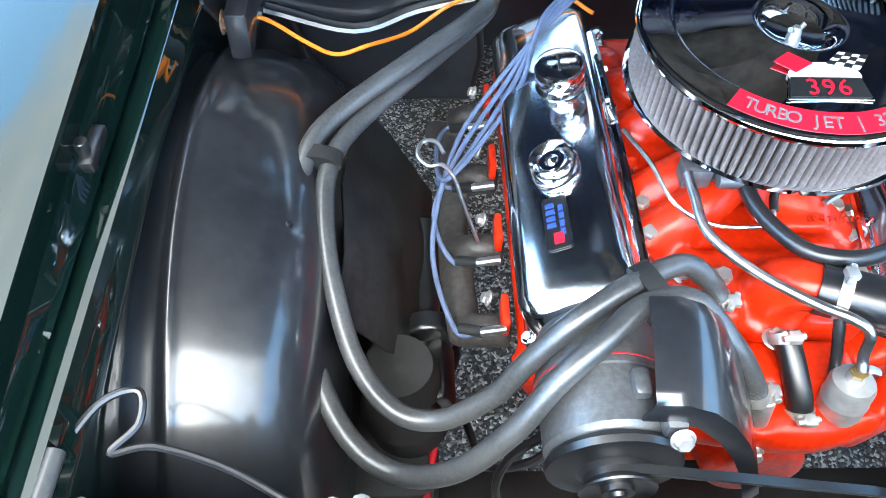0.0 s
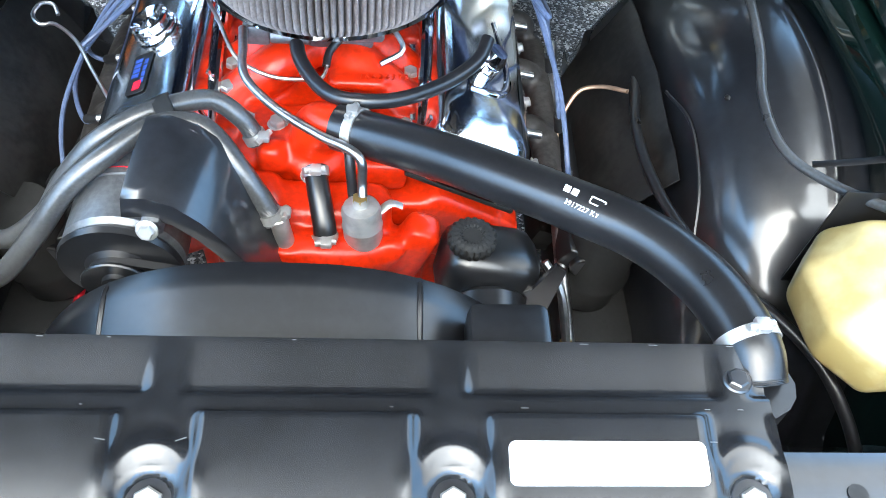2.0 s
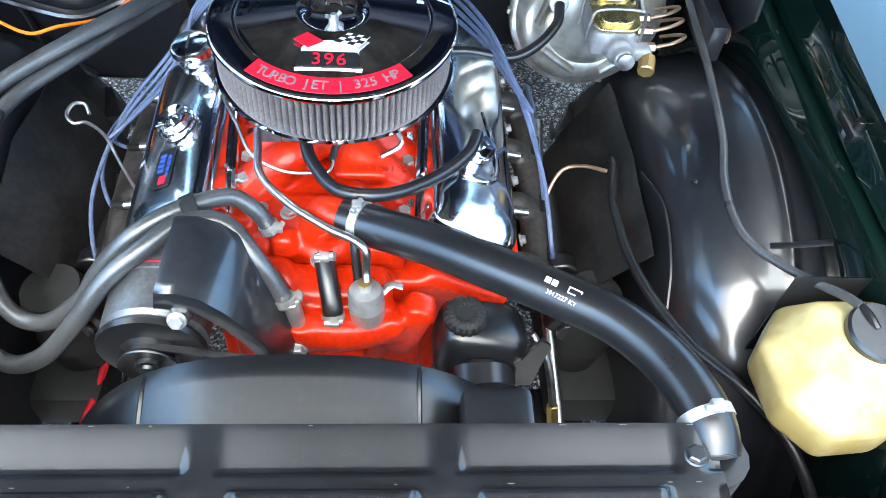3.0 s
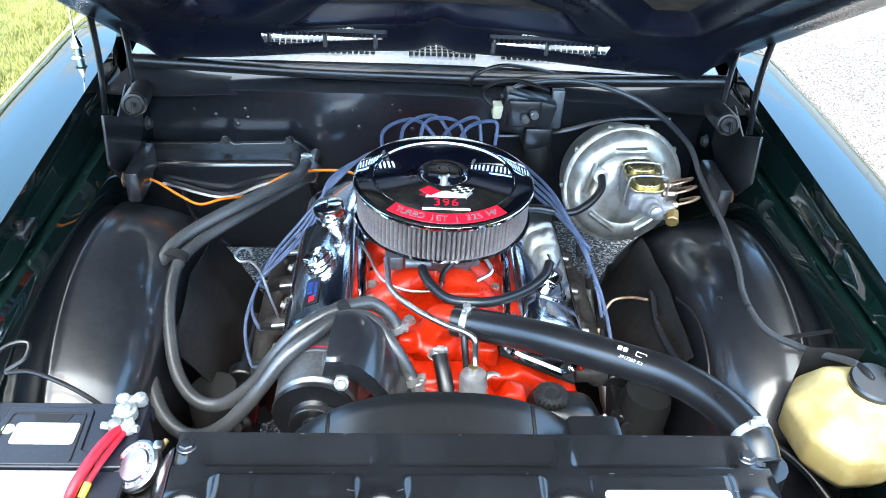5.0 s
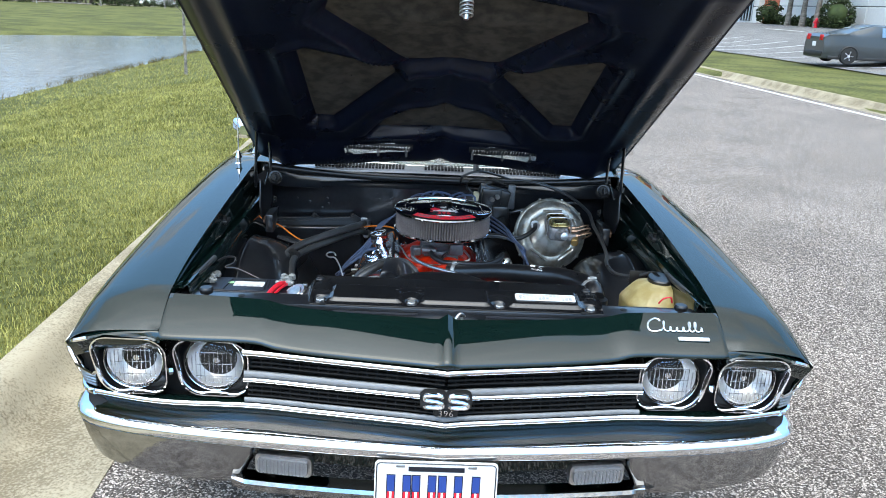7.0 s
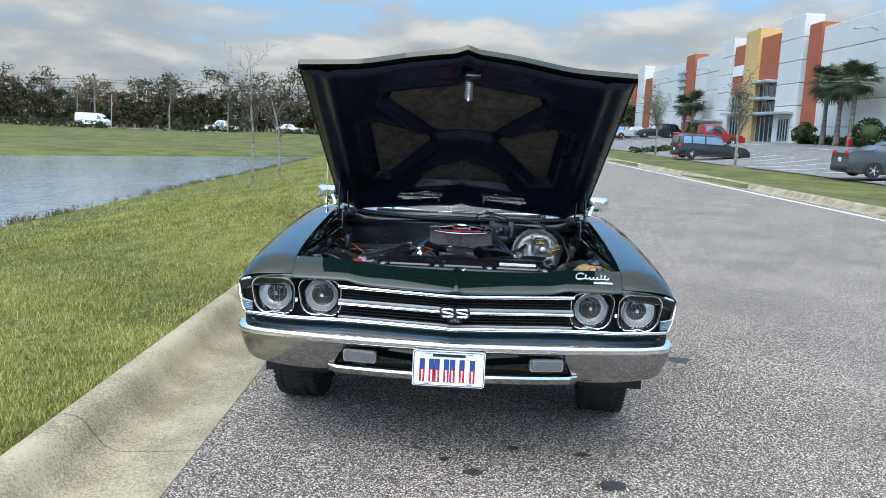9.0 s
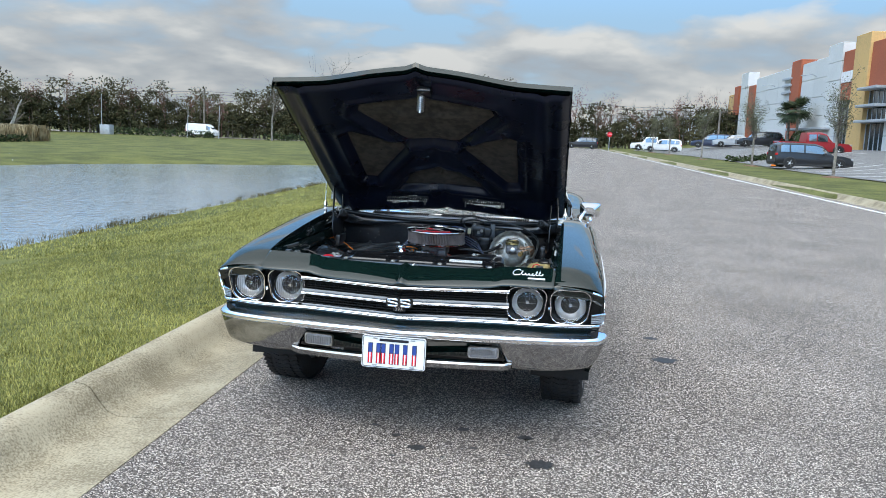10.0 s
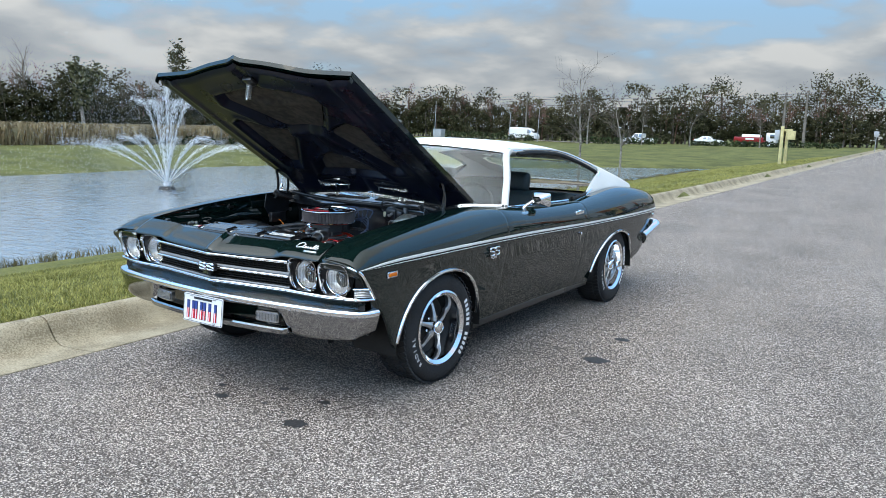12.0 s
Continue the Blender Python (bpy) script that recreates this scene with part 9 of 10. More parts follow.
def palm(at, h, seed):
    rg = random.Random(seed)
    top = thing("palm", "sabal palm with a rough grey trunk and drooping fan leaves", "palm tree", group="palms at the building", at=at)
    bm = bmesh.new()
    lathe(bm, [(0.24, -0.2), (0.19, 0.3), (0.14, h * 0.4), (0.15, h * 0.7), (0.2, h * 0.82), (0.12, h * 0.88)], n=12)
    part("trunk", bm, material("palm_bark", (0.19, 0.165, 0.14), 0.95, 0, 0.5, 9, 2, 0.8, stretch=(1, 1, 5), dist=0.03) if "palm_bark" not in bpy.data.materials else bpy.data.materials["palm_bark"], top)
    s = Soup()
    c = Vector((0, 0, h * 0.86))
    for k in range(60):
        az, el = rg.uniform(0, 6.283), rg.uniform(-0.9, 1.35)
        d = Vector((math.cos(az) * math.cos(el), math.sin(az) * math.cos(el), math.sin(el)))
        stem = c + d * rg.uniform(0.5, 0.9)
        u, v, _ = basis(d)
        for j in range(15):
            a = (j - 7) * 0.17
            e = (d * math.cos(a) + u * math.sin(a)).normalized()
            L = rg.uniform(0.75, 1.15)
            mid, tip = stem + e * L * 0.55, stem + e * L + Vector((0, 0, -0.28 * L))
            i = len(s.v)
            w = v.cross(e).normalized() * 0.035
            s.v += [stem - w * 0.4, stem + w * 0.4, mid + w, mid - w, tip]
            s.f += [(i, i + 1, i + 2, i + 3), (i + 3, i + 2, i + 4)]
    s.make("crown", M_PALM, top)


for i, (x, y, h) in enumerate(((24.4, 52.6, 4.9), (24.3, 50.3, 4.8), (24.2, 48.2, 4.8), (24.2, 84.5, 4.6), (24.0, 87.0, 4.3))):
    palm(on_land(x, y), h, 100 + i)

# ---- parking lot ----
bm = bmesh.new()


def lot_edge(y):
    return cv(y, (-30, 15.2), (30, 14.4), (42, 13.3), (60, 13.4), (80, 12.6), (104, 9.5))


quads(bm, [[(x, y, land(x, y) + 0.04) for x in np.linspace(lot_edge(y), 80, 46)] for y in np.linspace(-30, 109, 60)])
lot = tagged(part("parking_lot", bm, M_LOT), "light grey asphalt parking lot with painted stalls", "parking lot", kind="structure")
M_LINE = material("road_paint", (0.72, 0.72, 0.70), 0.7, 0, 0.15, 30, 3)


def ground_line(a, b, w, parent, dz):
    bm = bmesh.new()
    n = 14
    rows = []
    dx, dy = b[0] - a[0], b[1] - a[1]
    L = math.hypot(dx, dy)
    for k in range(n + 1):
        x, y = a[0] + dx * k / n, a[1] + dy * k / n
        o = (-dy / L * w / 2, dx / L * w / 2)
        rows.append([(x + s * o[0], y + s * o[1], max(land(x + s * o[0], y + s * o[1]), land(x, y)) + dz) for s in (-1, 1)])
    quads(bm, rows)
    part("painted_line", bm, M_LINE, parent)


for k in range(12):
    y = 20.5 + 2.75 * k
    ground_line((lot_edge(y) + 0.3, y), (lot_edge(y) + 5.4, y), 0.12, lot, 0.07)
for y in (24, 34, 44, 56, 70, 88):
    ground_line((21.5, y), (21.5, y + 5), 0.12, lot, 0.09)
bm = bmesh.new()
quads(bm, [[(road_x(right_kerb(y) - s, y), y, 0.004) for s in (0.42, 0.30)] for y in np.linspace(10, 108, 20)])
part("painted_line", bm, M_LINE, road)

# manhole on the road and drain patches
M_MANHOLE = material("manhole_iron", (0.10, 0.095, 0.09), 0.7, 0.5, 0.3, 40, 6, 0.3)
bm = bmesh.new()
lathe(bm, [(0.0, 0.010), (0.30, 0.010), (0.34, 0.006), (0.36, 0.0)], (6.0, 44, 0), n=24)
part("manhole_cover", bm, M_MANHOLE, road)

# ---- building ----
M_WALL = material("white_wall_panel", (0.62, 0.615, 0.59), 0.85, 0, 0.05, 6, 0.3, 0.1, random_ob=0.25)
M_RUSTRED = material("red_brown_panel", (0.40, 0.105, 0.05), 0.8, 0, 0.08, 6, 0.3, 0.1)
M_OCHRE = material("ochre_panel", (0.62, 0.39, 0.16), 0.8, 0, 0.08, 6, 0.3, 0.1)
M_JOINT = material("dark_joint", (0.16, 0.16, 0.16), 0.9, 0, 0.1)
M_GREYMETAL = material("grey_metal", (0.42, 0.44, 0.46), 0.5, 0.3, 0.1)
M_SHOPGLASS = material("shop_glass", (0.03, 0.045, 0.05), 0.06, 0, 0.2, spec=0.8)
hall = thing("store_building", "large flat-roofed store with white panels and red and ochre towers", "building", at=(26, 46, 1.0))


def slab(name, x0, x1, y0, y1, z0, z1, mat, parent=hall, label=""):
    bm = bmesh.new()
    box(bm, ((x0 + x1) / 2 - 26, (y0 + y1) / 2 - 46, (z0 + z1) / 2 - 1.0), (x1 - x0, y1 - y0, z1 - z0), 0.03, seg=1)
    return part(name, bm, mat, parent, label, smooth=False)


core = slab("wall", 26.3, 70, 20, 128.5, 0.0, 9.6, M_JOINT)
slab("roof", 26.6, 69.7, 20.3, 128.2, 9.6, 9.75, M_GREYMETAL)


def clad(y0, y1, top, x=26.0, mat=M_WALL, bays=1, rows=5, bottom=0.9, deep=0.3):
    """Wall panels in rows with open dark joints."""
    for b in range(bays):
        for r in range(rows):
            ya, yb = y0 + (y1 - y0) * b / bays, y0 + (y1 - y0) * (b + 1) / bays
            za, zb = bottom + (top - bottom) * r / rows, bottom + (top - bottom) * (r + 1) / rows
            slab("wall_panel", x, x + deep, ya + 0.02, yb - 0.02, za + 0.02, zb - 0.02, mat)


clad(20, 34, 10.1, bays=2)
clad(34, 46, 10.1, bays=2)
clad(46, 58, 10.1, bays=1, rows=5)
for y0, y1, z0, z1, x, mat, nm in ((58, 60.2, 0.9, 10.5, 25.82, M_RUSTRED, "red_column"), (65.8, 70.2, 6.6, 10.6, 25.82, M_RUSTRED, "red_panel"), (74, 77.3, 6.0, 10.5, 25.82, M_RUSTRED, "red_panel"),
                                   (91.5, 95.2, 0.9, 11.2, 25.82, M_RUSTRED, "red_column"), (113.5, 117, 0.9, 9.8, 25.82, M_RUSTRED, "red_column"), (124, 127, 6, 10.3, 25.8, M_RUSTRED, "red_panel"),
                                   (127, 131, 0.9, 9.2, 25.82, M_OCHRE, "ochre_tower")):
    slab(nm, x, 27.5, y0, y1, z0, z1, mat)
clad(61, 65.6, 11.5, x=25.75, rows=6, deep=1.5)
slab("ochre_tower", 25.6, 27.5, 70.2, 73.8, 0.9, 11.5, M_OCHRE)
clad(77.6, 81.8, 11.5, x=25.75, rows=6, deep=1.5)
clad(82, 91.3, 10.6, bays=2)
clad(95.5, 113.3, 10.6, bays=3)
clad(118, 122.5, 11.9, x=25.8, rows=5, deep=1.5)
for z in (7.6, 8.4, 9.2):
    slab("louvre", 25.6, 25.9, 94.6, 98.2, z, z + 0.28, M_GREYMETAL)
win = []
for y0, y1, z0, z1 in ((65.8, 70.0, 1.1, 3.7), (65.8, 70.0, 3.95, 5.0), (65.8, 70.0, 5.2, 6.5), (74, 77.3, 1.1, 3.8), (74, 77.3, 4.2, 5.7), (62.0, 64.2, 1.6, 3.4)):
    x = 25.70 if y0 == 62.0 else 25.95
    w = slab("window", x, x + 0.25, y0, y1, z0, z1, M_SHOPGLASS)
    for k in range(5):
        y = y0 + (y1 - y0) * k / 4
        slab("mullion", x - 0.05, x + 0.02, y - 0.05, y + 0.05, z0, z1, M_GREYMETAL, w)
for y0, y1, z in ((61.5, 70.2, 3.75), (65.8, 70.2, 5.05), (73.8, 77.5, 3.9), (65.8, 70.2, 6.5), (79, 92, 3.3)):
    slab("canopy", 24.9, 25.9, y0, y1, z, z + 0.22, M_GREYMETAL)
for k in range(5):      # the sign's letters as plain bars
    slab("sign_bar", 25.72, 25.83, 74.3 + 0.62 * k, 74.75 + 0.62 * k, 7.6, 8.6, M_WHITE)
for y in (50, 86, 103):
    bm = bmesh.new()
    tube(bm, [(0, y - 46, 7.9), (-0.5, y - 46, 8.1), (-1.1, y - 46, 8.0)], 0.05, 6, 4)
    box(bm, (-1.3, y - 46, 7.97), (0.5, 0.3, 0.10), 0.02)
    part("wall_lamp", bm, M_GREYMETAL, hall)

# ---- vehicles ----
M_TYREFAR = material("car_tyre", (0.02, 0.02, 0.02), 0.8, 0, 0.2)
M_RIM = material("alloy_rim", (0.72, 0.73, 0.75), 0.5, 0.3, 0.1)
M_CARGLASS = material("car_glass", (0.03, 0.04, 0.045), 0.04, 0, 0.1, spec=1.0, coat=1.0, coat_ior=1.9)
M_TAIL = material("tail_lamp_red", (0.55, 0.02, 0.02), 0.25, 0, 0.1)
M_BLACKTRIM = material("black_trim", (0.02, 0.02, 0.02), 0.5, 0, 0.2)
PAINTS = {k: material(k + "_car_paint", c, 0.4, 0.0, 0.05, 60, 2, coat=0.6) for k, c in
          {"black": (0.005, 0.006, 0.009), "grey": (0.035, 0.042, 0.045), "silver": (0.36, 0.38, 0.40), "white": (0.74, 0.74, 0.74), "navy": (0.012, 0.02, 0.05), "red": (0.30, 0.012, 0.016)}.items()}
# (along, belt height, top height) from the tail to the nose, all in shares of length and height
SHAPES = {
    "suv": [(0, .50, .52), (.02, .58, .90), (.10, .60, .985), (.30, .59, 1.0), (.50, .57, .985), (.60, .56, .90), (.72, .56, .57), (.86, .53, .54), (.97, .46, .47), (1, .36, .37)],
    "coupe": [(0, .62, .64), (.03, .70, .72), (.14, .72, .74), (.22, .70, .84), (.36, .68, 1.0), (.48, .66, .99), (.64, .66, .68), (.80, .62, .64), (.96, .52, .54), (1, .42, .44)],
    "sedan": [(0, .58, .60), (.03, .66, .68), (.15, .67, .69), (.28, .66, .97), (.42, .65, 1.0), (.54, .64, .96), (.68, .63, .65), (.84, .60, .62), (.97, .50, .52), (1, .40, .42)],
    "van": [(0, .45, .47), (.005, .5, .96), (.05, .5, 1.0), (.4, .5, 1.0), (.70, .5, .98), (.80, .5, .86), (.90, .49, .56), (.97, .44, .47), (1, .35, .36)],
    "pickup": [(0, .50, .52), (.01, .55, .56), (.36, .55, .56), (.37, .55, .97), (.55, .56, 1.0), (.64, .56, .94), (.73, .56, .58), (.95, .52, .53), (1, .40, .41)],
}


def vehicle(name, shape, at, heading, L, W, H, paint, label, seed=0):
    """A parked vehicle; heading is the way its nose points, in degrees from x."""
    prof = SHAPES[shape]
    top = thing(name, label, name.split("_")[-1], at=at)
    top.rotation_euler[2] = radians(heading)
    clear, rw = 0.13 * H, 0.205 * H if shape != "van" else 0.15 * H
    def side(s, f, w=None):
        bel, tp = np.interp(s, [p[0] for p in prof], [p[1] for p in prof]) * H, np.interp(s, [p[0] for p in prof], [p[2] for p in prof]) * H
        nose = 1 - 0.16 * max(0, (s - 0.86) / 0.14) ** 2 - 0.10 * max(0, (0.06 - s) / 0.06) ** 2
        hw = W / 2 * nose
        if f <= 1:
            return hw * (0.93 + 0.07 * math.sin(math.pi * min(f * 1.1, 1))), clear + (bel - clear) * f
        g = f - 1
        return hw * (0.955 - (0.17 if tp - bel > 0.1 * H else 0.02) * g ** 1.2), bel + (tp - bel) * g
    bm = bmesh.new()
    rows = []
    ss = sorted(set([p[0] for p in prof] + list(np.linspace(0, 1, 25).round(4))))
    for s in ss:
        pts = []
        for f in (0, 0.25, 0.6, 0.9, 1.0, 1.5, 1.9):
            y, z = side(s, f)
            pts.append((L * (s - 0.5), y, z))
        y, z = side(s, 2)
        pts.append((L * (s - 0.5), y * 0.86, z))
        pts.append((L * (s - 0.5), 0, z + 0.01))
        rows.append(pts + [(a, -b, c) for a, b, c in reversed(pts[:-1])])
    vs = quads(bm, rows, close=True)
    cap(bm, vs[0])
    cap(bm, vs[-1])
    part("body", bm, PAINTS[paint], top, angle=25)
    cab = [p for p in prof if p[2] - p[1] > 0.2]
    s0, s1 = cab[0][0], cab[-1][0]
    runs = {"van": [(0.70, 0.83)], "pickup": [(0.40, 0.50), (0.515, 0.655)]}.get(shape, [(s0 + 0.045, s0 + 0.15), (s0 + 0.17, (s0 + s1) / 2 + 0.045), ((s0 + s1) / 2 + 0.065, s1 + 0.05)])
    for a, b in runs:
        for sg in (1, -1):
            bm = bmesh.new()
            rr = []
            for s in np.linspace(a, b, 5):
                r = []
                for f in (1.10, 1.45, 1.80):
                    y, z = side(s, f)
                    r.append((L * (s - 0.5), sg * (y + 0.012), z))
                rr.append(r)
            quads(bm, rr)
            part("side_window", bm, M_CARGLASS, top)
    for a, b, nm in ((s1 + 0.012, [p[0] for p in prof if p[0] > s1][0] - 0.012, "windscreen"), (0.006 if shape == "suv" else max(s0 - 0.10, 0.0) if shape != "van" else 0.001, s0 + 0.0, "rear_window")):
        if nm == "rear_window" and shape in ("van", "pickup"):
            continue
        bm = bmesh.new()
        rr = []
        for s in np.linspace(a, b, 4):
            y, z = side(s, 1.93)
            up = 0.02
            if nm == "rear_window" and shape == "suv":
                z = H * np.interp(s, (a, b), (0.62, 0.87))
            rr.append([(L * (s - 0.5) + (0.015 if nm == "windscreen" else -0.02), k * y * 0.88, z + up) for k in (-1, -0.4, 0.4, 1)])
        quads(bm, rr)
        part(nm, bm, M_CARGLASS, top)
    bm = bmesh.new()
    box(bm, (0, 0, clear + 0.03), (L * 0.93, W * 0.96, 0.12), 0.03)
    part("sill", bm, M_BLACKTRIM, top)
    for sx in (0.185, 0.81):
        for sg in (1, -1):
            bm = bmesh.new()
            o = (L * (sx - 0.5), sg * (W / 2 - 0.20), rw)
            lathe(bm, [(rw * 0.6, 0), (rw * 0.97, 0.02), (rw, 0.06), (rw, 0.18), (rw * 0.96, 0.215), (rw * 0.70, 0.222)], o, (0, sg, 0), 24)
            wh = part("wheel", bm, M_TYREFAR, top)
            bm = bmesh.new()
            lathe(bm, [(rw * 0.68, 0.215), (rw * 0.60, 0.222), (rw * 0.58, 0.20), (rw * 0.2, 0.20), (rw * 0.16, 0.225), (0.001, 0.228)], o, (0, sg, 0), 24)
            for k in range(5):
                a = 2 * math.pi * k / 5
                box(bm, (o[0] + math.cos(a) * rw * 0.38, o[1] + sg * 0.212, o[2] + math.sin(a) * rw * 0.38), (rw * 0.5, 0.02, rw * 0.13), 0.004, Matrix.Rotation(-a, 3, "Y"), 1)
            part("rim", bm, M_RIM, wh)
            bm = bmesh.new()
            for k in range(15):
                pass
            tube(bm, [(o[0] + math.cos(a) * rw * 1.13, sg * (W / 2 - 0.005), o[2] + math.sin(a) * rw * 1.13) for a in np.linspace(-0.25, math.pi + 0.25, 9)], 0.035, 6, 2)
            part("arch", bm, M_BLACKTRIM, top)
    zb = prof[1][1] * H
    for sg in (1, -1):
        if shape == "coupe":
            for k in range(3):
                bm = bmesh.new()
                box(bm, (-L / 2 + 0.005, sg * (W * 0.24 + 0.10 * k), zb * 0.90), (0.05, 0.06, 0.20), 0.012)
                part("tail_lamp", bm, M_TAIL, top)
        else:
            bm = bmesh.new()
            box(bm, (-L / 2 + 0.06, sg * W * 0.42, zb * 0.93), (0.16, 0.17, 0.14), 0.03)
            part("tail_lamp", bm, M_TAIL, top)
        bm = bmesh.new()
        box(bm, (L / 2 - 0.12, sg * W * 0.36, prof[-2][1] * H * 0.93), (0.20, 0.26, 0.12), 0.04)
        part("headlamp", bm, M_GLASSFAR, top)
        bm = bmesh.new()
        box(bm, (L * (s1 + 0.02 - 0.5), sg * (W / 2 + 0.06), prof[4][1] * H + 0.06), (0.14, 0.16, 0.12), 0.04)
        part("door_mirror", bm, PAINTS[paint], top)
    bm = bmesh.new()
    box(bm, (-L / 2 + 0.01, 0, zb * 0.66), (0.03, 0.32, 0.16), 0.005)
    part("rear_plate", bm, M_WHITE, top)
    bm = bmesh.new()
    box(bm, (-L / 2 + 0.04, 0, clear + 0.14), (0.14, W * 0.86, 0.20), 0.05)
    part("rear_bumper", bm, M_BLACKTRIM, top)
    return top


M_GLASSFAR = material("headlamp_clear", (0.55, 0.57, 0.6), 0.1, 0.3, 0.1)
vehicle("parked_suv", "suv", on_land(15.0, 46.6, 0.05), 3, 4.45, 1.85, 1.5, "black", "black compact suv parked beside the planted strip")
vehicle("parked_coupe", "coupe", on_land(16.5, 27.2, 0.05), -4, 4.75, 1.9, 1.38, "grey", "dark grey sports coupe with red triple tail lamps")
vehicle("parked_suv", "suv", on_land(18.2, 99, 0.05), 170, 4.8, 1.9, 1.75, "navy", "dark blue suv parked by the store")
vehicle("parked_car", "sedan", on_land(20.0, 95, 0.05), 176, 4.6, 1.8, 1.45, "silver", "silver sedan parked by the store")
vehicle("parked_suv", "suv", on_land(21.7, 90, 0.05), 178, 4.7, 1.9, 1.7, "black", "black suv parked by the store")
vehicle("parked_car", "suv", on_land(12.2, 97, 0.05), 172, 4.5, 1.85, 1.6, "white", "white crossover parked at the end of the strip")
vehicle("parked_pickup", "pickup", on_land(11.5, 103, 0.05), 176, 5.4, 1.95, 1.85, "white", "white pickup parked at the end of the strip")
vehicle("black_suv", "suv", (2.7, 114.5, 0.0), 180, 4.6, 1.85, 1.65, "black", "black suv on the crossing road")
vehicle("white_van", "van", (-55, 112.5, -0.7), 0, 4.8, 1.9, 1.95, "white", "white delivery van on the far road")
vehicle("white_sedan", "sedan", (-26, 113.5, far_road(-26)), 0, 4.2, 1.75, 1.35, "white", "white sedan on the far road")
vehicle("white_pickup", "pickup", (-37, 116, far_road(-37)), 180, 4.9, 1.85, 1.65, "white", "white pickup on the far road")


def tank_truck(at, label):
    top = thing("red_truck", label, "truck", at=at)
    top.scale = (0.8, 0.8, 0.8)
    def piece(name, c, s, mat, bev=0.06, parent=top):
        bm = bmesh.new()
        box(bm, c, s, bev)
        return part(name, bm, mat, parent)
    cab = piece("cab", (2.7, 0, 1.45), (1.7, 2.0, 1.95), PAINTS["white"], 0.18)
    piece("side_window", (2.95, -1.0, 1.85), (0.9, 0.06, 0.65), M_CARGLASS, 0.02, cab)
    piece("windscreen", (3.53, 0, 1.85), (0.06, 1.7, 0.7), M_CARGLASS, 0.02, cab)
    piece("chassis", (0, 0, 0.62), (6.8, 0.9, 0.2), M_BLACKTRIM)
    piece("bed", (-0.9, 0, 0.95), (5.0, 2.2, 0.35), PAINTS["red"])
    piece("side_board", (-0.9, -1.1, 1.3), (4.8, 0.06, 0.7), PAINTS["red"])
    piece("sign_bar", (-0.7, -1.14, 1.3), (1.4, 0.03, 0.28), M_WHITE, 0.005)
    bm = bmesh.new()
    cyl(bm, (-2.2, 0, 1.55), (0.9, 0, 1.55), 0.55)
    part("tank", bm, PAINTS["white"], top)
    for x in (2.4, -1.9):
        for sg in (1, -1):
            bm = bmesh.new()
            cyl(bm, (x, sg * 0.78, 0.42), (x, sg * 1.05, 0.42), 0.42)
            w = part("wheel", bm, M_TYREFAR, top)
            bm = bmesh.new()
            cyl(bm, (x, sg * 1.04, 0.42), (x, sg * 1.065, 0.42), 0.22)
            part("rim", bm, M_RIM, w)


tank_truck((-19.5, 112, far_road(-19.5)), "red flatbed truck with a white cab and tank")
vehicle("parked_pickup", "pickup", on_land(19.6, 62.5, 0.05), 2, 5.4, 1.9, 1.75, "red", "red service pickup parked before the store")

# ---- posts, poles, signs ----
M_POLE = material("weathered_pole", (0.19, 0.165, 0.14), 0.9, 0, 0.3, 20, 2, 0.3)
M_POST = material("tan_post", (0.55, 0.47, 0.24), 0.7, 0, 0.15, 30, 4, 0.1)
TOPS = []
for x, y, top_z, r in ((-54.5, 112, 6.4, 0.13), (-15.6, 109, 6.9, 0.16), (-12.6, 106, 7.0, 0.16), (20.2, 106, 6.2, 0.13), (-92, 104, 6.0, 0.13), (70, 106, 6.4, 0.13)):
    z = land(x, y)
    pole = thing("utility_pole", "weathered wooden utility pole carrying wires", "utility pole", at=(x, y, z))
    bm = bmesh.new()
    cyl(bm, (0, 0, -0.3), (0, 0, top_z - z), r * 1.2, r * 0.8, 10)
    part("mast", bm, M_POLE, pole)
    bm = bmesh.new()
    box(bm, (0, -0.1, top_z - z - 0.5), (1.5, 0.1, 0.1), 0.01)
    part("crossarm", bm, M_POLE, pole)
    for k in (-0.6, 0, 0.6):
        bm = bmesh.new()
        cyl(bm, (k, -0.1, top_z - z - 0.45), (k, -0.1, top_z - z - 0.28), 0.04, 0.03, 8)
        part("insulator", bm, M_GREYMETAL, pole)
    TOPS.append((x, y, top_z))
M_CABLE = material("line_cable", (0.03, 0.03, 0.032), 0.6, 0, 0.1)
order = sorted(TOPS)
for a, b in zip(order[:-1], order[1:]):
    for dz, dy in ((-0.25, 0), (-0.6, 0.4), (-1.5, 0.1)):
        bm = bmesh.new()
        sag = 0.012 * math.hypot(b[0] - a[0], b[1] - a[1])
        tube(bm, [tuple(a[i] + (b[i] - a[i]) * t + (dz - 4 * sag * t * (1 - t) if i == 2 else dy * (i == 1)) for i in range(3)) for t in (0, .2, .4, .6, .8, 1)], 0.022, 4, 4)
        tagged(part("overhead_wire", bm, M_CABLE), "dark overhead wire slung between utility poles", "wire")
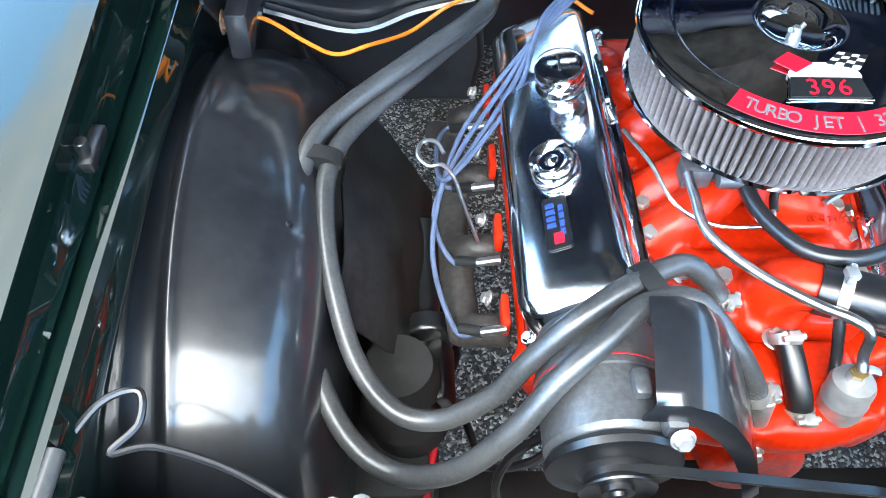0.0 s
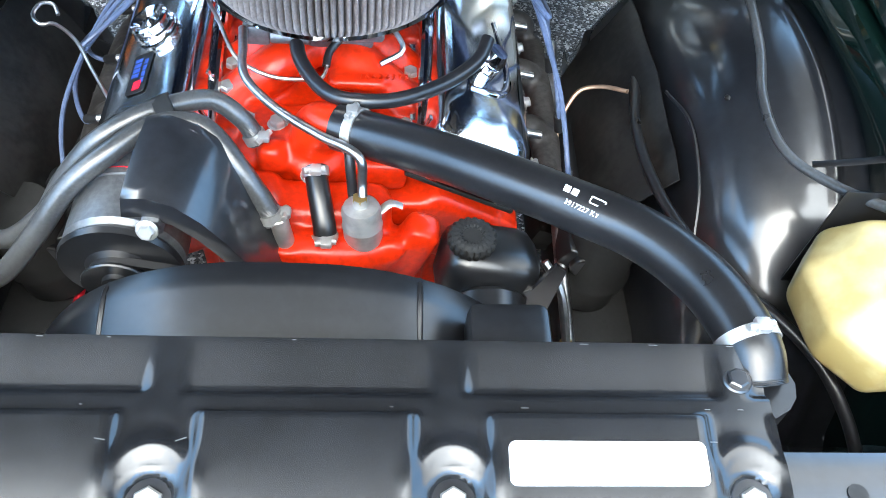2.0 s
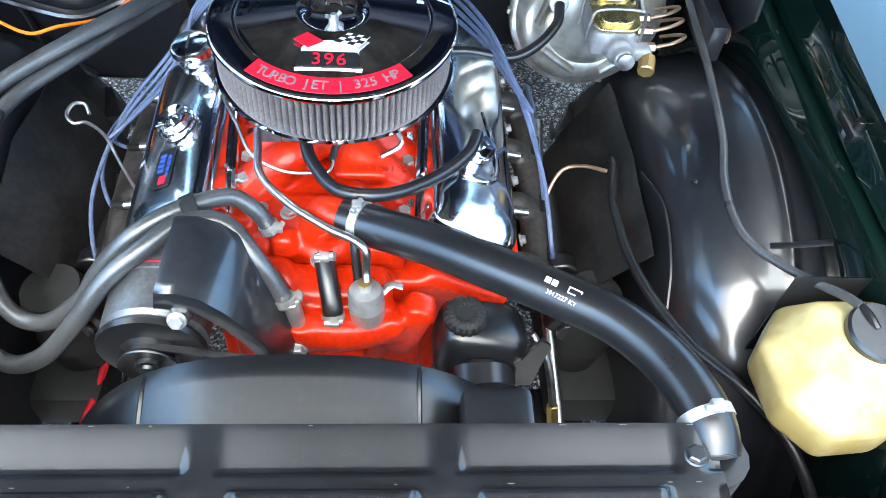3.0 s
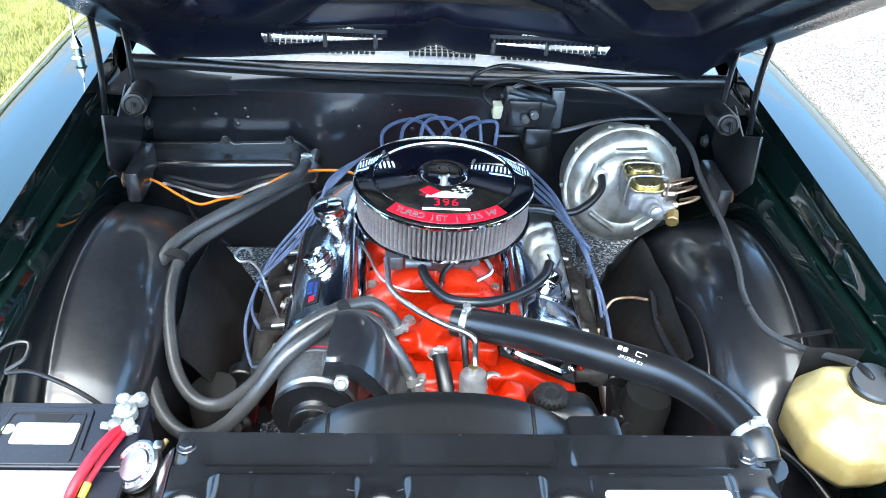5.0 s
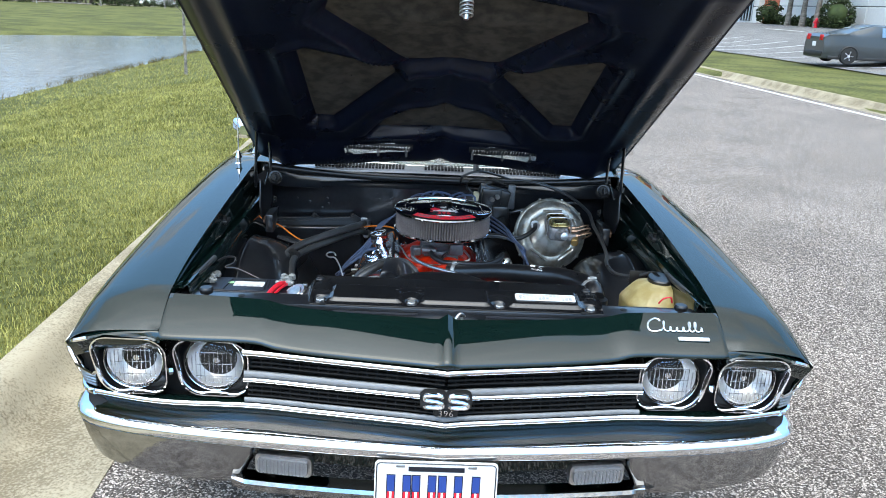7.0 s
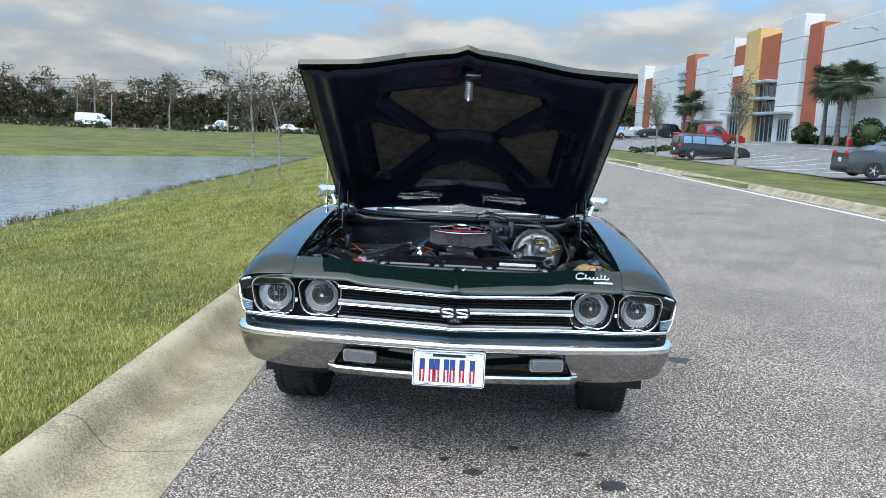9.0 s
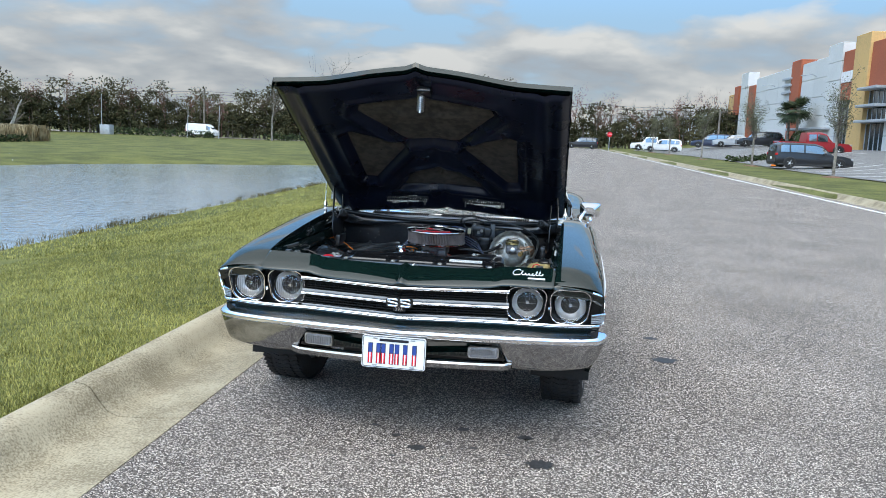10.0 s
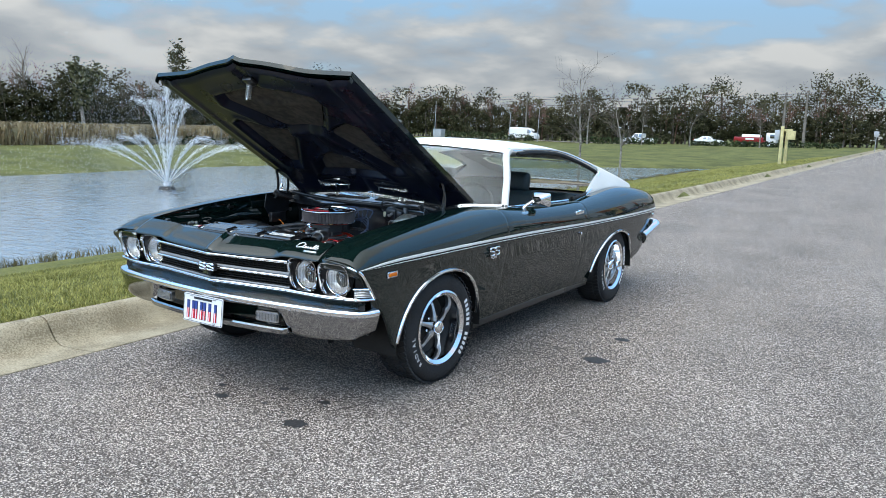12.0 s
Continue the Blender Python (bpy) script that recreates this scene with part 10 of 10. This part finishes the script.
for x, y, h, lab in ((-48.5, 104, 4.6, "slim leaning bare post"), (-53.5, 104.5, 4.2, "slim white post"), (-1.4, 106, 4.8, "slim grey lamp post"), (-92, 88, 5.5, "slim pale post"), (-66, 103, 5.6, "slim pale post")):
    bm = bmesh.new()
    cyl(bm, (0, 0, -0.2), (0.15, 0, h), 0.06, 0.045, 8)
    post = thing("post", lab + " on the far bank", "post", at=on_land(x, y))
    part("mast", bm, M_GREYMETAL, post)
    bm = bmesh.new()
    cyl(bm, (0.15, 0, h), (0.15, 0, h + 0.09), 0.075, 0.05, 8)
    part("cap", bm, M_GREYMETAL, post)


def sign(at, kind, label):
    top = thing("road_sign", label, "sign", at=at)
    bm = bmesh.new()
    cyl(bm, (0, 0, -0.2), (0, 0, 2.2), 0.035, n=8)
    part("post", bm, M_GREYMETAL, top)
    bm = bmesh.new()
    if kind == "stop":
        lathe(bm, [(0.36, 0), (0.36, 0.01)], (0, -0.05, 2.0), (0, -1, 0), 8)
        face = part("plate", bm, M_REDP, top, smooth=False)
        part("lettering", text_mesh("STOP", 0.26, axes((0, -0.066, 1.91), (1, 0, 0), (0, 0, 1))), M_WHITE, face)
    else:
        box(bm, (0, -0.05, 1.95), (0.45, 0.02, 0.6), 0.004)
        part("plate", bm, M_GREYMETAL if kind == "back" else M_WHITE, top)


sign(on_land(6.2, 106, 0.05), "stop", "red octagonal stop sign on a metal post")
sign(on_land(-3.4, 90), "back", "small sign on a metal post seen from behind")
box_post = thing("utility_pedestal", "tan timber post frame with meter boxes", "utility box", at=on_land(-4.05, 41.5))
for name, c, s, mat in (("post", (-0.16, 0, 0.95), (0.15, 0.15, 2.0), M_POST), ("post", (0.05, 0.25, 0.85), (0.14, 0.14, 1.8), M_POST), ("meter_box", (0.28, -0.02, 1.5), (0.42, 0.2, 0.45), M_POST),
                        ("rail", (0.05, 0.05, 1.75), (0.55, 0.08, 0.12), M_POST), ("meter", (-0.38, -0.02, 1.5), (0.25, 0.18, 0.5), M_GREYMETAL)):
    bm = bmesh.new()
    box(bm, c, s, 0.012)
    part(name, bm, mat, box_post)
cone = thing("traffic_cone", "orange traffic cone with a white band in the lot", "cone", at=on_land(13.7, 49.5, 0.045))
bm = bmesh.new()
box(bm, (0, 0, 0.025), (0.4, 0.4, 0.05), 0.01)
part("base", bm, M_BLACKTRIM, cone)
for name, z0, z1, r0, r1, mat in (("cone_lower", 0.05, 0.35, 0.15, 0.095, M_ORWIRE), ("band", 0.35, 0.5, 0.095, 0.067, M_WHITE), ("cone_upper", 0.5, 0.75, 0.067, 0.025, M_ORWIRE)):
    bm = bmesh.new()
    cyl(bm, (0, 0, z0), (0, 0, z1), r0, r1, 16)
    part(name, bm, mat, cone)
hyd = thing("fire_hydrant", "red fire hydrant at the edge of the lot", "hydrant", at=on_land(24.0, 47.8, 0.04))
hyd.scale = (0.75, 0.75, 0.75)
bm = bmesh.new()
lathe(bm, [(0.17, 0), (0.17, 0.05), (0.12, 0.06), (0.12, 0.5), (0.15, 0.52), (0.14, 0.62), (0.06, 0.74), (0.02, 0.78)], n=16)
part("barrel", bm, M_REDP, hyd)
bm = bmesh.new()
cyl(bm, (-0.22, 0, 0.42), (0.22, 0, 0.42), 0.06, n=12)
part("outlet", bm, M_REDP, hyd)
cabinet = thing("electric_cabinet", "grey-green electric cabinet on the far bank", "cabinet", at=on_land(-64.5, 102))
for name, c, s in (("body", (0, 0, 0.65), (1.5, 1.2, 1.3)), ("lid", (0, 0, 1.33), (1.6, 1.3, 0.08))):
    bm = bmesh.new()
    box(bm, c, s, 0.03)
    part(name, bm, M_GREYMETAL, cabinet)
for k in range(9):
    t = k / 8
    x, y = -48.2 + 1.5 * t, 20 + 36 * t
    bm = bmesh.new()
    cyl(bm, (0, 0, -0.2), (0, 0, 1.35), 0.06, 0.05, 6)
    st = thing("fence_stake", "pale wooden stake before the reeds", "stake", group="stakes before the reeds", at=on_land(x, y))
    part("stake_wood", bm, M_BARK, st)

# ---- fountain in the pond ----
M_SPRAY = material("spray", (0.90, 0.92, 0.94), 0.35, 0, 0.03, trans=0.35, ior=1.33)
FX, FY = -20.6, 16.0
rg = random.Random(7)
jets = Soup()


def drop(p, d, size, L):
    u, v, w = basis(d)
    i = len(jets.v)
    jets.v += [p - w * L, p + u * size, p - u * size * 0.5 + v * size * 0.87, p - u * size * 0.5 - v * size * 0.87, p + w * L]
    jets.f += [(i, i + 1, i + 2), (i, i + 2, i + 3), (i, i + 3, i + 1), (i + 4, i + 2, i + 1), (i + 4, i + 3, i + 2), (i + 4, i + 1, i + 3)]


def jet(az, reach, height, n, spread):
    vz = math.sqrt(2 * 9.81 * height)
    T = 2 * vz / 9.81
    vx = reach / T
    for _ in range(n):
        t = T * 0.56 * rg.random() ** 0.8
        s = t / T
        x, z = vx * t, vz * t - 4.905 * t * t
        sp = spread * (0.12 + 2.2 * s * s + s)
        p = Vector((FX + math.cos(az) * x + rg.gauss(0, sp), FY + math.sin(az) * x + rg.gauss(0, sp), WATER + 0.15 + max(z, 0) + rg.gauss(0, sp)))
        d = Vector((math.cos(az) * vx, math.sin(az) * vx, vz - 9.81 * t))
        drop(p, d, rg.uniform(0.002, 0.0055) * (1.3 - 0.6 * s), rg.uniform(0.02, 0.08))


for k in range(8):
    jet(2 * math.pi * k / 8 + 0.2, 6.2, 1.5, 650, 0.06)
for k in range(7):
    jet(2 * math.pi * k / 7 + 0.5, 2.9, 1.7, 420, 0.06)
for k in range(8):
    jet(2 * math.pi * k / 8 + 0.3, 1.3 + 0.5 * (k % 2), 3.0, 480, 0.06)
jet(0, 0.2, 3.4, 700, 0.06)
for _ in range(14000):      # fine drift above the jets
    t = rg.random()
    drop(Vector((FX + rg.gauss(-0.6, 0.4 + 2.6 * (1 - t) ** 1.5), FY + rg.gauss(-0.8, 0.6 + 2.6 * (1 - t)), WATER + 0.2 + 7.2 * t ** 1.6)), Vector((rg.gauss(0, 0.3), 0, 1)), 0.0045, 0.016)
tagged(jets.make("fountain_spray", M_SPRAY), "white jets and drifting spray of a pond fountain", "fountain spray", kind="stuff")
fnt = thing("fountain_float", "dark floating fountain base with a nozzle ring", "fountain", at=(FX, FY, WATER))
for name, r, z0, z1, mat in (("float", 0.32, -0.05, 0.1, M_BLACKTRIM), ("nozzle", 0.16, 0.1, 0.25, M_GREYMETAL)):
    bm = bmesh.new()
    cyl(bm, (0, 0, z0), (0, 0, z1), r, r * 0.85)
    part(name, bm, mat, fnt)
